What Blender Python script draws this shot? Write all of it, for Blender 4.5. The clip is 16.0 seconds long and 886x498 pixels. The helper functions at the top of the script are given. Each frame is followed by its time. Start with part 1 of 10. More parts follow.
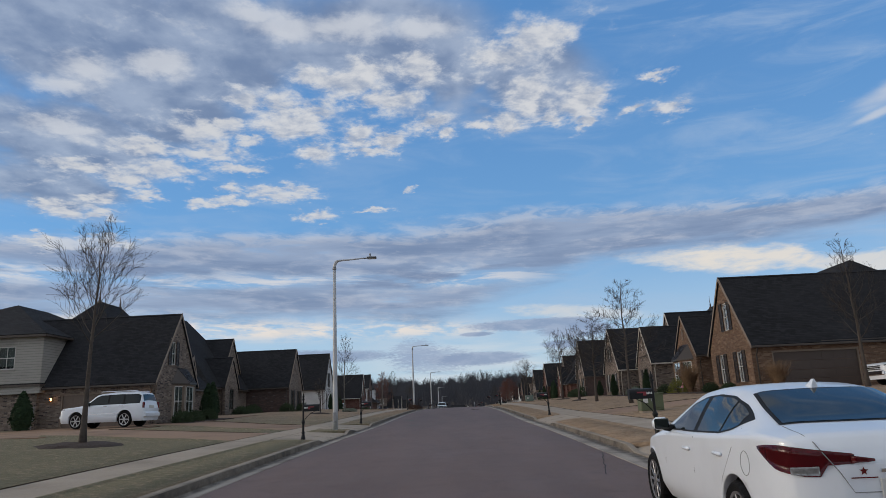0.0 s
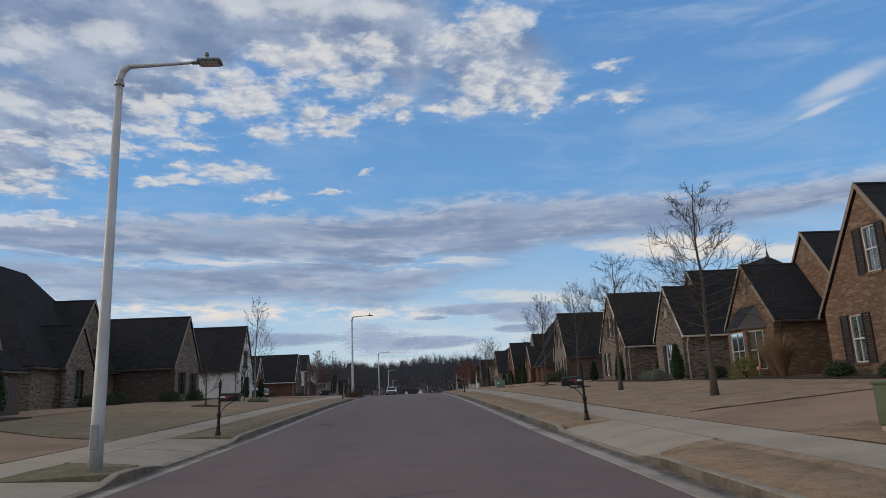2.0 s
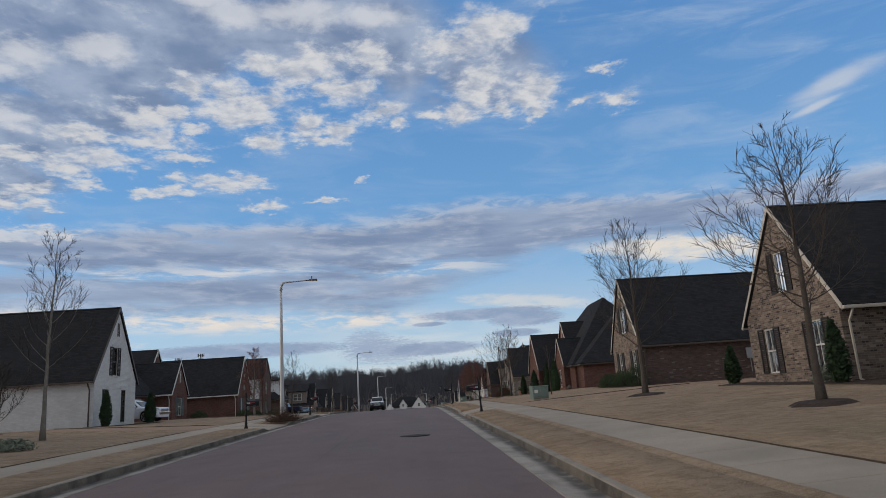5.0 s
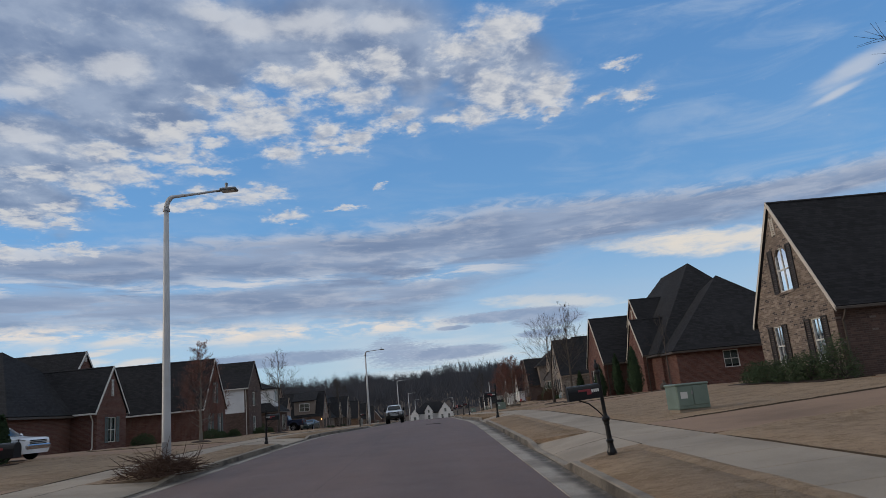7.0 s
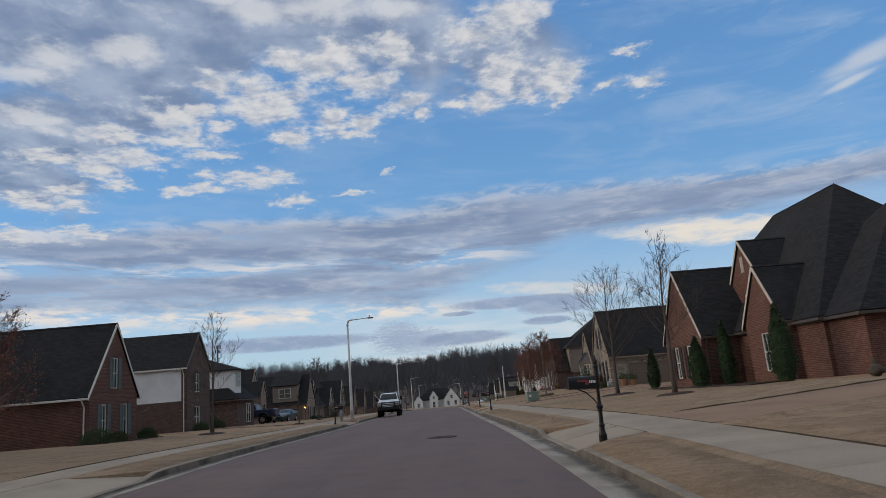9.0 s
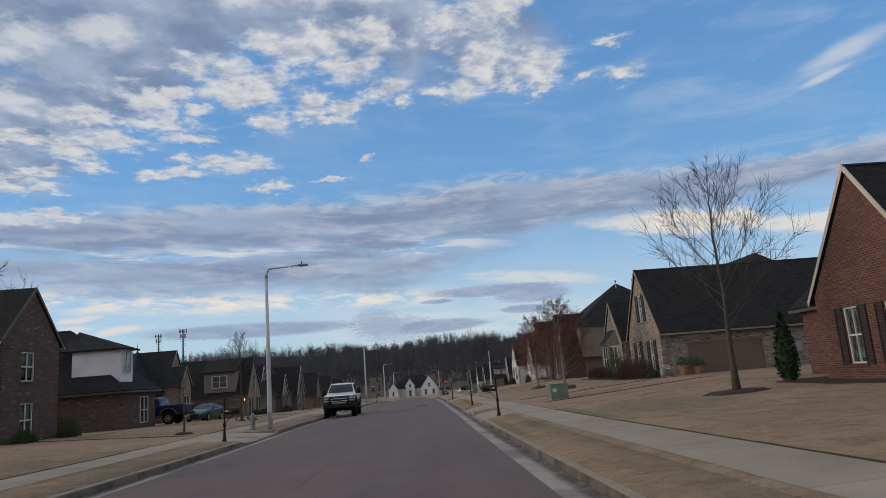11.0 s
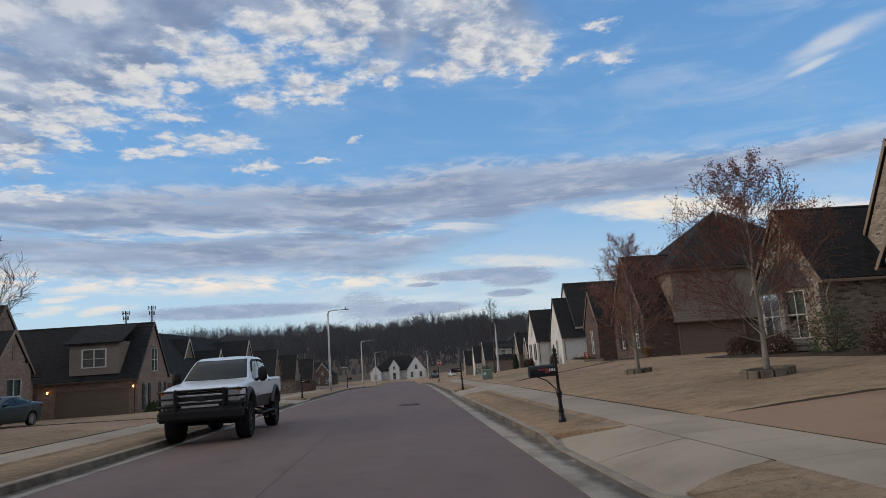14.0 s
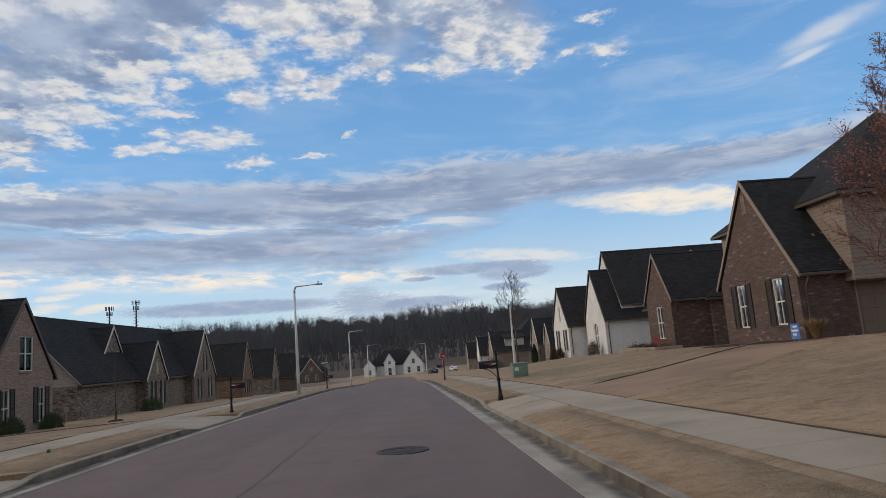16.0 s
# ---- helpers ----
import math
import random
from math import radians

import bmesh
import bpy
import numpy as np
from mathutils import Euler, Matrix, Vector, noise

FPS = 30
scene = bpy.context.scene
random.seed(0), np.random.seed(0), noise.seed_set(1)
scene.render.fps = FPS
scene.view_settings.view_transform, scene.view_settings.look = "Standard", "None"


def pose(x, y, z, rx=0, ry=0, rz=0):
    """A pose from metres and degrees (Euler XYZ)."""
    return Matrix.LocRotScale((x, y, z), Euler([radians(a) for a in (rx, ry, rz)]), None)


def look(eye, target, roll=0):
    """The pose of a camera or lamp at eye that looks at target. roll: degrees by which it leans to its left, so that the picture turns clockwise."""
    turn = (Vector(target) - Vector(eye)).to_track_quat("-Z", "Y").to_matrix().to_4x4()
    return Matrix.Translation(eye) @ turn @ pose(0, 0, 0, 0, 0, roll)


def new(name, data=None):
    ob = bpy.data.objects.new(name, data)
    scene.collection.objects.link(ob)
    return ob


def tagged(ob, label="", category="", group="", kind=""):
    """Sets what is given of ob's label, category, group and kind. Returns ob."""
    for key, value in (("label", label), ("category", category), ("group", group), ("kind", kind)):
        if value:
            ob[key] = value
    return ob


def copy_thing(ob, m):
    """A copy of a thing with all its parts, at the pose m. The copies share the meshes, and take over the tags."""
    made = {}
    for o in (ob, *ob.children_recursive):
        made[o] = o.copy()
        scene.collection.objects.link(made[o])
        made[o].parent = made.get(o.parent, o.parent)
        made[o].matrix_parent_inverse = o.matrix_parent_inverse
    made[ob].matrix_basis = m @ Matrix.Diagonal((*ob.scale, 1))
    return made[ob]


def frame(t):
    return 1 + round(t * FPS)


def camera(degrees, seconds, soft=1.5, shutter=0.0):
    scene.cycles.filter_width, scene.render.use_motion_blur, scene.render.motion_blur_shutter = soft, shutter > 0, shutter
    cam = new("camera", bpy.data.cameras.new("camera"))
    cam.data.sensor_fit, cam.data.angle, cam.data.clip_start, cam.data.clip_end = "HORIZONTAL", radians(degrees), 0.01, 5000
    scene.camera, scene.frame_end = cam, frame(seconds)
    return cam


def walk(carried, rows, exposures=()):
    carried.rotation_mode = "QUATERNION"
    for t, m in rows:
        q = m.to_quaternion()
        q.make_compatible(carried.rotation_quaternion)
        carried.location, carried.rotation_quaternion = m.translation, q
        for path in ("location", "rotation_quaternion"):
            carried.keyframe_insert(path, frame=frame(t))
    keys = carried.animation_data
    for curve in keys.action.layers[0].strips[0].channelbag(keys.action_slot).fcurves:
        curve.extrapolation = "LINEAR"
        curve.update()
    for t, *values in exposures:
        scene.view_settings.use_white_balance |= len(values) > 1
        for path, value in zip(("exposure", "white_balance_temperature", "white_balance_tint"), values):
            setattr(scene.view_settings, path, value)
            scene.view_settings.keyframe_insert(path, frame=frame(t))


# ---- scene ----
cam = camera(66.99, 16.0, 0.85)
PATH = [
    (0.00, pose(0.001, 0.000, 1.552, 103.632, 2.511, 1.386)),
    (0.50, pose(-0.236, 4.637, 1.677, 103.280, 2.369, 0.616)),
    (1.00, pose(-0.272, 9.373, 1.782, 102.869, 2.185, -0.457)),
    (1.50, pose(-0.150, 14.217, 1.896, 102.456, 2.222, -1.558)),
    (2.00, pose(0.057, 19.020, 2.039, 102.095, 2.435, -2.618)),
    (2.50, pose(0.318, 23.942, 2.175, 101.893, 2.601, -3.453)),
    (3.00, pose(0.560, 28.639, 2.265, 101.785, 2.825, -3.910)),
    (3.50, pose(0.910, 33.427, 2.332, 101.856, 3.280, -3.817)),
    (4.00, pose(1.143, 38.320, 2.413, 101.995, 3.745, -3.529)),
    (5.00, pose(1.578, 47.570, 2.661, 102.595, 3.684, -2.555)),
    (5.75, pose(1.863, 54.771, 2.868, 102.872, 3.918, -1.617)),
    (6.50, pose(1.903, 62.156, 3.014, 103.185, 5.168, -0.860)),
    (7.00, pose(1.825, 67.234, 3.087, 103.066, 5.357, -0.352)),
    (7.50, pose(1.756, 72.219, 3.191, 102.850, 5.333, 0.080)),
    (8.00, pose(1.699, 77.156, 3.282, 102.558, 5.080, 0.249)),
    (8.50, pose(1.632, 82.283, 3.343, 102.269, 4.880, 0.260)),
    (9.00, pose(1.573, 87.592, 3.411, 101.907, 4.689, 0.072)),
    (9.80, pose(1.500, 96.040, 3.535, 101.239, 4.623, -0.578)),
    (10.65, pose(1.646, 104.460, 3.581, 100.907, 4.593, -1.648)),
    (11.50, pose(1.752, 112.761, 3.480, 100.340, 4.120, -1.866)),
    (12.00, pose(1.703, 117.570, 3.394, 99.996, 4.043, -1.800)),
    (12.50, pose(1.574, 122.225, 3.323, 99.662, 3.869, -1.808)),
    (13.00, pose(1.532, 126.828, 3.238, 99.445, 3.759, -2.104)),
    (13.50, pose(1.550, 131.366, 3.171, 99.267, 3.850, -2.563)),
    (14.00, pose(1.512, 135.859, 3.130, 99.198, 3.871, -3.069)),
    (14.50, pose(1.516, 140.347, 3.089, 99.239, 4.037, -3.266)),
    (15.00, pose(1.549, 144.704, 3.036, 99.261, 4.147, -3.355)),
    (15.50, pose(1.572, 149.082, 2.974, 99.095, 4.239, -3.330)),
    (16.00, pose(1.636, 153.534, 2.888, 98.684, 4.537, -3.347)),
]
walk(cam, PATH, ((0.0, -0.03, 6380, 9), (1.5, -0.02, 6480, 9), (3.5, 0.03, 6600, 9), (6.5, -0.09, 6430, 9), (9.0, 0.0, 6600, 9), (13.0, 0.06, 6660, 9), (16.0, 0.19, 6800, 9)))
SKY_R, SKY_G, SKY_B = 0.05, 0.11, 0.18

# ---------------------------------------------------------------- light
SUN_AZ, SUN_EL = radians(-86), radians(14)          # low, to the left of the road
SUN_DIR = Vector((math.sin(SUN_AZ) * math.cos(SUN_EL), math.cos(SUN_AZ) * math.cos(SUN_EL), math.sin(SUN_EL)))
sun = new("sun", bpy.data.lights.new("sun", "SUN"))
sun.data.energy, sun.data.angle, sun.data.color = 0.85, radians(20), (1.0, 0.82, 0.64)
sun.matrix_world = look(SUN_DIR * 100, (0, 0, 0))


class X:
    """A socket with arithmetic, to write node trees as expressions."""

    def __init__(self, tree, socket):
        self.t, self.s = tree, socket

    def op(self, kind, *more):
        n = self.t.nodes.new("ShaderNodeMath")
        n.operation = kind
        for k, v in enumerate((self, *more)):
            if isinstance(v, X):
                self.t.links.new(v.s, n.inputs[k])
            else:
                n.inputs[k].default_value = v
        return X(self.t, n.outputs[0])

    def __add__(self, o): return self.op("ADD", o)
    def __radd__(self, o): return self.op("ADD", o)
    def __sub__(self, o): return self.op("SUBTRACT", o)
    def __rsub__(self, o): return (self * -1.0) + o
    def __mul__(self, o): return self.op("MULTIPLY", o)
    def __rmul__(self, o): return self.op("MULTIPLY", o)
    def __truediv__(self, o): return self.op("DIVIDE", o)

    def step(self, lo, hi):
        n = self.t.nodes.new("ShaderNodeMapRange")
        n.interpolation_type = "SMOOTHSTEP"
        self.t.links.new(self.s, n.inputs[0])
        n.inputs[1].default_value, n.inputs[2].default_value = lo, hi
        return X(self.t, n.outputs[0])


def xyz(tree, x, y, z=0.0):
    n = tree.nodes.new("ShaderNodeCombineXYZ")
    for k, v in enumerate((x, y, z)):
        if isinstance(v, X):
            tree.links.new(v.s, n.inputs[k])
        else:
            n.inputs[k].default_value = v
    return X(tree, n.outputs[0])


def split(v):
    n = v.t.nodes.new("ShaderNodeSeparateXYZ")
    v.t.links.new(v.s, n.inputs[0])
    return [X(v.t, o) for o in n.outputs]


def noise_of(v, scale, detail=4.0, rough=0.55, warp=0.0):
    n = v.t.nodes.new("ShaderNodeTexNoise")
    v.t.links.new(v.s, n.inputs["Vector"])
    n.inputs["Scale"].default_value, n.inputs["Detail"].default_value = scale, detail
    n.inputs["Roughness"].default_value, n.inputs["Distortion"].default_value = rough, warp
    return X(v.t, n.outputs[0])


def blend(tree, f, a, b):
    """Colour a where f is 0, b where it is 1."""
    n = tree.nodes.new("ShaderNodeMix")
    n.data_type = "RGBA"
    if isinstance(f, X):
        tree.links.new(f.s, n.inputs[0])
    else:
        n.inputs[0].default_value = f
    for k, c in ((6, a), (7, b)):
        if isinstance(c, X):
            tree.links.new(c.s, n.inputs[k])
        else:
            n.inputs[k].default_value = (*c, 1.0)
    return X(tree, n.outputs[2])


world = bpy.data.worlds.new("sky")
scene.world = world
world.use_nodes = True
wt = world.node_tree
wt.nodes.clear()
sky = wt.nodes.new("ShaderNodeTexSky")
sky.sky_type, sky.sun_disc = "NISHITA", False
sky.sun_elevation, sky.sun_rotation = SUN_EL, SUN_AZ
sky.air_density, sky.dust_density, sky.ozone_density = 1.0, 0.6, 2.0
ray = X(wt, wt.nodes.new("ShaderNodeTexCoord").outputs["Generated"])
rx_, ry_, rz_ = split(ray)
az = rx_.op("ARCTAN2", ry_)
el = rz_.op("ARCSINE")
up = rz_.op("MAXIMUM", 0.0) + 0.10
plane = xyz(wt, rx_ / up, ry_ / up)                   # a flat deck of cloud seen in perspective

# Where the white puffs stand: azimuth, elevation, half width, half height.
PUFFS = [
    (-0.318, 0.449, 0.026, 0.011), (-0.243, 0.432, 0.055, 0.027), (-0.209, 0.382, 0.019, 0.013), (-0.140, 0.405, 0.023, 0.015),
    (-0.096, 0.402, 0.022, 0.011), (-0.124, 0.385, 0.036, 0.006), (-0.162, 0.482, 0.054, 0.016), (-0.092, 0.458, 0.045, 0.015),
    (-0.027, 0.425, 0.029, 0.012), (-0.125, 0.502, 0.041, 0.014), (-0.042, 0.507, 0.026, 0.021), (-0.211, 0.492, 0.023, 0.013),
    (0.161, 0.534, 0.054, 0.021), (0.093, 0.512, 0.039, 0.019), (0.136, 0.456, 0.034, 0.026), (0.219, 0.436, 0.030, 0.023),
    (0.163, 0.418, 0.020, 0.008), (0.099, 0.416, 0.027, 0.011), (0.054, 0.420, 0.016, 0.008), (0.218, 0.404, 0.014, 0.007),
    (0.348, 0.407, 0.021, 0.009), (0.294, 0.416, 0.016, 0.006), (0.335, 0.453, 0.016, 0.005), (-0.001, 0.409, 0.013, 0.007),
]
# Small streaky ones lower down, and soft bright patches in the grey.
SCATTER = [
    (-0.234, 0.331, 0.021, 0.007), (-0.268, 0.321, 0.041, 0.008), (-0.336, 0.307, 0.030, 0.007), (-0.375, 0.302, 0.015, 0.006),
    (-0.332, 0.328, 0.013, 0.006), (-0.445, 0.309, 0.016, 0.007), (-0.474, 0.327, 0.028, 0.007), (-0.431, 0.345, 0.042, 0.012),
    (-0.526, 0.338, 0.035, 0.009), (-0.511, 0.298, 0.023, 0.007), (-0.549, 0.278, 0.022, 0.008), (-0.504, 0.278, 0.023, 0.005),
    (-0.457, 0.372, 0.032, 0.009), (-0.382, 0.403, 0.040, 0.014), (-0.359, 0.376, 0.038, 0.012), (-0.320, 0.354, 0.029, 0.006),
    (-0.307, 0.397, 0.021, 0.006), (-0.343, 0.416, 0.017, 0.009), (-0.207, 0.291, 0.022, 0.007), (-0.121, 0.300, 0.023, 0.003),
    (-0.064, 0.330, 0.008, 0.003), (-0.489, 0.243, 0.034, 0.006), (-0.576, 0.238, 0.015, 0.007), (-0.572, 0.283, 0.015, 0.006),
]
BRIGHT = [
    (-0.569, 0.434, 0.031, 0.013), (-0.441, 0.487, 0.032, 0.016), (-0.534, 0.464, 0.032, 0.014), (-0.256, 0.553, 0.054, 0.015),
    (-0.303, 0.568, 0.040, 0.011), (-0.158, 0.559, 0.056, 0.016), (-0.554, 0.384, 0.038, 0.011), (-0.028, 0.556, 0.037, 0.014),
    (-0.548, 0.234, 0.044, 0.006),
]
# The soft grey cloud behind them.
VEILS = [
    (-0.532, 0.505, 0.241, 0.092), (-0.382, 0.526, 0.164, 0.067), (-0.553, 0.370, 0.130, 0.054), (-0.350, 0.477, 0.095, 0.046),
    (-0.122, 0.548, 0.195, 0.059), (-0.006, 0.501, 0.102, 0.057), (-0.436, 0.425, 0.115, 0.053), (-0.563, 0.301, 0.082, 0.036),
    (0.139, 0.475, 0.100, 0.057), 
]


def nearest(v, spots):
    """Squared distance to the nearest spot, in its own half widths."""
    best = None
    for a0, e0, wa, we in spots:
        m = wt.nodes.new("ShaderNodeVectorMath")
        m.operation = "MULTIPLY_ADD"
        wt.links.new(v.s, m.inputs[0])
        m.inputs[1].default_value, m.inputs[2].default_value = (1 / wa, 1 / we, 0.0), (-a0 / wa, -e0 / we, 0.0)
        d = wt.nodes.new("ShaderNodeVectorMath")
        d.operation = "DOT_PRODUCT"
        wt.links.new(m.outputs[0], d.inputs[0])
        wt.links.new(m.outputs[0], d.inputs[1])
        here = X(wt, d.outputs["Value"])
        best = here if best is None else best.op("MINIMUM", here)
    return best


n_big = noise_of(plane, 2.6, 4.0, 0.55, 0.2)
n_soft = noise_of(plane, 5.5, 3.0, 0.5, 0.15)
n_fine = noise_of(plane, 10.0, 6.0, 0.6, 0.25)
n_lump = noise_of(plane, 28.0, 5.0, 0.62, 0.2)
n_warp = noise_of(xyz(wt, rx_ / up + 5.0, ry_ / up + 3.0), 11.0, 5.0, 0.62)
n_warp2 = noise_of(xyz(wt, rx_ / up - 4.0, ry_ / up + 8.0), 11.0, 5.0, 0.62)
bent = xyz(wt, az + (n_warp - 0.5) * 0.060, el + (n_warp2 - 0.5) * 0.042)
wide = xyz(wt, az + (n_soft - 0.5) * 0.10, el + (n_big - 0.5) * 0.07)
near_puff = (nearest(bent, PUFFS) * -0.50).op("EXPONENT")
near_small = (nearest(bent, SCATTER) * -0.50).op("EXPONENT")
near_bright = (nearest(bent, BRIGHT) * -0.45).op("EXPONENT")
near_veil = (nearest(wide, VEILS) * -0.75).op("EXPONENT")

# Clear sky, paler towards the horizon.
deep = wt.nodes.new("ShaderNodeVectorMath")
deep.operation = "MULTIPLY"
wt.links.new(sky.outputs[0], deep.inputs[0])
deep.inputs[1].default_value = (SKY_R, SKY_G, SKY_B)
ladder = blend(wt, (el - 0.16).step(-0.05, 0.40), (0.185, 0.375, 0.615), (0.108, 0.258, 0.520))
ladder = blend(wt, (el * -1.0 + 0.27).step(0.0, 0.22), ladder, (0.44, 0.555, 0.655))
colour = blend(wt, 0.80, X(wt, deep.outputs[0]), ladder)
wisp = noise_of(xyz(wt, az * 5.0 + el * 3.0, el * 22.0), 1.0, 6.0, 0.6, 0.6)
colour = blend(wt, wisp.step(0.42, 0.78) * (az.step(0.05, 0.6) * 0.30 + 0.28), colour, (0.36, 0.46, 0.61))

# The layered grey deck: thick and long on the left, ending in one bank on the right.
tilt = el + az * 0.020
n_bank = noise_of(xyz(wt, az * 2.6, tilt * 17.0), 1.3, 4.0, 0.55, 0.30)
n_layer = noise_of(xyz(wt, az * 5.5, tilt * 42.0), 1.0, 5.0, 0.58, 0.35)
n_streak = noise_of(xyz(wt, az * 9.0, tilt * 60.0), 1.0, 6.0, 0.64, 0.45)
n_rag = noise_of(xyz(wt, az * 22.0, tilt * 70.0), 1.0, 5.0, 0.62, 0.4)
top_line = 0.291 - (az - 0.12).op("ABSOLUTE") * 0.062 + (n_bank - 0.5) * 0.050 + (n_rag - 0.5) * 0.026
base_line = 0.133 + (az + 0.05).step(0.0, 0.30) * 0.072 + (n_bank - 0.5) * 0.045 + (n_layer - 0.5) * 0.045
rise = top_line - el
deck = rise.step(-0.006, 0.024) * (el - base_line).step(-0.012, 0.026)
split_ = (el - 0.193 - (n_bank - 0.5) * 0.05) / 0.013
gap = ((split_ * split_) * -1.0).op("EXPONENT") * (az * -1.0 + 0.30).step(0.0, 0.3) * n_layer.step(0.36, 0.56)
thin = (n_layer * 0.6 + n_bank * 0.4).step(0.56, 0.70) * 0.55
tone = blend(wt, (n_layer * 0.55 + n_bank * 0.45).step(0.36, 0.62), (0.172, 0.226, 0.350), (0.285, 0.345, 0.470))
tone = blend(wt, (n_streak * 0.6 + n_rag * 0.4).step(0.46, 0.66) * 0.62, tone, (0.44, 0.465, 0.54))
tone = blend(wt, (rise * -1.0 + 0.030).step(0.0, 0.028) * n_rag.step(0.36, 0.58) * 0.75, tone, (0.60, 0.60, 0.63))
colour = blend(wt, deck * (1.0 - (gap * 0.85).op("MAXIMUM", thin)) * 0.92, colour, tone)
colour = blend(wt, gap * deck * n_streak.step(0.44, 0.62) * 0.75, colour, (0.66, 0.63, 0.62))

# Cream rows under the deck, the low grey shelf, the dark lens and the tower near the horizon.
rim = (el - 0.126 + (az + 0.30) * 0.028 + (n_bank - 0.5) * 0.03) / 0.013
rows = ((rim * rim) * -1.0).op("EXPONENT") * (n_streak * 0.5 + n_rag * 0.5).step(0.42, 0.58) * (az * -1.0 + 0.10).step(-0.12, 0.22)
colour = blend(wt, rows * 0.90, colour, (0.76, 0.675, 0.60))
haze = (el * -1.0 + 0.112).step(0.0, 0.03) * (az + 0.12).step(-0.1, 0.1) * (0.30 - az).step(-0.05, 0.15)
colour = blend(wt, haze * n_layer.step(0.32, 0.60) * 0.65, colour, (0.60, 0.63, 0.66))
for a0, e0, wa, we, strength in ((0.405, 0.187, 0.105, 0.021, 0.92), (0.33, 0.197, 0.09, 0.012, 0.60), (0.575, 0.160, 0.12, 0.017, 0.75), (0.18, 0.132, 0.11, 0.012, 0.55)):
    da, de = (az - a0) / wa, (el - e0 + (az - a0) * 0.10) / we
    patch_ = ((da * da + de * de + (n_rag - 0.5) * 2.4 + (n_layer - 0.5) * 2.0) * -1.0).step(-1.25, 0.0)
    colour = blend(wt, patch_ * strength, colour, (0.70, 0.645, 0.58))
for a0, e0, wa, we in ((-0.521, 0.112, 0.018, 0.008), (-0.458, 0.108, 0.026, 0.0040), (-0.443, 0.120, 0.030, 0.005), (-0.475, 0.092, 0.028, 0.006), (-0.405, 0.093, 0.034, 0.006), (-0.262, 0.119, 0.040, 0.006)):
    da, de = (az - a0) / wa, (el - e0 - (az - a0) * 0.12) / we
    flake = ((da * da + de * de + (n_rag - 0.5) * 5.0 + (n_streak - 0.5) * 4.0) * -1.0).step(-1.6, 0.3)
    colour = blend(wt, flake * 0.66, colour, (0.72, 0.64, 0.57))
dark_low = None
for a0, e0, wa, we in ((0.12, 0.119, 0.105, 0.0085), (0.175, 0.108, 0.055, 0.012), (0.03, 0.109, 0.026, 0.0035), (0.03, 0.073, 0.075, 0.010), (0.16, 0.088, 0.035, 0.006),
                       (-0.24, 0.084, 0.15, 0.011)):
    da, de = (az - a0) / wa, (el - e0) / we
    hump = (da * da + de * de + (n_layer - 0.5) * 0.9 + (n_lump - 0.5) * 1.3) * -1.0
    dark_low = hump if dark_low is None else dark_low.op("MAXIMUM", hump)
dark_low = dark_low.step(-1.30, -0.50)
for a0, e0, wa, we in ((-0.062, 0.086, 0.034, 0.019), (-0.035, 0.074, 0.060, 0.018)):
    da, de = (az - a0) / wa, (el - e0) / we
    tower = ((da * da + de * de + (n_lump - 0.5) * 3.2 + (n_fine - 0.5) * 2.4) * -1.0).step(-1.5, -0.3)
    colour = blend(wt, tower * 0.62, colour, (0.275, 0.340, 0.475))
colour = blend(wt, dark_low * 0.88, colour, blend(wt, n_rag.step(0.4, 0.65), (0.235, 0.300, 0.435), (0.305, 0.365, 0.49)))

# Grey veils, soft bright patches, and the white puffs in front of them.
veil = (near_veil + (n_big - 0.5) * 0.75 + (n_soft - 0.5) * 0.55).step(0.22, 0.72)
veil_tone = blend(wt, (n_soft * 0.6 + n_fine * 0.4).step(0.36, 0.64), (0.168, 0.215, 0.325), (0.335, 0.385, 0.485))
colour = blend(wt, veil * 0.84, colour, veil_tone)
soft_ = (near_bright + (n_fine - 0.5) * 0.9).step(0.25, 0.95)
colour = blend(wt, soft_ * 0.75, colour, (0.57, 0.585, 0.625))
mottle = (n_fine * 0.6 + n_lump * 0.4).step(0.53, 0.68) * near_veil.step(0.25, 0.8)
colour = blend(wt, mottle * 0.34, colour, (0.53, 0.555, 0.61))
halo = near_puff.op("POWER", 0.40).op("MAXIMUM", near_small.op("POWER", 0.45))
colour = blend(wt, (halo + (n_fine - 0.5) * 1.5 + (n_lump - 0.5) * 0.7).step(0.42, 1.05) * 0.55, colour, blend(wt, n_fine.step(0.4, 0.6), (0.36, 0.42, 0.54), (0.50, 0.54, 0.61)))
for a0, e0, wa, we in ((0.635, 0.366, 0.050, 0.011), (0.605, 0.341, 0.030, 0.0045)):
    da, de = (az - a0) / wa, (el - e0 - (az - a0) * 0.22) / we
    stroke = ((da * da + de * de) * -0.6).op("EXPONENT") + (n_fine - 0.5) * 0.6
    colour = blend(wt, stroke.step(0.15, 1.0) * 0.60, colour, (0.58, 0.59, 0.62))
dense = near_puff + (n_fine - 0.5) * 1.35 + (n_lump - 0.5) * 0.85
puff = dense.step(0.28, 0.92)
small = (near_small + (n_fine - 0.5) * 1.5 + (n_lump - 0.5) * 1.1).step(0.30, 0.98)
relit = noise_of(xyz(wt, rx_ / up + 0.022, ry_ / up - 0.018), 10.0, 6.0, 0.6, 0.25)
light = ((n_fine - relit) * 2.6 + 0.62 - dense.step(0.75, 1.25) * 0.20 + (n_lump - 0.5) * 0.7).step(0.02, 0.98)
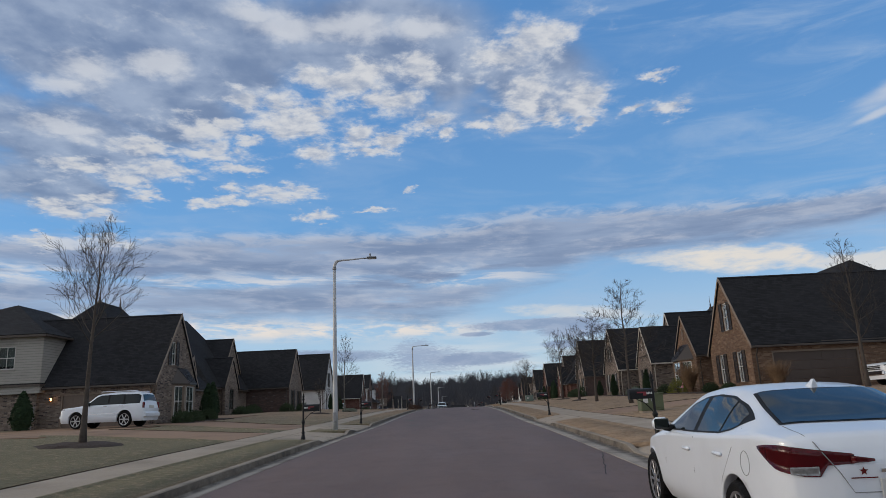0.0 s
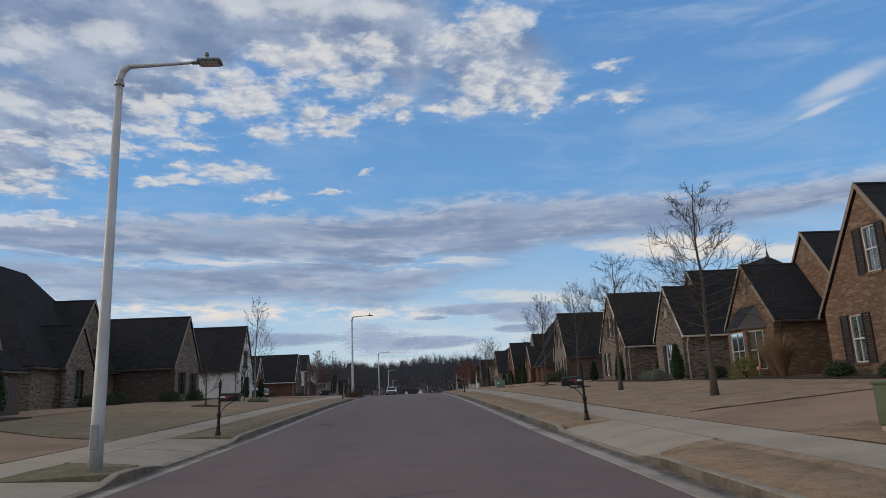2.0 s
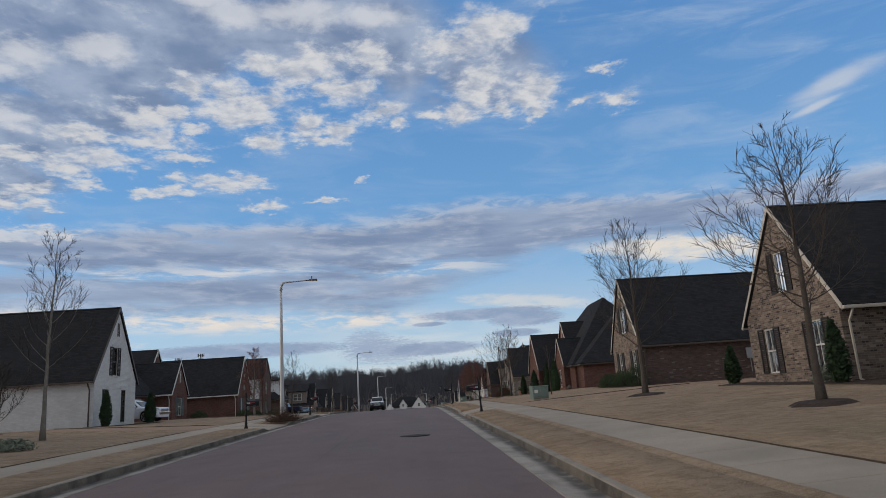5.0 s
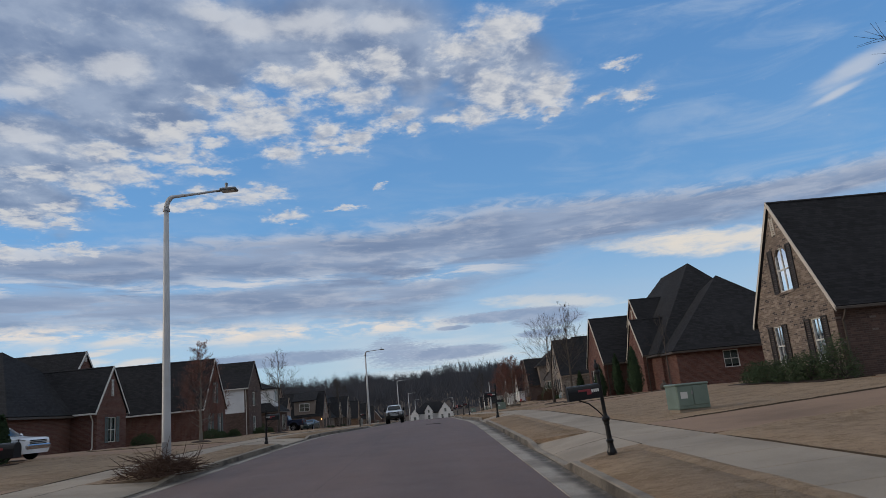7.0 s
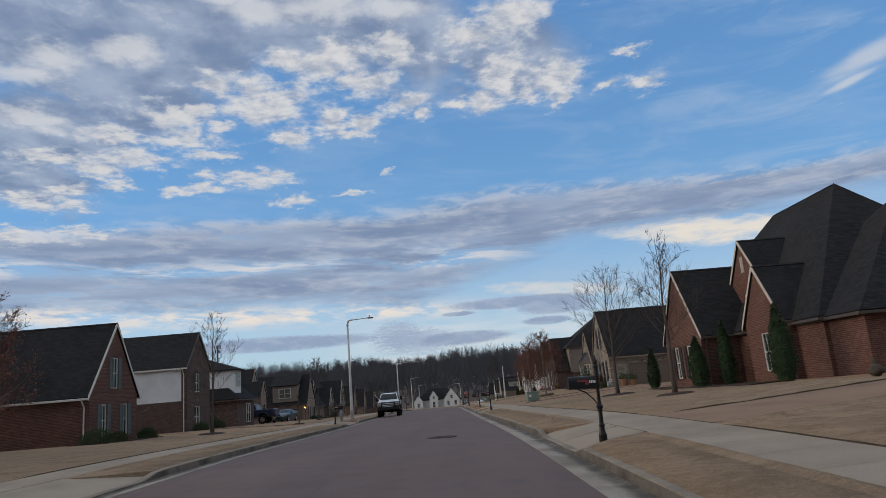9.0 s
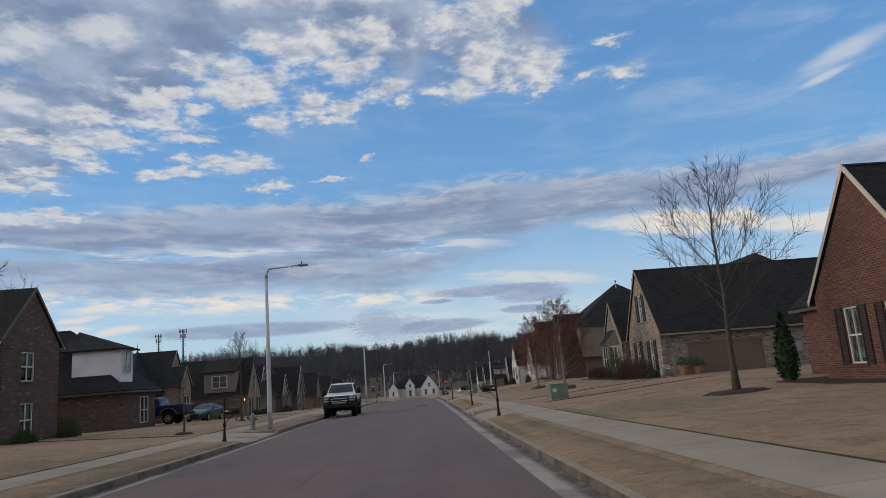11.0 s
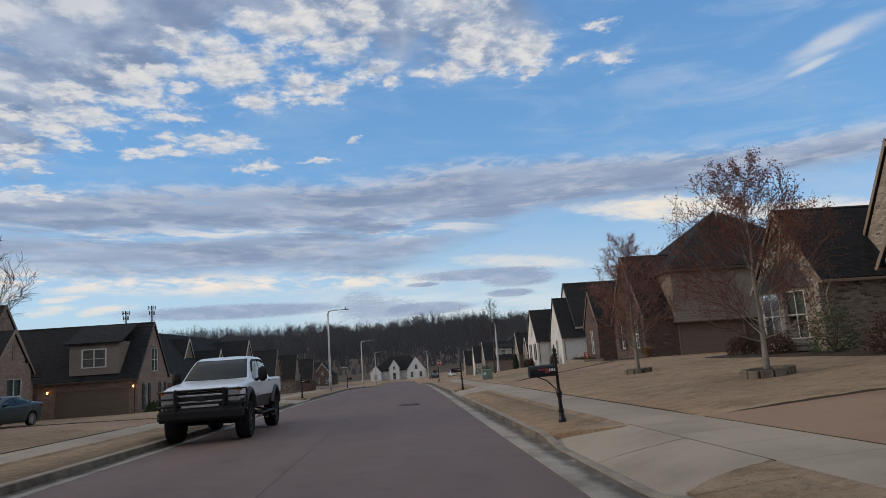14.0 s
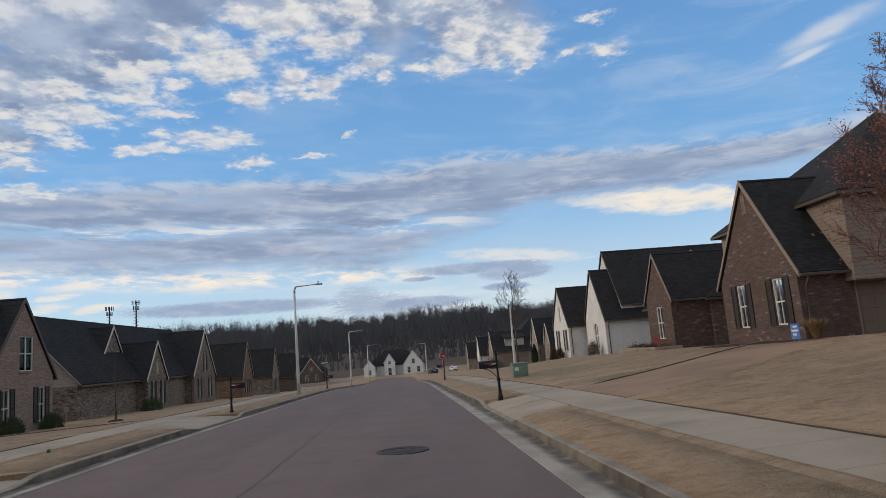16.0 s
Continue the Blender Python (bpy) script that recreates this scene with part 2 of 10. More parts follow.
colour = blend(wt, puff * 0.92, colour, blend(wt, light, (0.31, 0.355, 0.45), (0.60, 0.60, 0.615)))
colour = blend(wt, small * 0.80, colour, blend(wt, light, (0.40, 0.435, 0.515), (0.60, 0.595, 0.60)))

# Overhead and behind, out of view: broken cloud lit by the low sun, brightest round it.
turned = (az.op("ABSOLUTE").step(0.80, 1.25)).op("MAXIMUM", el.step(0.66, 0.90))
cloud_back = noise_of(plane, 1.6, 4.0, 0.6).step(0.36, 0.60)
colour = blend(wt, turned * (cloud_back * 0.45 + 0.45), colour, (0.54, 0.525, 0.50))
rear = az.op("ABSOLUTE").step(1.75, 2.5) * (el * -1.0 + 1.0).step(0.0, 0.5)
colour = blend(wt, rear * 0.50, colour, (0.30, 0.38, 0.52))
glow = ((az - SUN_AZ).op("COSINE") * 0.5 + 0.5).op("POWER", 4.0) * (el * -1.0 + 0.9).step(0.0, 0.9) * turned
warm = wt.nodes.new("ShaderNodeVectorMath")
warm.operation = "MULTIPLY_ADD"
wt.links.new(xyz(wt, glow, glow, glow).s, warm.inputs[0])
warm.inputs[1].default_value = (0.9, 0.72, 0.52)
wt.links.new(colour.s, warm.inputs[2])
back = wt.nodes.new("ShaderNodeBackground")
back.inputs[1].default_value = 1.13
wt.links.new(warm.outputs[0], back.inputs[0])
wt.links.new(back.outputs[0], wt.nodes.new("ShaderNodeOutputWorld").inputs[0])

# ---------------------------------------------------------------- materials
def material(name, colour, rough=0.8, metal=0.0, spec=0.4, grain=0.0, grain_scale=20.0, stain=0.0, stain_scale=0.6,
             bump=0.0, bump_scale=40.0, per_object=0.0, stain_to=None, coat=0.0):
    """A plain surface with grain and stains of its own, at two scales."""
    m = bpy.data.materials.new(name)
    m.use_nodes = True
    t = m.node_tree
    p = t.nodes["Principled BSDF"]
    p.inputs["Roughness"].default_value, p.inputs["Metallic"].default_value = rough, metal
    p.inputs["Specular IOR Level"].default_value, p.inputs["Coat Weight"].default_value = spec, coat
    p.inputs["Coat Roughness"].default_value = 0.04
    p.inputs["Base Color"].default_value = (*colour, 1)
    geo = t.nodes.new("ShaderNodeNewGeometry")
    place = X(t, geo.outputs["Position"])
    c = None
    if grain or stain or per_object:
        c = blend(t, 0.0, colour, colour)
        if stain:
            to = stain_to or tuple(v * 0.45 for v in colour)
            c = blend(t, noise_of(place, stain_scale, 5.0, 0.6).step(0.38, 0.72) * stain, c, to)
        if grain:
            c = blend(t, noise_of(place, grain_scale, 3.0, 0.7).step(0.3, 0.75) * grain, c, tuple(v * 0.35 for v in colour))
        if per_object:
            oi = X(t, t.nodes.new("ShaderNodeObjectInfo").outputs["Random"])
            c = blend(t, oi * per_object, c, tuple(v * 0.55 for v in colour))
        t.links.new(c.s, p.inputs["Base Color"])
    if bump:
        b = t.nodes.new("ShaderNodeBump")
        b.inputs["Strength"].default_value, b.inputs["Distance"].default_value = bump, 0.02
        t.links.new(noise_of(place, bump_scale, 4.0, 0.6).s, b.inputs["Height"])
        t.links.new(b.outputs[0], p.inputs["Normal"])
    return m


def wall_coords(t):
    """Along the wall and up it, for upright walls that face x or y."""
    x, y, z = split(X(t, t.nodes.new("ShaderNodeNewGeometry").outputs["Position"]))
    return x + y, z


def brickwork(name, tones, mortar, odd=0.0, odd_tone=(0.05, 0.045, 0.045), size=(0.24, 0.078)):
    m = bpy.data.materials.new(name)
    m.use_nodes = True
    t = m.node_tree
    p = t.nodes["Principled BSDF"]
    p.inputs["Roughness"].default_value, p.inputs["Specular IOR Level"].default_value = 0.9, 0.25
    u, v = wall_coords(t)
    b = t.nodes.new("ShaderNodeTexBrick")
    t.links.new(xyz(t, u, v).s, b.inputs["Vector"])
    b.inputs["Scale"].default_value, b.inputs["Mortar Size"].default_value = 1.0, 0.007
    b.inputs["Mortar Smooth"].default_value, b.inputs["Bias"].default_value = 0.2, -0.1
    b.inputs["Brick Width"].default_value, b.inputs["Row Height"].default_value = size
    b.inputs["Color1"].default_value, b.inputs["Color2"].default_value = (*tones[0], 1), (*tones[1], 1)
    b.inputs["Mortar"].default_value = (*mortar, 1)
    row = (v / size[1]).op("FLOOR")
    col = (u / size[0] + (row.op("MODULO", 2.0) * 0.5)).op("FLOOR")
    wn = t.nodes.new("ShaderNodeTexWhiteNoise")
    t.links.new(xyz(t, col, row, 3.0).s, wn.inputs["Vector"])
    pick = X(t, wn.outputs["Value"])
    c = blend(t, pick.step(0.55, 1.0) * 0.8, X(t, b.outputs["Color"]), tones[2])
    if odd:
        c = blend(t, (pick.op("LESS_THAN", odd)) * (1.0 - X(t, b.outputs["Fac"])), c, odd_tone)
    place = xyz(t, u, v, 0.0)
    c = blend(t, noise_of(place, 0.5, 4.0).step(0.42, 0.8) * 0.35, c, tuple(k * 0.5 for k in tones[0]))
    c = blend(t, noise_of(place, 60.0, 2.0).step(0.4, 0.8) * 0.3, c, tuple(k * 0.6 for k in tones[1]))
    t.links.new(c.s, p.inputs["Base Color"])
    bump = t.nodes.new("ShaderNodeBump")
    bump.inputs["Strength"].default_value, bump.inputs["Distance"].default_value = 0.8, 0.012
    t.links.new((X(t, b.outputs["Fac"]) * -1.0 + pick * 0.4 + noise_of(place, 50.0, 3.0) * 0.3).s, bump.inputs["Height"])
    t.links.new(bump.outputs[0], p.inputs["Normal"])
    return m


def shingles(name, tone):
    m = bpy.data.materials.new(name)
    m.use_nodes = True
    t = m.node_tree
    p = t.nodes["Principled BSDF"]
    p.inputs["Roughness"].default_value, p.inputs["Specular IOR Level"].default_value = 0.95, 0.15
    u, v = wall_coords(t)
    b = t.nodes.new("ShaderNodeTexBrick")
    t.links.new(xyz(t, u, v).s, b.inputs["Vector"])
    b.inputs["Scale"].default_value, b.inputs["Mortar Size"].default_value = 1.0, 0.006
    b.inputs["Brick Width"].default_value, b.inputs["Row Height"].default_value = 0.3, 0.11
    b.inputs["Color1"].default_value = (*[k * 0.75 for k in tone], 1)
    b.inputs["Color2"].default_value = (*[k * 1.35 for k in tone], 1)
    b.inputs["Mortar"].default_value = (*[k * 0.45 for k in tone], 1)
    place = X(t, t.nodes.new("ShaderNodeNewGeometry").outputs["Position"])
    c = blend(t, noise_of(place, 0.35, 4.0).step(0.35, 0.75) * 0.45, X(t, b.outputs["Color"]), tuple(k * 1.5 for k in tone))
    c = blend(t, noise_of(place, 30.0, 3.0).step(0.35, 0.7) * 0.4, c, tuple(k * 0.5 for k in tone))
    t.links.new(c.s, p.inputs["Base Color"])
    bump = t.nodes.new("ShaderNodeBump")
    bump.inputs["Strength"].default_value, bump.inputs["Distance"].default_value = 0.7, 0.015
    t.links.new(X(t, b.outputs["Fac"]).op("MULTIPLY", -1.0).s, bump.inputs["Height"])
    t.links.new(bump.outputs[0], p.inputs["Normal"])
    return m


def turf(name):
    """Dormant lawn: straw with a little green, clumps and bare soil."""
    m = bpy.data.materials.new(name)
    m.use_nodes = True
    t = m.node_tree
    p = t.nodes["Principled BSDF"]
    p.inputs["Roughness"].default_value, p.inputs["Specular IOR Level"].default_value = 0.95, 0.1
    place = X(t, t.nodes.new("ShaderNodeNewGeometry").outputs["Position"])
    x, y, z = split(place)
    c = blend(t, noise_of(place, 0.22, 5.0, 0.6).step(0.35, 0.7), (0.355, 0.258, 0.178), (0.275, 0.197, 0.135))
    c = blend(t, noise_of(place, 1.3, 6.0, 0.75).step(0.44, 0.64) * 0.85, c, (0.205, 0.145, 0.092))
    c = blend(t, noise_of(xyz(t, x, y, 4.0), 0.55, 6.0, 0.75).step(0.50, 0.66) * 0.55, c, (0.46, 0.345, 0.235))
    green = noise_of(xyz(t, x, y, 7.0), 0.09, 4.0, 0.6).step(0.55, 0.78) * 0.40
    green = green + (x * -1.0 - 4.9).step(0.0, 0.7) * ((y * -1.0) + 66.0).step(0.0, 38.0) * 0.80
    tuft = noise_of(xyz(t, x, y, 11.0), 1.6, 5.0, 0.7)
    for x0_, y0_, wx, wy, k_ in ((5.1, 128.9, 0.5, 2.2, 0.7), (7.1, 131.5, 0.40, 5.0, 1.0), (4.3, 130.0, 0.25, 5.0, 0.8), (9.4, 130.5, 2.6, 4.0, 0.5), (9.5, 176.6, 1.6, 1.6, 0.8), (9.5, 188.5, 3.0, 5.0, 0.5)):
        da, db = (x - x0_) / wx, (y - y0_) / wy
        spot = ((da * da + db * db + (tuft - 0.5) * 3.0) * -1.0).step(-1.2, -0.2)
        green = green.op("MAXIMUM", spot * k_)
    c = blend(t, green.op("MINIMUM", 0.85), c, (0.122, 0.136, 0.085))
    c = blend(t, noise_of(place, 11.0, 5.0, 0.8).step(0.46, 0.66) * 0.62, c, (0.115, 0.082, 0.050))
    c = blend(t, noise_of(place, 5.5, 6.0, 0.8).step(0.50, 0.66) * 0.55, c, (0.47, 0.355, 0.25))
    c = blend(t, noise_of(xyz(t, x * 3.0, y * 3.0, 3.0), 1.0, 6.0, 0.8).step(0.54, 0.70) * 0.5, c, (0.155, 0.112, 0.070))
    c = blend(t, noise_of(place, 55.0, 3.0, 0.7).step(0.48, 0.70) * 0.6, c, (0.48, 0.365, 0.255))
    t.links.new(c.s, p.inputs["Base Color"])
    b = t.nodes.new("ShaderNodeBump")
    b.inputs["Strength"].default_value, b.inputs["Distance"].default_value = 0.9, 0.05
    t.links.new((noise_of(place, 18.0, 5.0, 0.7) + noise_of(place, 4.0, 3.0) * 0.8).s, b.inputs["Height"])
    t.links.new(b.outputs[0], p.inputs["Normal"])
    return m


def tarmac(name):
    m = bpy.data.materials.new(name)
    m.use_nodes = True
    t = m.node_tree
    p = t.nodes["Principled BSDF"]
    p.inputs["Specular IOR Level"].default_value = 0.35
    place = X(t, t.nodes.new("ShaderNodeNewGeometry").outputs["Position"])
    x, y, z = split(place)
    c = blend(t, noise_of(xyz(t, x * 0.6, y * 0.07), 1.0, 5.0).step(0.35, 0.7), (0.186, 0.124, 0.105), (0.148, 0.100, 0.087))
    track = ((x * 0.85 + 0.35).op("SINE") * 0.5 + 0.5)
    c = blend(t, track * noise_of(xyz(t, x * 1.4, y * 0.03), 1.0, 3.0).step(0.3, 0.7) * 0.4, c, (0.19, 0.135, 0.12))
    c = blend(t, noise_of(place, 2.2, 5.0).step(0.5, 0.8) * 0.35, c, (0.052, 0.043, 0.044))
    c = blend(t, noise_of(place, 90.0, 3.0, 0.8).step(0.35, 0.75) * 0.6, c, (0.045, 0.036, 0.036))
    c = blend(t, noise_of(place, 170.0, 1.0).step(0.62, 0.75) * 0.5, c, (0.22, 0.19, 0.18))
    t.links.new(c.s, p.inputs["Base Color"])
    t.links.new((noise_of(place, 0.8, 4.0) * 0.25 + 0.62).s, p.inputs["Roughness"])
    b = t.nodes.new("ShaderNodeBump")
    b.inputs["Strength"].default_value, b.inputs["Distance"].default_value = 0.5, 0.006
    t.links.new(noise_of(place, 110.0, 3.0, 0.7).s, b.inputs["Height"])
    t.links.new(b.outputs[0], p.inputs["Normal"])
    return m


def gutter_pan(name):
    """Pale concrete with a dark line of silt where it meets the kerb."""
    m = material(name, (0.40, 0.355, 0.30), 0.9, grain=0.4, grain_scale=40, stain=0.8, stain_scale=0.7, stain_to=(0.14, 0.115, 0.095), bump=0.3)
    t = m.node_tree
    p = t.nodes["Principled BSDF"]
    c = X(t, p.inputs["Base Color"].links[0].from_socket)
    place = X(t, t.nodes.new("ShaderNodeNewGeometry").outputs["Position"])
    x, y, z = split(place)
    wob = (noise_of(place, 0.9, 5.0, 0.65) - 0.5) * 0.30
    silt = (x + wob - 3.70).step(0.0, 0.20).op("MAXIMUM", (x * -1.0 + wob - 4.80).step(0.0, 0.16))
    c = blend(t, silt * (noise_of(place, 2.5, 5.0).step(0.25, 0.6) * 0.5 + 0.42), c, (0.070, 0.060, 0.050))
    t.links.new(c.s, p.inputs["Base Color"])
    return m


def siding(name, colour):
    """Lapped boards: a thin dark line under each course."""
    m = material(name, colour, 0.65, stain=0.3, stain_scale=0.6)
    t = m.node_tree
    p = t.nodes["Principled BSDF"]
    c = X(t, p.inputs["Base Color"].links[0].from_socket)
    x, y, z = split(X(t, t.nodes.new("ShaderNodeNewGeometry").outputs["Position"]))
    lap = (z / 0.16).op("FRACT")
    c = blend(t, (lap * -1.0 + 0.16).step(0.0, 0.10) * 0.7, c, tuple(k * 0.35 for k in colour))
    t.links.new(c.s, p.inputs["Base Color"])
    b = t.nodes.new("ShaderNodeBump")
    b.inputs["Strength"].default_value, b.inputs["Distance"].default_value = 0.6, 0.02
    t.links.new((lap * -1.0).s, b.inputs["Height"])
    t.links.new(b.outputs[0], p.inputs["Normal"])
    return m


def clear_glass(name, tint=(0.75, 0.85, 0.85)):
    m = material(name, tint, rough=0.02, spec=0.5)
    p = m.node_tree.nodes["Principled BSDF"]
    p.inputs["Transmission Weight"].default_value, p.inputs["IOR"].default_value = 1.0, 1.18
    p.inputs["Roughness"].default_value = 0.06
    return m


ASPHALT = tarmac("road_asphalt")
CONCRETE = material("pale_concrete", (0.415, 0.345, 0.268), 0.9, grain=0.35, grain_scale=60, stain=0.55, stain_scale=0.5, bump=0.3, bump_scale=50, per_object=0.25)
# Kerb face: grime and its shade both put into the colour; top kept paler.
KERB = material("weathered_shaded_kerb_concrete", (0.215, 0.182, 0.145), 0.92, grain=0.6, grain_scale=30, stain=0.95, stain_scale=1.1, stain_to=(0.050, 0.042, 0.034), bump=0.5, bump_scale=30)
KERB_TOP = material("paler_kerb_top_concrete", (0.335, 0.285, 0.225), 0.92, grain=0.5, grain_scale=30, stain=0.7, stain_scale=1.3, stain_to=(0.15, 0.125, 0.10), bump=0.4, bump_scale=30)
GUTTER = gutter_pan("gutter_concrete")
DRIVE = material("driveway_concrete", (0.32, 0.208, 0.136), 0.9, grain=0.3, grain_scale=50, stain=0.6, stain_scale=0.35, bump=0.3)
LAWN = turf("dormant_lawn")
STRAW = material("dry_grass_blades", (0.34, 0.255, 0.175), 0.9, spec=0.1, stain=0.7, stain_scale=3.0, stain_to=(0.20, 0.148, 0.09))
# Soil colour that also carries the shade under turf edges; joints use it too.
EDGE_DARK = material("dark_soil_and_shade", (0.085, 0.062, 0.042), 0.95, grain=0.6, grain_scale=40, bump=0.8, bump_scale=40)
MULCH = material("dark_mulch", (0.055, 0.035, 0.025), 0.95, grain=0.7, grain_scale=25, bump=1.0, bump_scale=18)
SHINGLE = shingles("charcoal_shingles", (0.026, 0.0265, 0.0295))
BRICK_TAN = brickwork("brown_tan_brick", ((0.195, 0.118, 0.076), (0.125, 0.076, 0.052), (0.30, 0.205, 0.14)), (0.20, 0.155, 0.12))
BRICK_GREY = brickwork("grey_brown_brick", ((0.205, 0.158, 0.126), (0.125, 0.098, 0.083), (0.33, 0.27, 0.22)), (0.25, 0.215, 0.185), 0.11, (0.06, 0.05, 0.05))
BRICK_RED = brickwork("red_brick", ((0.130, 0.055, 0.043), (0.090, 0.041, 0.034), (0.185, 0.105, 0.082)), (0.21, 0.165, 0.145))
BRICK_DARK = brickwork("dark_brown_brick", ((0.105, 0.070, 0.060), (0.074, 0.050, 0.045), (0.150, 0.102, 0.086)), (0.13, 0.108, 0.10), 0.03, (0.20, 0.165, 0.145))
BRICK_STONE = brickwork("pale_tumbled_brick", ((0.29, 0.245, 0.205), (0.185, 0.155, 0.13), (0.42, 0.37, 0.32)), (0.31, 0.275, 0.245), 0.08, (0.09, 0.075, 0.065))
BRICK_WHITE = brickwork("white_painted_brick", ((0.68, 0.68, 0.67), (0.62, 0.62, 0.62), (0.72, 0.72, 0.71)), (0.60, 0.60, 0.60))
BRICK_ROSE = brickwork("rosy_tan_brick", ((0.275, 0.198, 0.162), (0.20, 0.142, 0.118), (0.35, 0.27, 0.225)), (0.32, 0.27, 0.235))
SIDING_WHITE = material("white_siding", (0.66, 0.68, 0.70), 0.6, stain=0.25, stain_scale=0.8)
SIDING_TAN = siding("taupe_siding", (0.215, 0.178, 0.150))
SIDING_ROSE = siding("rosy_grey_siding", (0.36, 0.305, 0.285))
SIDING_CREAM = siding("cream_siding", (0.33, 0.315, 0.285))
TRIM = material("cream_white_trim", (0.55, 0.50, 0.43), 0.55, stain=0.2)
TRIM_WHITE = material("white_trim", (0.58, 0.57, 0.54), 0.5, stain=0.15)
TRIM_DARK = material("dark_brown_trim", (0.075, 0.06, 0.05), 0.5, stain=0.2)
TRIM_TAUPE = material("taupe_trim", (0.24, 0.185, 0.14), 0.55, stain=0.2)
SHUTTER = material("black_brown_shutter", (0.028, 0.022, 0.020), 0.55, grain=0.2)
SHUTTER_TEAL = material("grey_green_shutter", (0.115, 0.15, 0.15), 0.6, grain=0.2)
GARAGE = material("brown_garage_door", (0.165, 0.125, 0.098), 0.5, stain=0.2)
GARAGE_DARK = material("dark_garage_door", (0.085, 0.062, 0.050), 0.5, stain=0.2)
COPPER = material("standing_seam_bronze", (0.075, 0.065, 0.06), 0.4, metal=0.6, stain=0.3)
PANE = clear_glass("window_glass")
BLIND = material("pale_window_blind", (0.10, 0.105, 0.10), 0.8)
# Near-black sheets behind the windows: the rooms' darkness put into a colour.
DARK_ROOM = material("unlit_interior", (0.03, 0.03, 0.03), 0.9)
POLE = material("pale_grey_pole_paint", (0.50, 0.51, 0.52), 0.5, metal=0.2, stain=0.3, stain_scale=1.5)
POLE_DARK = material("grey_lamp_head", (0.17, 0.18, 0.19), 0.45, metal=0.4)
IRON = material("black_cast_iron", (0.006, 0.0065, 0.008), 0.35, spec=0.3)
BARK = material("grey_brown_bark", (0.095, 0.078, 0.066), 0.95, grain=0.5, grain_scale=14, stain=0.5, stain_scale=2.0, bump=0.8, bump_scale=16)
PALE_BARK = material("pale_grey_bark", (0.24, 0.22, 0.19), 0.9, grain=0.4, grain_scale=18, stain=0.5, stain_scale=3.0, bump=0.5, bump_scale=20)
TWIG = material("grey_brown_twigs", (0.050, 0.042, 0.038), 0.95, stain=0.4, stain_scale=3.0)
RED_BUD = material("rust_red_leaves", (0.20, 0.080, 0.066), 0.8, spec=0.2, stain=0.7, stain_scale=2.2, stain_to=(0.25, 0.125, 0.085))
CYPRESS = material("dark_evergreen", (0.022, 0.040, 0.020), 0.85, spec=0.2, stain=0.6, stain_scale=5.0, stain_to=(0.045, 0.075, 0.03))
SHRUB = material("green_shrub_leaves", (0.036, 0.056, 0.026), 0.8, spec=0.2, stain=0.6, stain_scale=4.0, stain_to=(0.065, 0.080, 0.036))
SHRUB_YELLOW = material("yellow_green_leaves", (0.17, 0.17, 0.04), 0.8, spec=0.2, stain=0.5, stain_scale=5.0)
SHRUB_SAGE = material("sage_leaves", (0.19, 0.21, 0.16), 0.85, spec=0.2, stain=0.5, stain_scale=5.0)
SHRUB_BROWN = material("bare_brown_shrub", (0.085, 0.052, 0.038), 0.9, spec=0.1, stain=0.5, stain_scale=5.0)
FOUNTAIN = material("straw_ornamental_grass", (0.25, 0.165, 0.10), 0.9, spec=0.1, stain=0.5, stain_scale=4.0)
# Bluish, lightened tone: distance haze put into the colour of the woods.
WOODS = material("hazy_leafless_woods", (0.088, 0.091, 0.104), 0.95, spec=0.05, stain=0.7, stain_scale=0.09, stain_to=(0.112, 0.106, 0.108))
WOODFLOOR = material("leaf_litter", (0.085, 0.063, 0.047), 0.95, stain=0.5, stain_scale=0.05)

# ---------------------------------------------------------------- building helpers
def mesh_of(name, bm, mats):
    me = bpy.data.meshes.new(name)
    bm.to_mesh(me)
    bm.free()
    for m in mats if isinstance(mats, (list, tuple)) else [mats]:
        me.materials.append(m)
    return me


def thing(name, at, label, category, group="", kind=""):
    """An Empty at a thing's base; its parts are drawn in metres from there."""
    root = new(name)
    root.location = at
    root.empty_display_size = 0.2
    return tagged(root, label, category, group, kind)


def part(name, bm, mats, parent=None, label="", smooth=False):
    me = mesh_of(name, bm, mats)
    if smooth:
        for f in me.polygons:
            f.use_smooth = True
    ob = new(name, me)
    ob.parent = parent
    return tagged(ob, label)


def box(bm, x0, y0, z0, x1, y1, z1, m=None, bevel=0.0):
    vs = [bm.verts.new((x, y, z)) for z in (z0, z1) for y in (y0, y1) for x in (x0, x1)]
    fs = [bm.faces.new([vs[k] for k in q]) for q in ((0, 2, 3, 1), (4, 5, 7, 6), (0, 1, 5, 4), (2, 6, 7, 3), (0, 4, 6, 2), (1, 3, 7, 5))]
    if bevel:
        es = list({e for f in fs for e in f.edges})
        got = bmesh.ops.bevel(bm, geom=es, offset=bevel, segments=1, affect="EDGES", profile=0.5)
        vs = list({v for f in got["faces"] for v in f.verts} | {v for v in vs if v.is_valid})
    if m is not None:
        bmesh.ops.transform(bm, matrix=m, verts=[v for v in vs if v.is_valid])
    return vs


def boxes(*rows, bevel=0.0):
    bm = bmesh.new()
    for r in rows:
        box(bm, *r, bevel=bevel)
    return bm


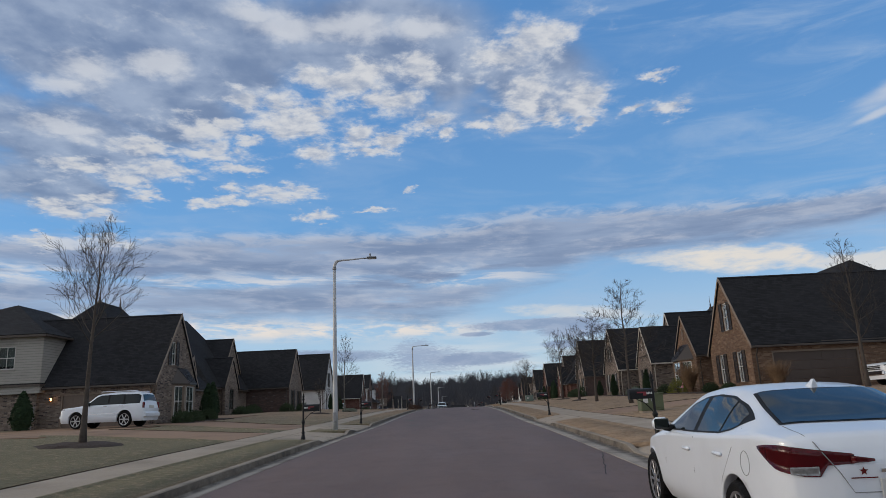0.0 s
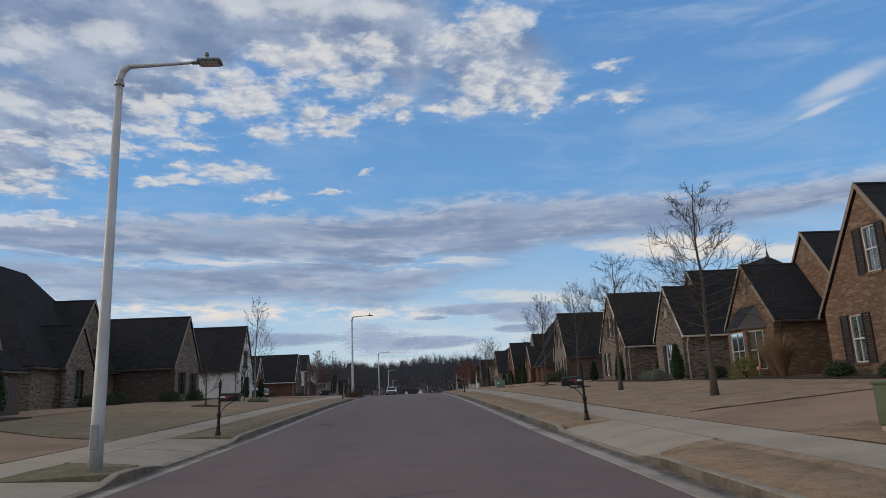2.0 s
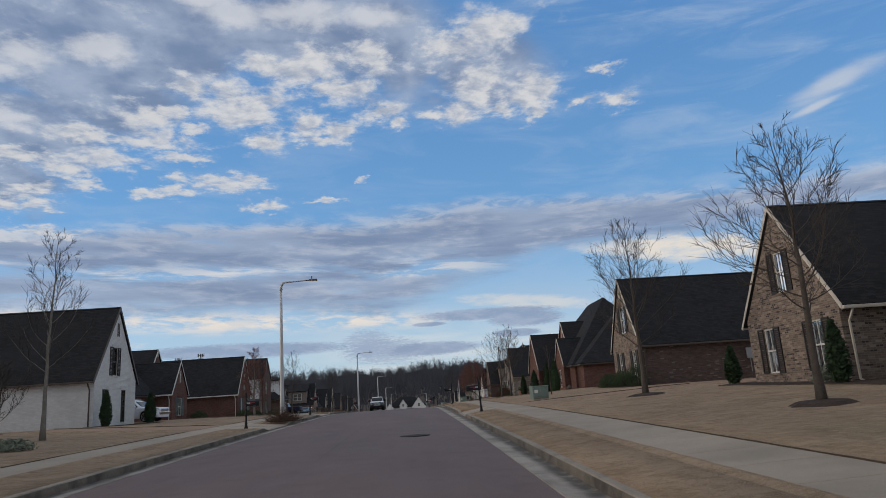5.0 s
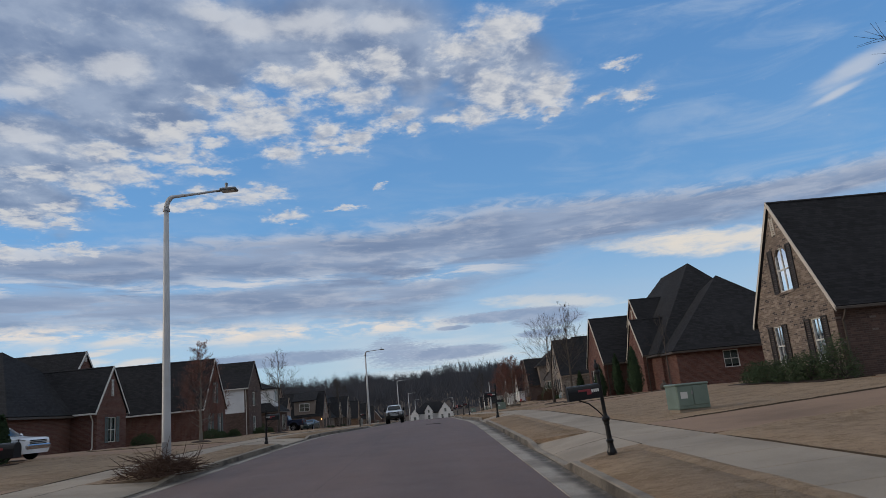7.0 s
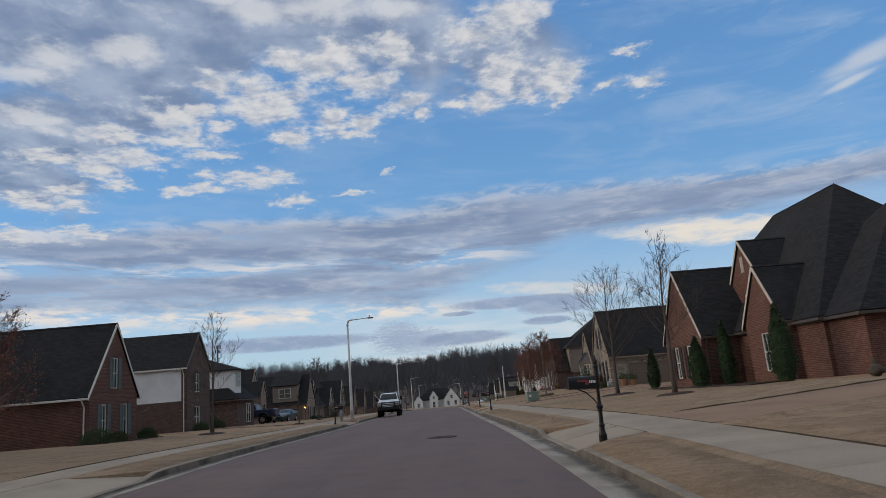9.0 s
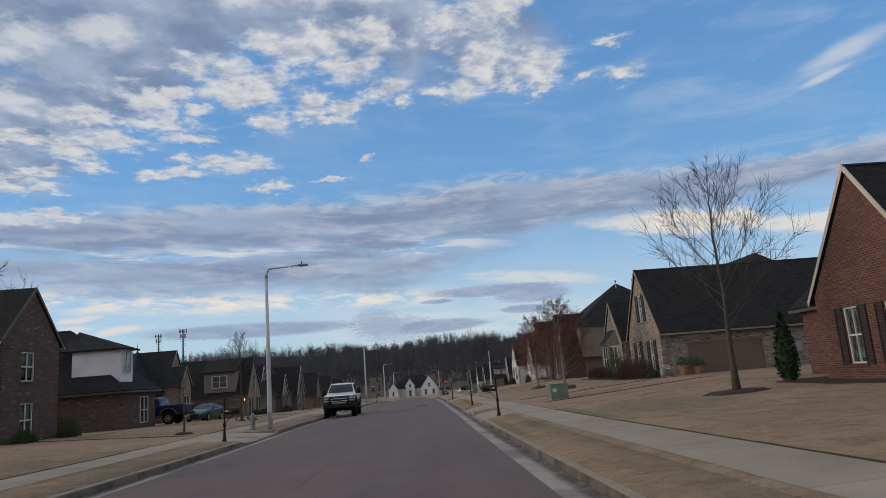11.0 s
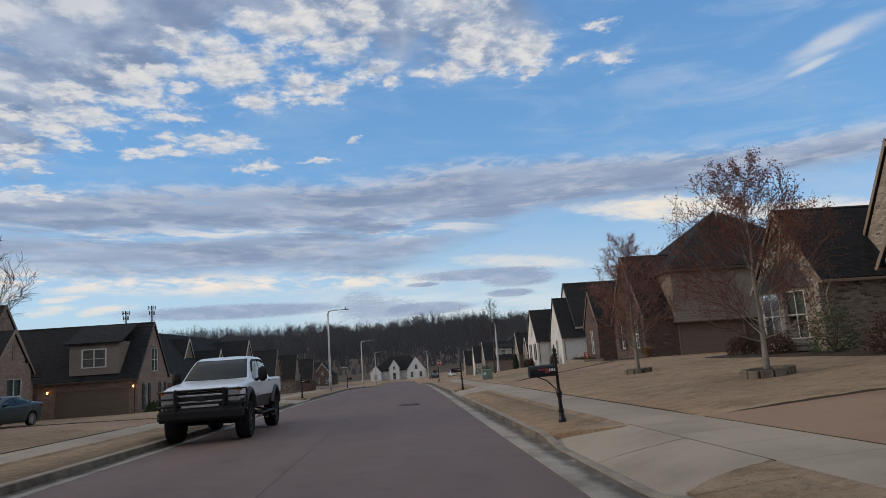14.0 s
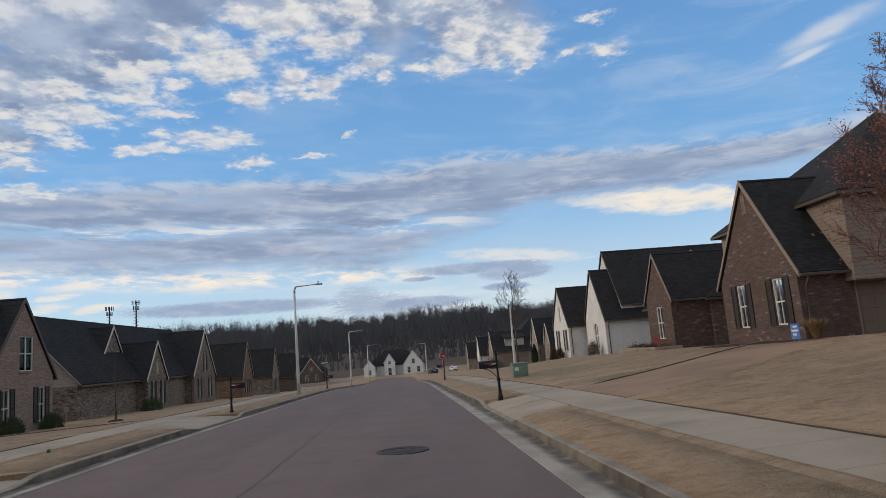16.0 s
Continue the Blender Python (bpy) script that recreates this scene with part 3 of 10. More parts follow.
def tube(bm, pts, radii, sides=6, cap=True):
    """A tapered tube along points."""
    pts = [Vector(p) for p in pts]
    rings = []
    side = None
    for k, p in enumerate(pts):
        way = (pts[min(k + 1, len(pts) - 1)] - pts[max(k - 1, 0)])
        if way.length < 1e-9:
            way = Vector((0, 0, 1))
        way.normalize()
        if side is None:
            side = way.orthogonal().normalized()
        side = (side - way * side.dot(way)).normalized()
        other = way.cross(side)
        rings.append([bm.verts.new(p + (side * math.cos(a) + other * math.sin(a)) * radii[k])
                      for a in (2 * math.pi * j / sides for j in range(sides))])
    for a, b in zip(rings, rings[1:]):
        for j in range(sides):
            bm.faces.new((a[j], a[(j + 1) % sides], b[(j + 1) % sides], b[j]))
    if cap and sides > 2:
        bm.faces.new(rings[0][::-1])
        bm.faces.new(rings[-1])
    return rings


def lathe(bm, profile, sides=12, at=(0, 0, 0), caps=True):
    """A turned shape: (radius, height) pairs round an upright axis."""
    rings = [[bm.verts.new((at[0] + r * math.cos(2 * math.pi * j / sides), at[1] + r * math.sin(2 * math.pi * j / sides), at[2] + z))
              for j in range(sides)] for r, z in profile]
    for a, b in zip(rings, rings[1:]):
        for j in range(sides):
            bm.faces.new((a[j], a[(j + 1) % sides], b[(j + 1) % sides], b[j]))
    if caps:
        bm.faces.new(rings[0][::-1])
        bm.faces.new(rings[-1])


# ---------------------------------------------------------------- lie of the land
LEVEL_Y = [-80, 0, 9.4, 19, 28.6, 38.3, 47.6, 62.2, 77.2, 87.6, 96, 104.5, 112.8, 122.2, 131.4, 144.7, 153.5, 165, 175, 183, 200, 215, 234, 260, 290, 320, 350, 460]
LEVEL_Z = [-0.5, 0, 0.23, 0.49, 0.71, 0.86, 1.11, 1.46, 1.73, 1.86, 1.98, 2.03, 1.93, 1.77, 1.62, 1.48, 1.33, 1.17, 1.06, 0.90, 0.58, 0.25, -0.40, -1.30, -2.2, -2.8, -3.1, -3.2]
_fine = np.arange(-80, 461, 1.0)
_raw = np.interp(_fine, LEVEL_Y, LEVEL_Z)
_soft = np.convolve(np.pad(_raw, 5, mode="edge"), np.ones(11) / 11, mode="valid")
RIGHT_RISE = ([0, 45, 62, 95, 130, 150, 180, 215, 260], [1.0, 1.0, 0.75, 0.72, 0.72, 1.05, 1.25, 1.15, 0.8])
LEFT_RISE = ([0, 45, 80, 95, 120, 150, 170, 190, 230], [0.55, 0.60, 0.65, 0.35, 0.40, 0.35, 0.15, -0.30, -0.2])
ROAD_L, ROAD_R = -4.65, 3.50            # edges of the asphalt
FACE_L, FACE_R = -5.05, 4.02            # kerb faces
WALK_R, WALK_L = (5.50, 6.88), (-8.38, -6.95)
DRIVES_R = [(10.8, 16.4, 19), (31.3, 37.3, 40), (80.2, 84.3, 90), (101.4, 105.6, 116), (135.9, 140.9, 149), (143.4, 148.1, 149.6), (169.7, 175.2, 193)]
DRIVES_L = [(25.4, 30.7, 41), (33.5, 39.2, 56), (79.5, 84.3, 88), (97.7, 102.9, 110.5), (134.5, 139.4, 150), (161.0, 165.9, 174.5), (175.9, 181.3, 187)]


def drive_shift(a, b, garage_y):
    """How far a driveway drifts along the street on its way to the garage."""
    return max(-5.0, min(5.0, 0.35 * (garage_y - 6.0 - (a + b) / 2)))


def level(y):
    return float(np.interp(y, _fine, _soft))


def ground_z(x, y):
    z = level(y)
    if x > FACE_R:
        rise = float(np.interp(y, *RIGHT_RISE))
        z += float(np.interp(x, [FACE_R, 4.22, 4.8, 5.50, 6.88, 16.0, 40.0], [0.14, 0.16, 0.225, 0.265, 0.32, rise, rise + 0.1]))
    elif x < FACE_L:
        rise = float(np.interp(y, *LEFT_RISE))
        z += float(np.interp(-x, [-FACE_L, 5.3, 6.95, 8.38, 17.0, 40.0], [0.14, 0.15, 0.18, 0.20, rise, rise]))
    far = max(0.0, min(y, 610.0) - 375.0) * 0.085 + max(0.0, abs(x) - 90.0) * 0.02 * min(1.0, max(0.0, (y - 100) / 150))
    return z + min(far, 22.0)


def dip(y, drives):
    """1 for a full kerb, near 0 across a driveway."""
    k = 1.0
    for a, b, _ in drives:
        k = min(k, max(0.12, min(1.0, max(a - y, y - b) / 0.7 + 0.0)) if a - 0.7 < y < b + 0.7 else 1.0)
    return k


xs = [-900, -450, -200, -120, -80, -55, -40, -32, -26, -21, -18, -15.5, -13, -11, -9.4, -8.38, -8.34, -6.99, -6.95, -6.1, -5.22, -5.19, 4.14, 4.17, 4.8, 5.50, 5.54, 6.84, 6.88, 8, 9.5, 11, 13,
      15, 16.5, 19, 24, 30, 38, 50, 80, 130, 220, 450, 900]
ys = sorted({k * 2.0 for k in range(-4, 131)} | {y + d for a, b, _ in DRIVES_L + DRIVES_R for y, d in ((a, -0.75), (a, -0.9), (b, 0.75), (b, 0.9))})
ys = [-120, -60, -30, -15] + ys + [270, 285, 300, 320, 345, 380, 420, 470, 530, 600, 700, 900, 1300]
bm = bmesh.new()


def bed(x, y):
    """The soil: under the road, the pavements and the aprons it lies lower."""
    if -5.2 < x < 4.15 and y < 330:
        return level(y) - 0.12
    z = ground_z(x, y) + (0.03 * noise.noise((x * 0.3, y * 0.3, 0)) if 8.2 < abs(x) < 40 else 0)
    if y < 262 and (5.52 < x < 6.86 or -8.36 < x < -6.97):
        z -= 0.06
    drives = DRIVES_R if x > 0 else DRIVES_L
    if (4.1 < x < 5.52 or -6.97 < x < -5.2) and any(a - 0.8 < y < b + 0.8 for a, b, _ in drives):
        z -= 0.20
    return z


grid = [[bm.verts.new((x, y, bed(x, y))) for x in xs] for y in ys]
for r0, r1 in zip(grid, grid[1:]):
    for k in range(len(xs) - 1):
        bm.faces.new((r0[k], r0[k + 1], r1[k + 1], r1[k]))
ground = tagged(part("ground", bm, LAWN, smooth=True), "dormant straw-coloured lawn sloping up from the street", "ground", kind="structure")

# The road, cambered, out to the far houses.
bm = bmesh.new()
ry = [-60, -30, -10] + [k * 1.5 for k in range(0, 180)] + [275, 285, 300, 315, 335]
rows = []
for y in ry:
    row = []
    for k in range(9):
        x = ROAD_L + (ROAD_R - ROAD_L) * k / 8
        c = 1 - (2 * k / 8 - 1) ** 2
        row.append(bm.verts.new((x, y, level(y) + 0.06 * c - 0.03 + 0.004)))
    rows.append(row)
for a, b in zip(rows, rows[1:]):
    for k in range(8):
        bm.faces.new((a[k], a[k + 1], b[k + 1], b[k]))
tagged(part("road", bm, ASPHALT, smooth=True), "brownish worn asphalt road with fine cracks", "road", kind="structure")
bm = bmesh.new()
fan = [bm.verts.new((x, y, level(330) - 0.02)) for x, y in ((-60, 322), (60, 322), (60, 340), (-60, 340))]
bm.faces.new(fan)
tagged(part("cross_road", bm, ASPHALT), "asphalt cross street at the end of the road", "road", kind="structure")


def kerb_line(name, inner, face, drives, sign):
    """Gutter and kerb cast in one, in bays with open joints, dropped at the driveways."""
    bm_k, bm_g = bmesh.new(), bmesh.new()
    y = -24.0
    while y < 262:
        bay = 3.0
        n = 4
        rings_k, rings_g = [], []
        for j in range(n + 1):
            yy = y + 0.0015 + (bay - 0.003) * j / n
            z, h = level(yy), 0.15 * dip(yy, drives)
            wob = 0.008 * noise.noise((yy * 0.9, sign * 5.0, 0.0))
            prof = [(face, -0.10), (face + wob, h * 0.25), (face + sign * 0.016 + wob, h - 0.022), (face + sign * 0.034, h - 0.003), (face + sign * 0.16, h), (face + sign * 0.17, -0.10)]
            rings_k.append([bm_k.verts.new((px_, yy, z + pz)) for px_, pz in prof])
            rings_g.append([bm_g.verts.new((px_, yy, z + pz)) for px_, pz in ((inner - sign * 0.02, -0.06), (inner, -0.012), (face - sign * 0.06, -0.028), (face + sign * 0.004, -0.01))])
        for rings, b in ((rings_k, bm_k), (rings_g, bm_g)):
            for a, c in zip(rings, rings[1:]):
                for q in range(len(a) - 1):
                    # Face quads take the grimy, shade-darkened material; upper quads the paler one.
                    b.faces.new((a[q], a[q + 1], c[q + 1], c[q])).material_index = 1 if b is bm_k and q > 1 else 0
        for end in (rings_k[0], rings_k[-1]):
            bm_k.faces.new(end)
        y += bay
    bmesh.ops.recalc_face_normals(bm_k, faces=bm_k.faces)
    bmesh.ops.recalc_face_normals(bm_g, faces=bm_g.faces)
    tagged(part("curb_" + name, bm_k, (KERB, KERB_TOP), smooth=False), "stained concrete kerb with a shade-darkened face, dropped at the driveways", "curb", kind="structure")
    tagged(part("gutter_" + name, bm_g, GUTTER), "pale concrete gutter along the asphalt", "gutter", kind="structure")


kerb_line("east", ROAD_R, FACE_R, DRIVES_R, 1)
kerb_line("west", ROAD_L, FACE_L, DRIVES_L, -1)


def patch(name, label, x_of, y_of, nx, ny, lift, mat, category, wall=0.05):
    """A slab draped on the land, with a skirt."""
    bm = bmesh.new()
    g = [[bm.verts.new((*(p := (x_of(i / nx, j / ny), y_of(i / nx, j / ny))), ground_z(*p) + (lift(i / nx, *p) if callable(lift) else lift))) for i in range(nx + 1)] for j in range(ny + 1)]
    for a, b in zip(g, g[1:]):
        for i in range(nx):
            bm.faces.new((a[i], a[i + 1], b[i + 1], b[i]))
    edge = [e for e in bm.edges if e.is_boundary]
    got = bmesh.ops.extrude_edge_only(bm, edges=edge)
    for v in got["geom"]:
        if isinstance(v, bmesh.types.BMVert):
            v.co.z -= wall
    bmesh.ops.recalc_face_normals(bm, faces=bm.faces)
    return tagged(part(name, bm, mat), label, category, kind="structure")


for sign, drives, face, walk_x in ((1, DRIVES_R, FACE_R, WALK_R), (-1, DRIVES_L, FACE_L, WALK_L)):
    side_name = "east" if sign > 0 else "west"
    for n, (a, b, garage_y) in enumerate(drives):
        near, far = face + sign * 0.165, (walk_x[0] if sign > 0 else walk_x[1])
        mid_y, wide = (a + b) / 2, b - a

        def apron_y(i, j, a=a, b=b, near_first=sign > 0):
            k = i if near_first else 1 - i
            flare = 0.75 * (1 - k) ** 1.5
            return a - flare + (b - a + 2 * flare) * j

        def ramp(i, x, y, p=near, q=far, s=sign):
            k = (x - p) / (q - p)
            low_ = level(y) + 0.022
            return low_ + (ground_z(q, y) + 0.012 - low_) * k ** 0.8 - ground_z(x, y)
        patch(f"apron_{side_name}_{n + 1}", "pale concrete driveway apron at the kerb", lambda i, j, s=sign, p=near, q=far: (p + (q - p) * i) if s > 0 else (q + (p - q) * i),
              apron_y, 5, 4, ramp, CONCRETE, "driveway", 0.12)
        for end, (p0, p1) in enumerate(((a, a - 0.95), (b, b + 0.95))):
            patch(f"verge_{side_name}_{2 * n + end + 1}", "dry grass corner beside a driveway apron", lambda i, j, s=sign, p=near, q=far: (p + (q - p) * i) if s > 0 else (q + (p - q) * i),
                  lambda i, j, p0=p0, p1=p1, s=sign: p0 + math.copysign(0.75 * (1 - (i if s > 0 else 1 - i)) ** 1.5 + 0.02, p1 - p0) * (1 - j) + (p1 - p0) * j, 5, 4, 0.004, LAWN, "grass verge", 0.22)
        start, end = (walk_x[1] if sign > 0 else walk_x[0]), sign * 17.0

        def drive_y(i, j, a=a, b=b, g=garage_y, s=sign):
            k = i if s > 0 else 1 - i
            k = k * k * (3 - 2 * k)
            return (a + (b - a) * j) + drive_shift(a, b, g) * k
        patch(f"driveway_{side_name}_{n + 1}", "worn tan concrete driveway running up to the garage", lambda i, j, s=sign, p=start, q=end: (p + (q - p) * i) if s > 0 else (q + (p - q) * i),
              drive_y, 14, 4, 0.016, DRIVE, "driveway")
        y_far = drive_shift(a, b, garage_y) + mid_y
        y_end = garage_y + 0.4 if 4.0 < garage_y - y_far < 15.0 else y_far + 4.2
        patch(f"parking_pad_{side_name}_{n + 1}", "tan concrete parking pad before the garage", lambda i, j, s=sign: (16.6 + 9.0 * i) if s > 0 else (-25.6 + 9.0 * i),
              lambda i, j, g=y_far, e=y_end: g - 3.6 + (e - g + 3.6) * j, 6, 8, 0.020, DRIVE, "driveway")

# Pavement slabs, one by one.
for sign, walk_x in ((1, WALK_R), (-1, WALK_L)):
    side_name = "east" if sign > 0 else "west"
    pave = thing("pavement_" + side_name, (0, 0, 0), "narrow pale concrete pavement between lawn and verge", "pavement", kind="structure")
    half = (walk_x[1] - walk_x[0]) / 2
    bm = boxes((-half, -0.745, -0.10, half, 0.745, 0.0), bevel=0.012)
    slab = mesh_of("slab", bm, CONCRETE)
    y = -3.0
    while y < 255:
        xm = sum(walk_x) / 2
        z0, z1 = ground_z(xm, y - 0.75), ground_z(xm, y + 0.75)
        ob = new("slab", slab)
        ob.parent = pave
        lean = math.degrees(math.atan2(ground_z(walk_x[1], y) - ground_z(walk_x[0], y), 2 * half))
        ob.matrix_basis = pose(xm, y, (z0 + z1) / 2 + 0.006, math.degrees(math.atan2(z1 - z0, 1.5)), -lean, 0)
        y += 1.5

# The cut edge of the turf along the pavements.
# The dark face is soil, with the lip's shade put into the colour.
for side_name, x_in, x_out, drives in (("east", 6.89, 6.92, DRIVES_R), ("west", -8.39, -8.42, DRIVES_L), ("east_verge", 5.49, 5.46, DRIVES_R), ("west_verge", -6.94, -6.91, DRIVES_L)):
    bm = bmesh.new()
    last = None
    high = 0.034 if "verge" not in side_name else 0.03
    for k in range(int(258 / 0.35)):
        y = -4 + k * 0.35
        if any(a - 0.3 < y < b + 0.3 for a, b, _ in drives):
            last = None
            continue
        wob = 0.02 * noise.noise((y * 1.3, x_in, 0.0)) + 0.012 * noise.noise((y * 5.0, x_in, 2.0))
        sg = 1 if x_out > x_in else -1
        fade = min([1.0] + [max(0.0, (max(a - y, y - b) - 0.3) / 1.2) for a, b, _ in drives])
        z = ground_z(x_in, y)
        now = [bm.verts.new(p) for p in ((x_in + wob * 0.5, y, z - 0.03), (x_in + wob, y, z + high * (0.75 + 6 * wob) * fade), (x_out + sg * 0.05 + wob, y, z + high * 0.9 * fade), (x_out + sg * 0.22, y, z - 0.02))]
        if last:
            for j in range(3):
                bm.faces.new((last[j], now[j], now[j + 1], last[j + 1])).material_index = 1 if j else 0
        last = now
    edge = part("turf_edge_" + side_name, bm, EDGE_DARK)
    edge.data.materials.append(LAWN)
    tagged(edge, "ragged cut edge of dry turf, dark with soil and painted shade", "grass edge", kind="structure")

# The cut turf on both sides of each driveway.
for sign, drives, walk_x in ((1, DRIVES_R, WALK_R), (-1, DRIVES_L, WALK_L)):
    x_in = walk_x[1] if sign > 0 else walk_x[0]
    for n, (a, b, garage_y) in enumerate(drives):
        shift = drive_shift(a, b, garage_y)
        bm = bmesh.new()
        for y_edge, out in ((a, -1), (b, 1)):
            last = None
            for k in range(41):
                f = k / 40
                x = x_in + (sign * 17.0 - x_in) * f
                y = y_edge + shift * f * f * (3 - 2 * f)
                wob = 0.05 * noise.noise((x * 1.1, y_edge, 1.0)) + 0.03 * noise.noise((x * 4.0, y_edge, 6.0))
                fade = min(1.0, f * 8)
                now = [bm.verts.new((x, y + out * d + wob, ground_z(x, y + out * d) + h_ * fade)) for d, h_ in ((-0.05, 0.005), (-0.02, 0.05 + 0.3 * wob), (0.10, 0.055), (0.45, -0.03))]
                if last:
                    for j in range(3):
                        bm.faces.new((last[j], now[j], now[j + 1], last[j + 1])).material_index = 1 if j else 0
                last = now
        edge = part(f"turf_edge_drive_{'east' if sign > 0 else 'west'}_{n + 1}", bm, EDGE_DARK)
        edge.data.materials.append(LAWN)
        tagged(edge, "ragged dry turf edge along a concrete driveway", "grass edge", kind="structure")

# Expansion joints across the aprons.
for sign, drives, face, walk_x in ((1, DRIVES_R, FACE_R, WALK_R), (-1, DRIVES_L, FACE_L, WALK_L)):
    near, far = face + sign * 0.17, (walk_x[0] if sign > 0 else walk_x[1])
    outer = walk_x[1] if sign > 0 else walk_x[0]
    for a, b, _ in drives:
        bm = bmesh.new()
        for x in (far, outer):
            pts = [(x, a - 0.1 + (b - a + 0.2) * k / 8) for k in range(9)]
            tube(bm, [(px_, py_, ground_z(px_, py_) + 0.010) for px_, py_ in pts], [0.007] * 9, 4)
        ym = (a + b) / 2
        tube(bm, [(near + (far - near) * k / 4, ym, level(ym) + 0.022 + (ground_z(far, ym) + 0.012 - level(ym) - 0.022) * (k / 4) ** 0.8 - 0.001) for k in range(5)], [0.007] * 5, 4)
        tagged(part("joint", bm, EDGE_DARK), "dark expansion joint in the concrete apron", "joint", kind="structure")

# ---------------------------------------------------------------- houses
class Wall:
    """An upright wall plane: origin at its foot, u along it, n out of it."""

    def __init__(self, origin, u, n):
        self.o, self.u, self.n = Vector(origin), Vector(u), Vector(n)

    def at(self, u, v, out=0.0):
        return self.o + self.u * u + Vector((0, 0, v)) + self.n * out


def wall_panel(bm, w, outline, holes, deep=0.14):
    """A wall face with openings cut through it and their reveals."""
    edges = []
    for loop in [outline] + holes:
        vs = [bm.verts.new(w.at(*p)) for p in loop]
        edges += [bm.edges.new((vs[k], vs[(k + 1) % len(vs)])) for k in range(len(vs))]
        if loop is not outline:
            inner = [bm.verts.new(w.at(p[0], p[1], -deep)) for p in loop]
            for k in range(len(vs)):
                bm.faces.new((vs[k], vs[(k + 1) % len(vs)], inner[(k + 1) % len(vs)], inner[k]))
    bmesh.ops.triangle_fill(bm, use_beauty=True, use_dissolve=True, edges=edges, normal=w.n)


def hole_of(o):
    u0, v0, u1, v1 = o["at"]
    if o.get("arch"):
        r, c = (u1 - u0) / 2, (u0 + u1) / 2
        return [(u0, v0), (u1, v0)] + [(c + r * math.cos(a), v1 - r + r * math.sin(a)) for a in (math.pi * k / 8 for k in range(9))]
    return [(u0, v0), (u1, v0), (u1, v1), (u0, v1)]


def bar(bm, w, u0, v0, u1, v1, out0, out1):
    c = [w.at(u, v, d) for d in (out0, out1) for v in (v0, v1) for u in (u0, u1)]
    vs = [bm.verts.new(p) for p in c]
    for q in ((0, 2, 3, 1), (4, 5, 7, 6), (0, 1, 5, 4), (2, 6, 7, 3), (0, 4, 6, 2), (1, 3, 7, 5)):
        bm.faces.new([vs[k] for k in q])


def ring(bm, w, u0, v0, u1, v1, f, out0, out1):
    """A rectangular frame in one piece."""
    loops = [[bm.verts.new(w.at(u, v, d)) for u, v in ((u0 + e, v0 + e), (u1 - e, v0 + e), (u1 - e, v1 - e), (u0 + e, v1 - e))] for e, d in ((0, out0), (0, out1), (f, out1), (f, out0))]
    for a, b in zip(loops, loops[1:] + loops[:1]):
        for k in range(4):
            bm.faces.new((a[k], a[(k + 1) % 4], b[(k + 1) % 4], b[k]))
    bmesh.ops.recalc_face_normals(bm, faces=bm.faces)


def add_window(root, w, o, trim, shutter_mat, brick):
    u0, v0, u1, v1 = o["at"]
    cols, rows = o.get("panes", (2, 2))
    bm = bmesh.new()
    f = 0.055
    ring(bm, w, u0, v0, u1, v1, f, -0.11, -0.03)
    vm = (v0 + v1) / 2
    win = part("window", bm, o.get("trim", trim), root)
    bm = bmesh.new()
    bar(bm, w, u0 + f, vm - 0.03, u1 - f, vm + 0.03, -0.10, -0.04)
    part("meeting_rail", bm, o.get("trim", trim), win)
    for k in range(1, cols):
        x = u0 + (u1 - u0) * k / cols
        bm = bmesh.new()
        bar(bm, w, x - (0.035 if o.get("pair") else 0.012), v0 + f, x + (0.035 if o.get("pair") else 0.012), v1 - f, -0.095, -0.05)
        part("mullion", bm, o.get("trim", trim), win)
    for a, b in ((v0 + f, vm - 0.03), (vm + 0.03, v1 - f)):
        bm = bmesh.new()
        bar(bm, w, u0 + f, a, u1 - f, b, -0.082, -0.076)
        pane = part("pane", bm, PANE, win)
        pane.visible_shadow = False
    bm = bmesh.new()
    bar(bm, w, u0 + f, vm if o.get("half") else v0 + f + 0.15, u1 - f, v1 - f, -0.16, -0.15)
    part("blind", bm, BLIND, win)
    bm = bmesh.new()
    bar(bm, w, u0 - 0.06, v0 - 0.09, u1 + 0.06, v0, -0.02, 0.05)
    part("window_sill", bm, brick, win)
    if not o.get("arch"):
        n = max(3, int((u1 - u0 + 0.3) / 0.09))
        bm = bmesh.new()
        for k in range(n):
            a = u0 - 0.12 + (u1 - u0 + 0.24) * k / n
            bar(bm, w, a + 0.005, v1 + 0.005, a + (u1 - u0 + 0.24) / n - 0.005, v1 + 0.23, -0.02, 0.022)
        part("brick_lintel", bm, brick, win)
    if o.get("shutters"):
        sw = o.get("shutters")
        for a in (u0 - sw - 0.03, u1 + 0.03):
            bm = bmesh.new()
            bar(bm, w, a, v0 - 0.02, a + 0.05, v1 + 0.02, 0.005, 0.05)
            bar(bm, w, a + sw - 0.05, v0 - 0.02, a + sw, v1 + 0.02, 0.005, 0.05)
            for v in (v0 - 0.02, (v0 + v1) / 2 - 0.04, v1 - 0.06):
                bar(bm, w, a + 0.05, v, a + sw - 0.05, v + 0.08, 0.005, 0.046)
            n = max(4, int((v1 - v0) / 0.09))
            for k in range(n):
                v = v0 + 0.06 + (v1 - v0 - 0.14) * k / n
                bar(bm, w, a + 0.05, v, a + sw - 0.05, v + 0.06, 0.008, 0.034)
            part("shutter", bm, shutter_mat, root)


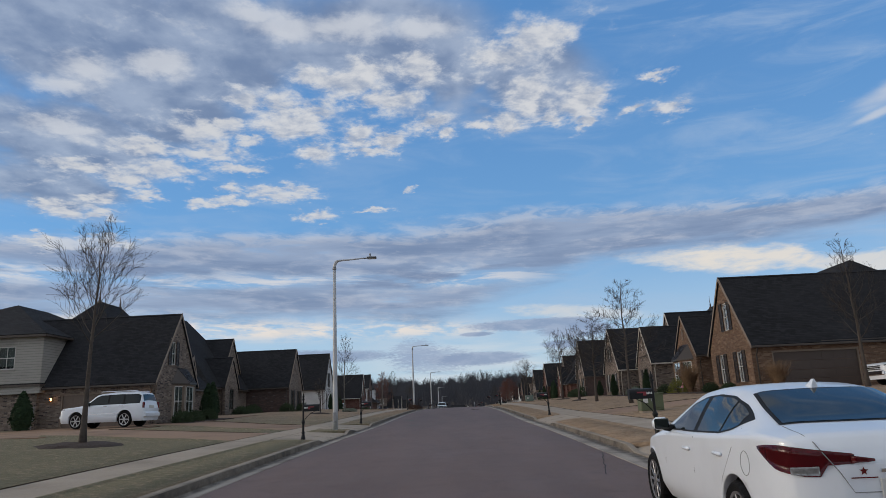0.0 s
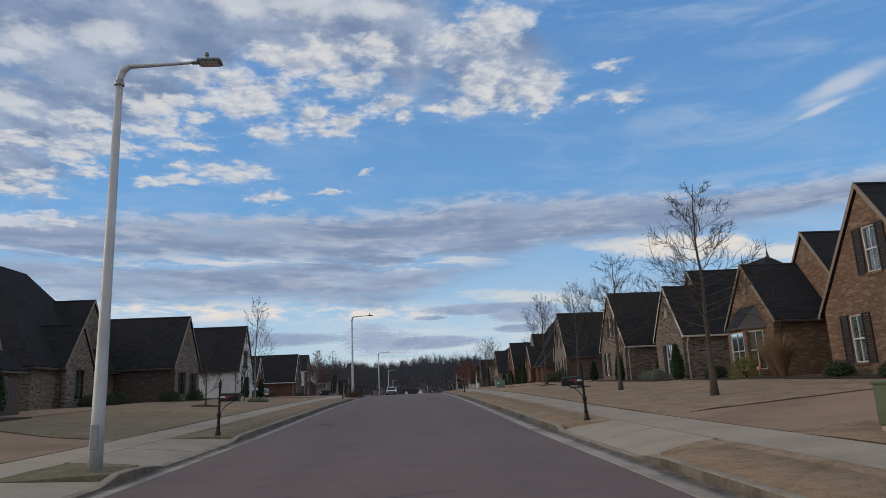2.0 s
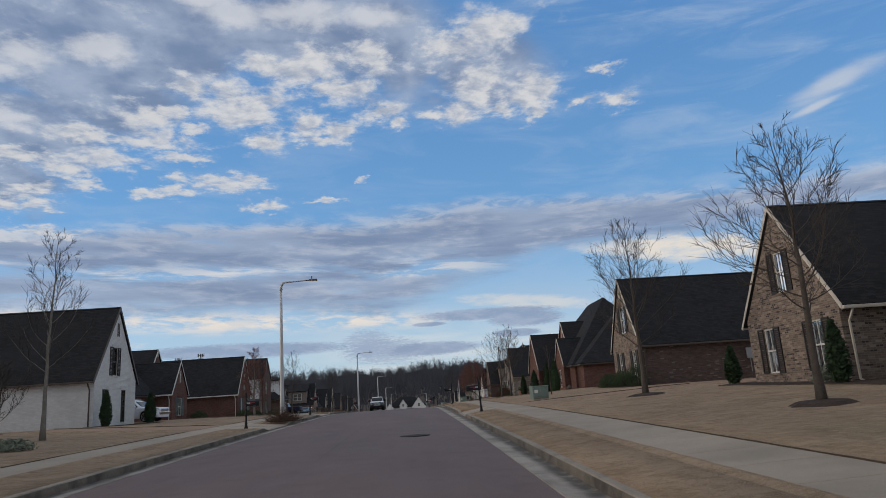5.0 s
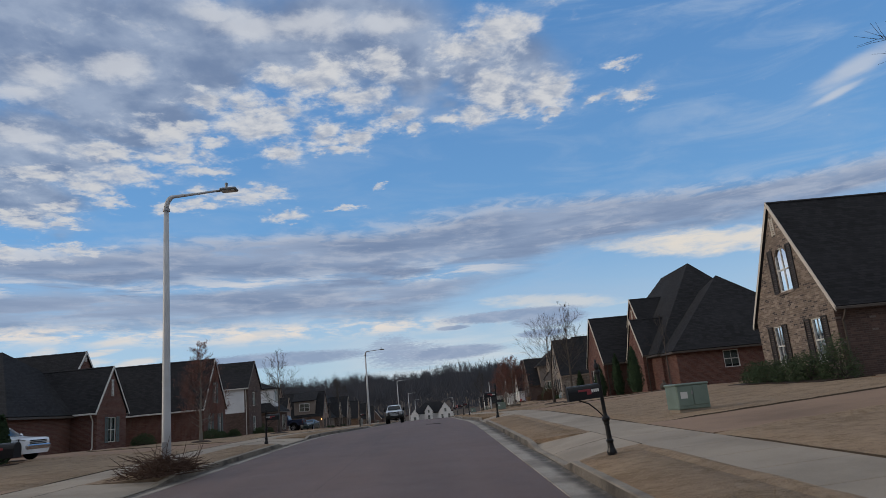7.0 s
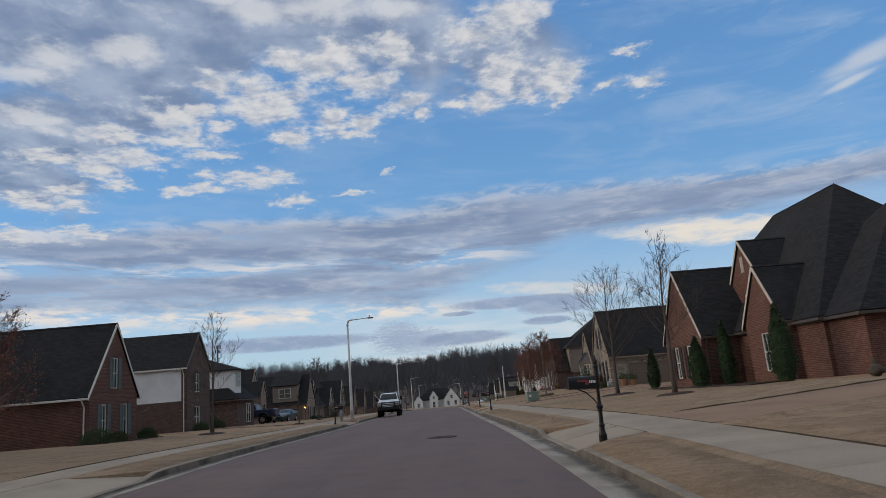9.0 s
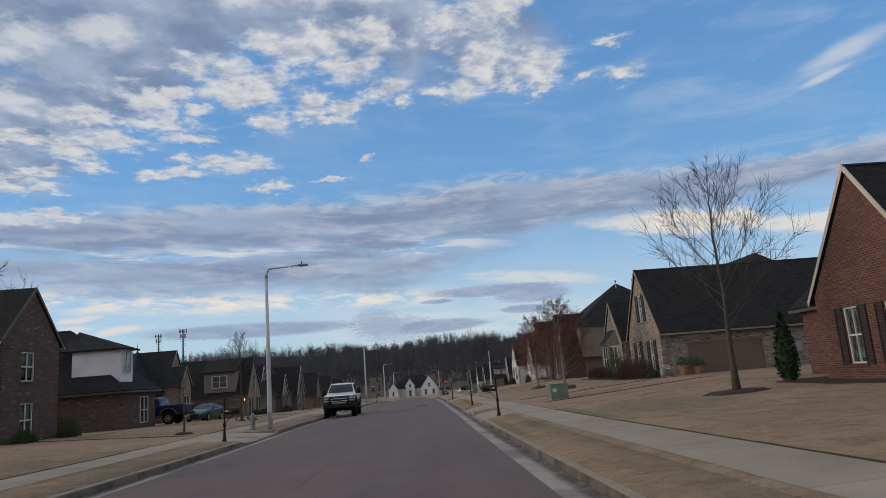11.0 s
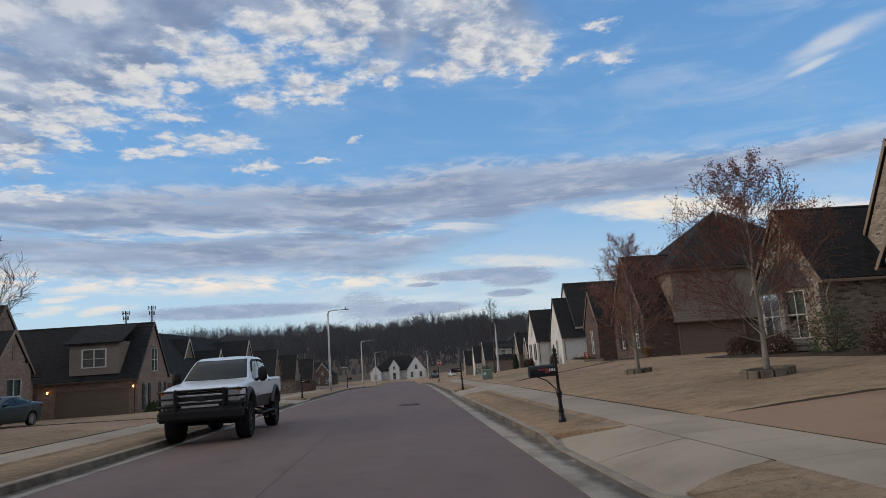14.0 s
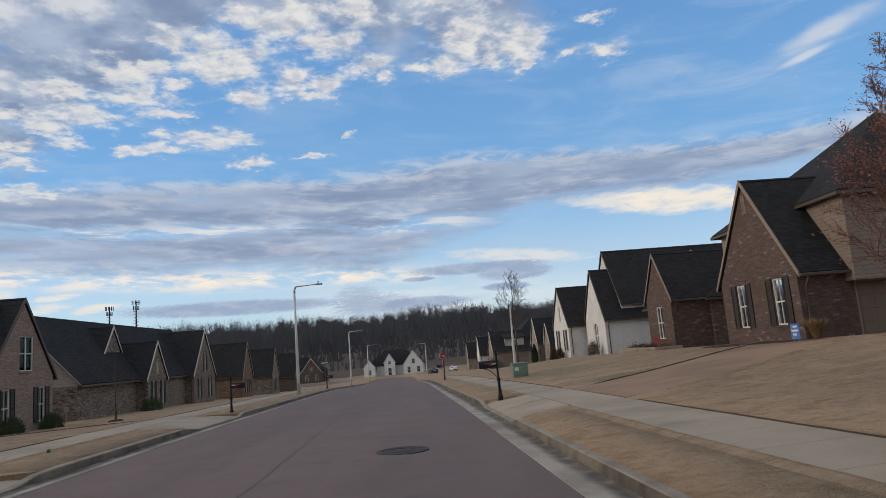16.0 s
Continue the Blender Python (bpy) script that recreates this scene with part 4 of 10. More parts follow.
def add_garage(root, w, o, mat, brick):
    u0, v0, u1, v1 = o["at"]
    bm = bmesh.new()
    for r in ((u0, v0, u0 + 0.09, v1), (u1 - 0.09, v0, u1, v1), (u0 + 0.09, v1 - 0.10, u1 - 0.09, v1)):
        bar(bm, w, *r, -0.13, -0.02)
    door = part("garage_door", bm, TRIM_TAUPE, root, "sectional garage door in a plain frame")
    rows, cols = 4, max(4, int((u1 - u0) / 0.62))
    for r in range(rows):
        bm = bmesh.new()
        a, b = v0 + (v1 - 0.1 - v0) * r / rows, v0 + (v1 - 0.1 - v0) * (r + 1) / rows
        bar(bm, w, u0 + 0.09, a + 0.006, u1 - 0.09, b - 0.006, -0.13, -0.10)
        for c in range(cols):
            p, q = u0 + 0.14 + (u1 - u0 - 0.28) * c / cols, u0 + 0.14 + (u1 - u0 - 0.28) * (c + 1) / cols
            bar(bm, w, p + 0.05, a + 0.10, q - 0.05, b - 0.10, -0.10, -0.088)
        part("panel", bm, mat, door)
    n = int((u1 - u0 + 0.4) / 0.09)
    bm = bmesh.new()
    for k in range(n):
        a = u0 - 0.2 + (u1 - u0 + 0.4) * k / n
        bar(bm, w, a + 0.005, v1 + 0.004, a + (u1 - u0 + 0.4) / n - 0.005, v1 + 0.26, -0.02, 0.02)
    part("brick_lintel", bm, brick, root)


def add_vent(root, w, u, v0, v1, wide, mat):
    bm = bmesh.new()
    bar(bm, w, u - wide / 2 - 0.04, v0 - 0.04, u - wide / 2, v1 + 0.04, 0.0, 0.04)
    bar(bm, w, u + wide / 2, v0 - 0.04, u + wide / 2 + 0.04, v1 + 0.04, 0.0, 0.04)
    n = max(4, int((v1 - v0) / 0.09))
    for k in range(n):
        v = v0 + (v1 - v0) * k / n
        bar(bm, w, u - wide / 2, v, u + wide / 2, v + 0.05, 0.002, 0.03)
    part("gable_vent", bm, mat, root)


def add_bay(root, w, u, wide, v0, v1, out, brick, trim, seams=8):
    """A three-sided bay window under a hipped metal roof."""
    h, b = wide / 2, wide * 0.24
    foot = [(u - h, 0.0), (u - h + b, out), (u + h - b, out), (u + h, 0.0)]
    bm = bmesh.new()
    for lo, hi in ((0.0, v0), (v1, v1 + 0.22)):
        for (ua, oa), (ub, ob_) in zip(foot, foot[1:]):
            vs = [bm.verts.new(w.at(p, q, r)) for p, q, r in ((ua, lo, oa), (ub, lo, ob_), (ub, hi, ob_), (ua, hi, oa))]
            bm.faces.new(vs)
        bm.faces.new([bm.verts.new(w.at(p, hi if lo == 0.0 else lo, r)) for p, r in foot])
    for p, r in foot[1:3]:
        bar(bm, w, p - 0.15, v0, p + 0.15, v1, r - 0.16, r - 0.004)
    bay = part("bay", bm, brick, root)
    for (ua, oa), (ub, ob_) in zip(foot, foot[1:]):
        d = w.at(ub, 0, ob_) - w.at(ua, 0, oa)
        length = d.length
        d.normalize()
        nrm = d.cross(Vector((0, 0, 1)))
        if nrm.dot(w.n) < 0:
            nrm = -nrm
        face = Wall(w.at(ua, 0, oa), d, nrm)
        f, m = 0.05, 0.15
        for a, b in ((0.0, m), (length - m, length)):
            bm = bmesh.new()
            bar(bm, face, a, v0, b, v1, -0.14, -0.003)
            part("pier", bm, brick, bay)
        bm = bmesh.new()
        ring(bm, face, m, v0, length - m, v1, f, -0.06, -0.005)
        win = part("window", bm, trim, root)
        for name, r, d in (("meeting_rail", (m + f, (v0 + v1) / 2 - 0.025, length - f - m, (v0 + v1) / 2 + 0.025), -0.008), ("mullion", (length / 2 - 0.015, v0 + f, length / 2 + 0.015, v1 - f), -0.012)):
            bm = bmesh.new()
            bar(bm, face, *r, -0.06, d)
            part(name, bm, trim, win)
        bm = bmesh.new()
        bar(bm, face, m + f, v0 + f, length - m - f, v1 - f, -0.045, -0.04)
        part("pane", bm, PANE, win).visible_shadow = False
        bm = bmesh.new()
        bar(bm, face, m + f, (v0 + v1) / 2, length - m - f, v1 - f, -0.085, -0.08)
        part("blind", bm, BLIND, win)
    bm = bmesh.new()
    eave = [(u - h - 0.2, 0.0), (u - h + b - 0.1, out + 0.22), (u + h - b + 0.1, out + 0.22), (u + h + 0.2, 0.0)]
    top = [(u - h * 0.55, 0.02), (u + h * 0.55, 0.02)]
    ve, vt = v1 + 0.20, v1 + 0.20 + wide * 0.36
    E = [bm.verts.new(w.at(p, ve, r)) for p, r in eave]
    T = [bm.verts.new(w.at(p, vt, r)) for p, r in top]
    L = [bm.verts.new(w.at(p, ve - 0.09, r)) for p, r in eave]
    bm.faces.new((E[0], E[1], T[0]))
    bm.faces.new((E[1], E[2], T[1], T[0]))
    bm.faces.new((E[2], E[3], T[1]))
    for k in range(3):
        bm.faces.new((L[k], L[k + 1], E[k + 1], E[k]))
    bm.faces.new(L)
    for k in range(seams + 1):
        s = k / seams
        p0 = w.at(eave[1][0] + (eave[2][0] - eave[1][0]) * s, ve + 0.012, out + 0.23)
        p1 = w.at(top[0][0] + (top[1][0] - top[0][0]) * s, vt + 0.012, 0.03)
        tube(bm, [p0, p1], [0.014, 0.014], 4)
    part("bay_roof", bm, COPPER, bay, "dark standing-seam metal bay roof")


def roof_slab(bm, poly, thick=0.14):
    """A roof plane with thickness, from its upper face's corners."""
    top = [bm.verts.new(p) for p in poly]
    n = (top[1].co - top[0].co).cross(top[2].co - top[0].co).normalized()
    if n.z < 0:
        n = -n
    low = [bm.verts.new(v.co - n * thick) for v in top]
    bm.faces.new(top)
    bm.faces.new(low[::-1])
    for k in range(len(top)):
        j = (k + 1) % len(top)
        bm.faces.new((top[k], low[k], low[j], top[j]))


def gable_wing(root, s, x0, y0, y1, zb, ze, zp, deep, brick, trim, front=(), flank=(), far_flank=(), back="gable", vent=None, shutter=SHUTTER,
               bay=None, bay_skin=None, side_brick=None, garage=GARAGE, fascia=None, gutter=None, downspout=True, over=0.10):
    """A wing with its gable to the street. s: 1 on the east side, -1 on the west. y0, y1: its eaves; ze, zp: eave and ridge height.
    Openings: u from the near corner along the wall, v from the foot."""
    fascia, gutter = fascia or trim, gutter or trim
    ym, hw = (y0 + y1) / 2, (y1 - y0) / 2
    slope = (zp - ze) / hw
    ins = 0.30
    wy0, wy1 = y0 + ins, y1 - ins
    zw = ze + slope * ins - 0.17 * math.hypot(1, slope)
    top = zp - 0.17 * math.hypot(1, slope)
    wide = wy1 - wy0
    o = Vector(root.location)
    W = lambda p, u, n: Wall(Vector(p) - o, u, n)
    wf = W((x0, wy0, zb), (0, 1, 0), (-s, 0, 0))
    wn = W((x0, wy0, zb), (s, 0, 0), (0, -1, 0))
    wr = W((x0, wy1, zb), (s, 0, 0), (0, 1, 0))
    wb = W((x0 + s * deep, wy0, zb), (0, 1, 0), (s, 0, 0))
    gable = [(0, -0.6), (wide, -0.6), (wide, zw - zb), (wide / 2, top - zb), (0, zw - zb)]
    bm = bmesh.new()
    wall_panel(bm, wf, gable, [hole_of(q) for q in front])
    part("front_wall", bm, brick, root)
    for w, holes in ((wn, flank), (wr, far_flank)):
        bm = bmesh.new()
        wall_panel(bm, w, [(0, -0.6), (deep, -0.6), (deep, zw - zb), (0, zw - zb)], [hole_of(q) for q in holes])
        part("side_wall", bm, side_brick or brick, root)
    bm = bmesh.new()
    wall_panel(bm, wb, gable, [])
    part("rear_wall", bm, brick, root)
    # Dark sheet added inside, standing in for the unlit room.
    bm = bmesh.new()
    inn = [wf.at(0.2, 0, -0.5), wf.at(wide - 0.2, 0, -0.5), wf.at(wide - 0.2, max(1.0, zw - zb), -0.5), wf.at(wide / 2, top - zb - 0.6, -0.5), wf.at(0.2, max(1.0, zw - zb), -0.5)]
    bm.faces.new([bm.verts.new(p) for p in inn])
    part("room_dark_sheet", bm, DARK_ROOM, root)
    for w, ops in ((wf, front), (wn, flank), (wr, far_flank)):
        for q in ops:
            if q.get("garage"):
                add_garage(root, w, q, garage, side_brick or brick)
            else:
                add_window(root, w, q, trim, shutter, brick)
    if vent:
        add_vent(root, wf, wide / 2, vent[0], vent[1], vent[2], fascia)
    if bay:
        add_bay(root, wf, *bay, bay_skin or brick, trim)
    # roof
    bm = bmesh.new()
    xf, xb = x0 - s * over - o.x, x0 + s * (deep + (0.25 if back == "gable" else 0.3)) - o.x
    xr = xb if back == "gable" else xb - s * hw
    A = lambda x, y, z: Vector((x, y - o.y, z - o.z))
    roof_slab(bm, [A(xf, y0, ze), A(xb, y0, ze), A(xr, ym, zp), A(xf, ym, zp)])
    roof_slab(bm, [A(xf, y1, ze), A(xf, ym, zp), A(xr, ym, zp), A(xb, y1, ze)])
    if back == "hip":
        roof_slab(bm, [A(xb, y0, ze), A(xb, y1, ze), A(xr, ym, zp)])
    bmesh.ops.remove_doubles(bm, verts=bm.verts, dist=0.001)
    roof = part("roof", bm, SHINGLE, root)
    bm = bmesh.new()
    t = 0.14
    for a, b in ((y0, ym), (y1, ym)):
        p, q = A(xf - s * 0.012, a, ze), A(xf - s * 0.012, b, zp)
        d = Vector((0, 0, -t * math.hypot(1, slope)))
        vs = [bm.verts.new(v) for v in (p + Vector((0, 0, 0.02)), q + Vector((0, 0, 0.02)), q + d, p + d * 0.8)]
        vs2 = [bm.verts.new(v.co + Vector((s * 0.05, 0, 0))) for v in vs]
        bm.faces.new(vs)
        bm.faces.new(vs2[::-1])
        for k in range(4):
            bm.faces.new((vs[k], vs2[k], vs2[(k + 1) % 4], vs[(k + 1) % 4]))
    part("rake_board", bm, fascia, root)
    for yy, sg in ((y0, -1), (y1, 1)):
        bm = bmesh.new()
        box(bm, min(xf, xb), yy - o.y + min(sg * 0.11, 0), ze - o.z - 0.16, max(xf, xb), yy - o.y + max(sg * 0.11, 0), ze - o.z - 0.04, bevel=0.015)
        part("gutter", bm, gutter, root)
    if downspout:
        bm = bmesh.new()
        xx, yy = x0 + s * 0.25 - o.x, y0 - 0.06 - o.y
        tube(bm, [(xx, yy, ze - o.z - 0.16), (xx, yy + 0.12, ze - o.z - 0.34), (xx, wy0 - 0.06 - o.y, ze - o.z - 0.55), (xx, wy0 - 0.06 - o.y, zb - o.z + 0.12), (xx, wy0 - 0.22 - o.y, zb - o.z + 0.03)],
             [0.045] * 5, 4)
        part("downspout", bm, gutter, root)
    return roof


def hip_block(root, x0, x1, y0, y1, zb, ze, zp, brick, ridge="y", finials=False, wall=True, openings=(), ridge_len=None, cladding=None, peak=None):
    """A block under a hipped roof; ridge: the axis it runs along; peak: where a pointed one stands."""
    o = Vector(root.location)
    A = lambda x, y, z: Vector((x, y, z)) - o
    if wall:
        w = 0.35
        near = Wall(A(min(x0, x1) + w, y0 + w, zb), (1, 0, 0), (0, -1, 0))
        lx = abs(x1 - x0) - 2 * w
        bm = bmesh.new()
        wall_panel(bm, near, [(0, -0.6), (lx, -0.6), (lx, ze - zb), (0, ze - zb)], [hole_of(q) for q in openings])
        part("side_wall", bm, cladding or brick, root)
        for q in openings:
            add_window(root, near, q, TRIM_WHITE, SHUTTER, cladding or brick)
        bm = bmesh.new()
        a, b, c, d = min(x0, x1) + w, max(x0, x1) - w, y0 + w, y1 - w
        for p, q in (((b, c), (b, d)), ((b, d), (a, d)), ((a, d), (a, c))):
            bm.faces.new([bm.verts.new(A(*v)) for v in ((*p, zb - 0.6), (*q, zb - 0.6), (*q, ze), (*p, ze))])
        part("outer_wall", bm, cladding or brick, root)
        # Added sheet, coloured dark like a room without light.
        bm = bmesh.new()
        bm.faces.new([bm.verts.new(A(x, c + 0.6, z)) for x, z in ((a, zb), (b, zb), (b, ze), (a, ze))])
        part("room_dark_sheet", bm, DARK_ROOM, root)
    xm, ym = (x0 + x1) / 2, (y0 + y1) / 2
    if ridge == "y":
        h = (ridge_len if ridge_len is not None else max(0.0, (y1 - y0) - abs(x1 - x0))) / 2
        r0, r1 = A(xm, ym - h, zp), A(xm, ym + h, zp)
    else:
        h = (ridge_len if ridge_len is not None else max(0.0, abs(x1 - x0) - (y1 - y0))) / 2
        r0, r1 = A(xm - h, ym, zp), A(xm + h, ym, zp)
    if peak:
        r0 = r1 = A(*peak, zp)
    a, b = min(x0, x1), max(x0, x1)
    c00, c10, c11, c01 = A(a, y0, ze), A(b, y0, ze), A(b, y1, ze), A(a, y1, ze)
    bm = bmesh.new()
    if ridge == "y":
        polys = [[c00, c10, r0], [c10, c11, r1, r0], [c11, c01, r1], [c01, c00, r0, r1]]
    else:
        polys = [[c00, c10, r1, r0], [c10, c11, r1], [c11, c01, r0, r1], [c01, c00, r0]]
    if h < 0.01:
        polys = [[c00, c10, r0], [c10, c11, r0], [c11, c01, r0], [c01, c00, r0]]
    for p in polys:
        roof_slab(bm, p, 0.12)
    bmesh.ops.remove_doubles(bm, verts=bm.verts, dist=0.001)
    part("roof", bm, SHINGLE, root)
    bm = bmesh.new()
    for p, q in ((c00, c10), (c10, c11), (c11, c01), (c01, c00)):
        tube(bm, [p + Vector((0, 0, -0.12)), q + Vector((0, 0, -0.12))], [0.09, 0.09], 4)
    part("gutter", bm, TRIM_DARK, root)
    if finials:
        for r in ((r0,) if peak else (r0, r1)):
            bm = bmesh.new()
            lathe(bm, [(0.16, -0.25), (0.15, 0.0), (0.06, 0.12), (0.09, 0.2), (0.05, 0.32), (0.02, 0.75), (0.003, 1.25)], 8, r)
            part("finial", bm, TRIM_DARK, root, "dark turned roof finial")


def gable_block(root, x_eave, x_back, y0, y1, zb, ze, zp, brick, siding_mat, openings=()):
    """A block with its ridge along the street: brick below, a sided gable end above."""
    o = Vector(root.location)
    A = lambda x, y, z: Vector((x, y, z)) - o
    a, b = sorted((x_eave, x_back))
    xm, w = (a + b) / 2, 0.35
    span = b - a - 2 * w
    near = Wall(A(a + w, y0 + w, zb), (1, 0, 0), (0, -1, 0))
    bm = bmesh.new()
    wall_panel(bm, near, [(0, -0.6), (span, -0.6), (span, ze - zb - 0.1), (0, ze - zb - 0.1)], [hole_of(q) for q in openings])
    part("side_wall", bm, brick, root)
    for q in openings:
        add_window(root, near, q, TRIM_WHITE, SHUTTER, brick)
    bm = bmesh.new()
    tip = zp - (zp - ze) * w / ((b - a) / 2) - 0.1
    wall_panel(bm, near, [(0, ze - zb - 0.1), (span, ze - zb - 0.1), (span, ze - zb + 0.15), (span / 2, tip - zb), (0, ze - zb + 0.15)], [])
    part("gable_end", bm, siding_mat, root, "lap siding in the gable end")
    bm = bmesh.new()
    for p, q in (((b - w, y0 + w), (b - w, y1 - w)), ((b - w, y1 - w), (a + w, y1 - w)), ((a + w, y1 - w), (a + w, y0 + w))):
        bm.faces.new([bm.verts.new(A(*v)) for v in ((*p, zb - 0.6), (*q, zb - 0.6), (*q, ze), (*p, ze))])
    part("outer_wall", bm, brick, root)
    # Room darkness as an added near-black sheet.
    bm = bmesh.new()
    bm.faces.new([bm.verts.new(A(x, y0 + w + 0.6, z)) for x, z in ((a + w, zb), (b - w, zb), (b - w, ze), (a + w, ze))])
    part("room_dark_sheet", bm, DARK_ROOM, root)
    bm = bmesh.new()
    for x in (a, b):
        roof_slab(bm, [A(x, y0, ze), A(x, y1, ze), A(xm, y1, zp), A(xm, y0, zp)], 0.12)
    part("roof", bm, SHINGLE, root)
    for x in (a, b):
        bm = bmesh.new()
        tube(bm, [A(x, y0, ze - 0.12), A(x, y1, ze - 0.12)], [0.09, 0.09], 4)
        part("gutter", bm, TRIM_DARK, root)
        bm = bmesh.new()
        tube(bm, [A(x, y0 - 0.03, ze - 0.06), A(xm, y0 - 0.03, zp - 0.06)], [0.06, 0.06], 4)
        part("rake_board", bm, TRIM_TAUPE, root)


def win(u0, v0, u1, v1, shutters=0.0, **more):
    return dict(at=(u0, v0, u1, v1), shutters=shutters, **more)


def house(at, label):
    return thing("house", at, label, "house", "houses along the street")


# ---- east side
h = house((17, 42, 1.95), "brown brick house with steep street gables and a side garage")
gable_wing(h, 1, 16.85, 38.8, 45.6, 1.95, 4.45, 9.05, 13, BRICK_TAN, TRIM_WHITE, fascia=TRIM_TAUPE, gutter=TRIM_DARK, garage=GARAGE_DARK, vent=None,
           front=(win(2.55, 3.7, 3.3, 5.4, 0.45), win(1.3, 0.52, 2.05, 2.3, 0.46), win(4.05, 0.52, 4.8, 2.3, 0.46)),
           flank=(dict(at=(1.15, 0.0, 6.1, 2.15), garage=True),))
gable_wing(h, 1, 17.95, 51.0, 56.3, 2.0, 4.85, 8.1, 9, BRICK_TAN, TRIM_WHITE, fascia=TRIM_TAUPE, gutter=TRIM_DARK, vent=(4.2, 5.0, 0.22), bay=(2.35, 3.2, 0.5, 2.45, 0.75))
gable_wing(h, 1, 21.0, 50.0, 55.5, 2.0, 6.0, 9.6, 8, BRICK_TAN, TRIM_WHITE, fascia=TRIM_TAUPE, gutter=TRIM_DARK, vent=(6.0, 6.8, 0.22), downspout=False)
hip_block(h, 20.8, 33.2, 38.9, 57.0, 2.0, 4.6, 10.35, BRICK_TAN, "y")

h = house((17, 67, 2.2), "grey-brown brick house with cream rake boards and two street gables")
gable_wing(h, 1, 17.3, 60.7, 65.9, 2.15, 4.95, 8.45, 10, BRICK_GREY, TRIM_WHITE, fascia=TRIM, gutter=TRIM, vent=(4.1, 4.7, 0.2), front=(win(1.75, 0.5, 2.9, 2.35, 0.42, pair=True),))
gable_wing(h, 1, 16.4, 69.6, 76.6, 2.3, 4.92, 9.45, 12, BRICK_GREY, TRIM_WHITE, fascia=TRIM, gutter=TRIM,
           front=(win(2.9, 3.6, 3.55, 5.2, 0.4), win(1.1, 0.5, 1.85, 2.3, 0.42), win(4.4, 0.5, 5.15, 2.3, 0.42)))
gable_wing(h, 1, 21.4, 66.0, 71.0, 2.2, 6.4, 10.35, 8, BRICK_GREY, TRIM_WHITE, fascia=TRIM, gutter=TRIM, downspout=False)
hip_block(h, 20.2, 33.8, 60.9, 77.0, 2.2, 4.9, 11.0, BRICK_GREY, "y", True, ridge_len=3.8)

h = house((17, 95, 2.5), "mottled brown brick house with one tall gable and an arched window")
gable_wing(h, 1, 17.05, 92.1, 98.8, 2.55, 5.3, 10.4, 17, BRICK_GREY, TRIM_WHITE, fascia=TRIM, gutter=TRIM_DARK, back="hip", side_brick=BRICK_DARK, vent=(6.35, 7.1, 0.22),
           front=(win(2.4, 3.85, 3.5, 5.75, 0.42, arch=True, pair=True), win(0.95, 0.75, 1.7, 2.5, 0.42), win(4.0, 0.75, 4.75, 2.5, 0.42)))
gable_wing(h, 1, 21.5, 99.0, 105.0, 2.5, 5.2, 9.0, 10, BRICK_GREY, TRIM_WHITE, fascia=TRIM, gutter=TRIM_DARK)

h = house((17, 125, 2.4), "large red brick house with a hipped roof and three gables")
gable_wing(h, 1, 17.9, 119.3, 123.7, 2.4, 5.35, 8.35, 15, BRICK_RED, TRIM_WHITE, fascia=TRIM, gutter=TRIM_DARK, front=(win(1.5, 0.6, 2.3, 2.5, 0.0),))
gable_wing(h, 1, 19.55, 123.4, 128.9, 2.4, 7.1, 10.6, 8, BRICK_RED, TRIM_WHITE, fascia=TRIM, gutter=TRIM_DARK, vent=(6.3, 7.2, 0.22), front=(win(2.1, 3.3, 2.8, 5.0),), downspout=False)
gable_wing(h, 1, 16.35, 125.6, 132.2, 2.4, 5.2, 9.5, 10, BRICK_RED, TRIM_WHITE, fascia=TRIM, gutter=TRIM_DARK, front=(win(1.6, 0.5, 2.4, 2.4, 0.4), win(3.7, 0.5, 4.5, 2.4, 0.4)))
hip_block(h, 18.2, 30.2, 116.9, 137.0, 2.4, 5.25, 12.9, BRICK_RED, "y", ridge_len=7.0)
hip_block(h, 18.4, 31.4, 114.3, 126.5, 2.4, 5.2, 11.1, BRICK_RED, "y", ridge_len=0.0, peak=(24.9, 119.95), openings=(win(3.3, 1.35, 4.4, 2.55),))

h = house((17, 156, 2.4), "pale tumbled brick house with dark shutters and a bay window")
gable_wing(h, 1, 16.9, 149.6, 156.5, 2.35, 5.12, 9.7, 13, BRICK_STONE, TRIM_WHITE, fascia=TRIM_TAUPE, gutter=TRIM_TAUPE,
           front=(win(2.6, 3.75, 3.35, 5.55, 0.46), win(1.3, 0.55, 2.05, 2.4, 0.46), win(4.05, 0.55, 4.8, 2.4, 0.46)), flank=(dict(at=(1.6, 0.0, 6.6, 2.15), garage=True),))
gable_wing(h, 1, 17.85, 161.0, 166.3, 2.4, 5.15, 8.5, 9, BRICK_STONE, TRIM_WHITE, fascia=TRIM_TAUPE, gutter=TRIM_TAUPE, vent=(4.2, 5.1, 0.22), bay=(2.35, 3.2, 0.5, 2.45, 0.75))
gable_wing(h, 1, 21.0, 157.8, 163.0, 2.4, 6.2, 10.5, 8, BRICK_STONE, TRIM_WHITE, fascia=TRIM_TAUPE, gutter=TRIM_TAUPE, vent=(6.1, 6.9, 0.22), downspout=False)
hip_block(h, 20.8, 33.4, 149.7, 168.0, 2.4, 5.1, 10.75, BRICK_STONE, "y")

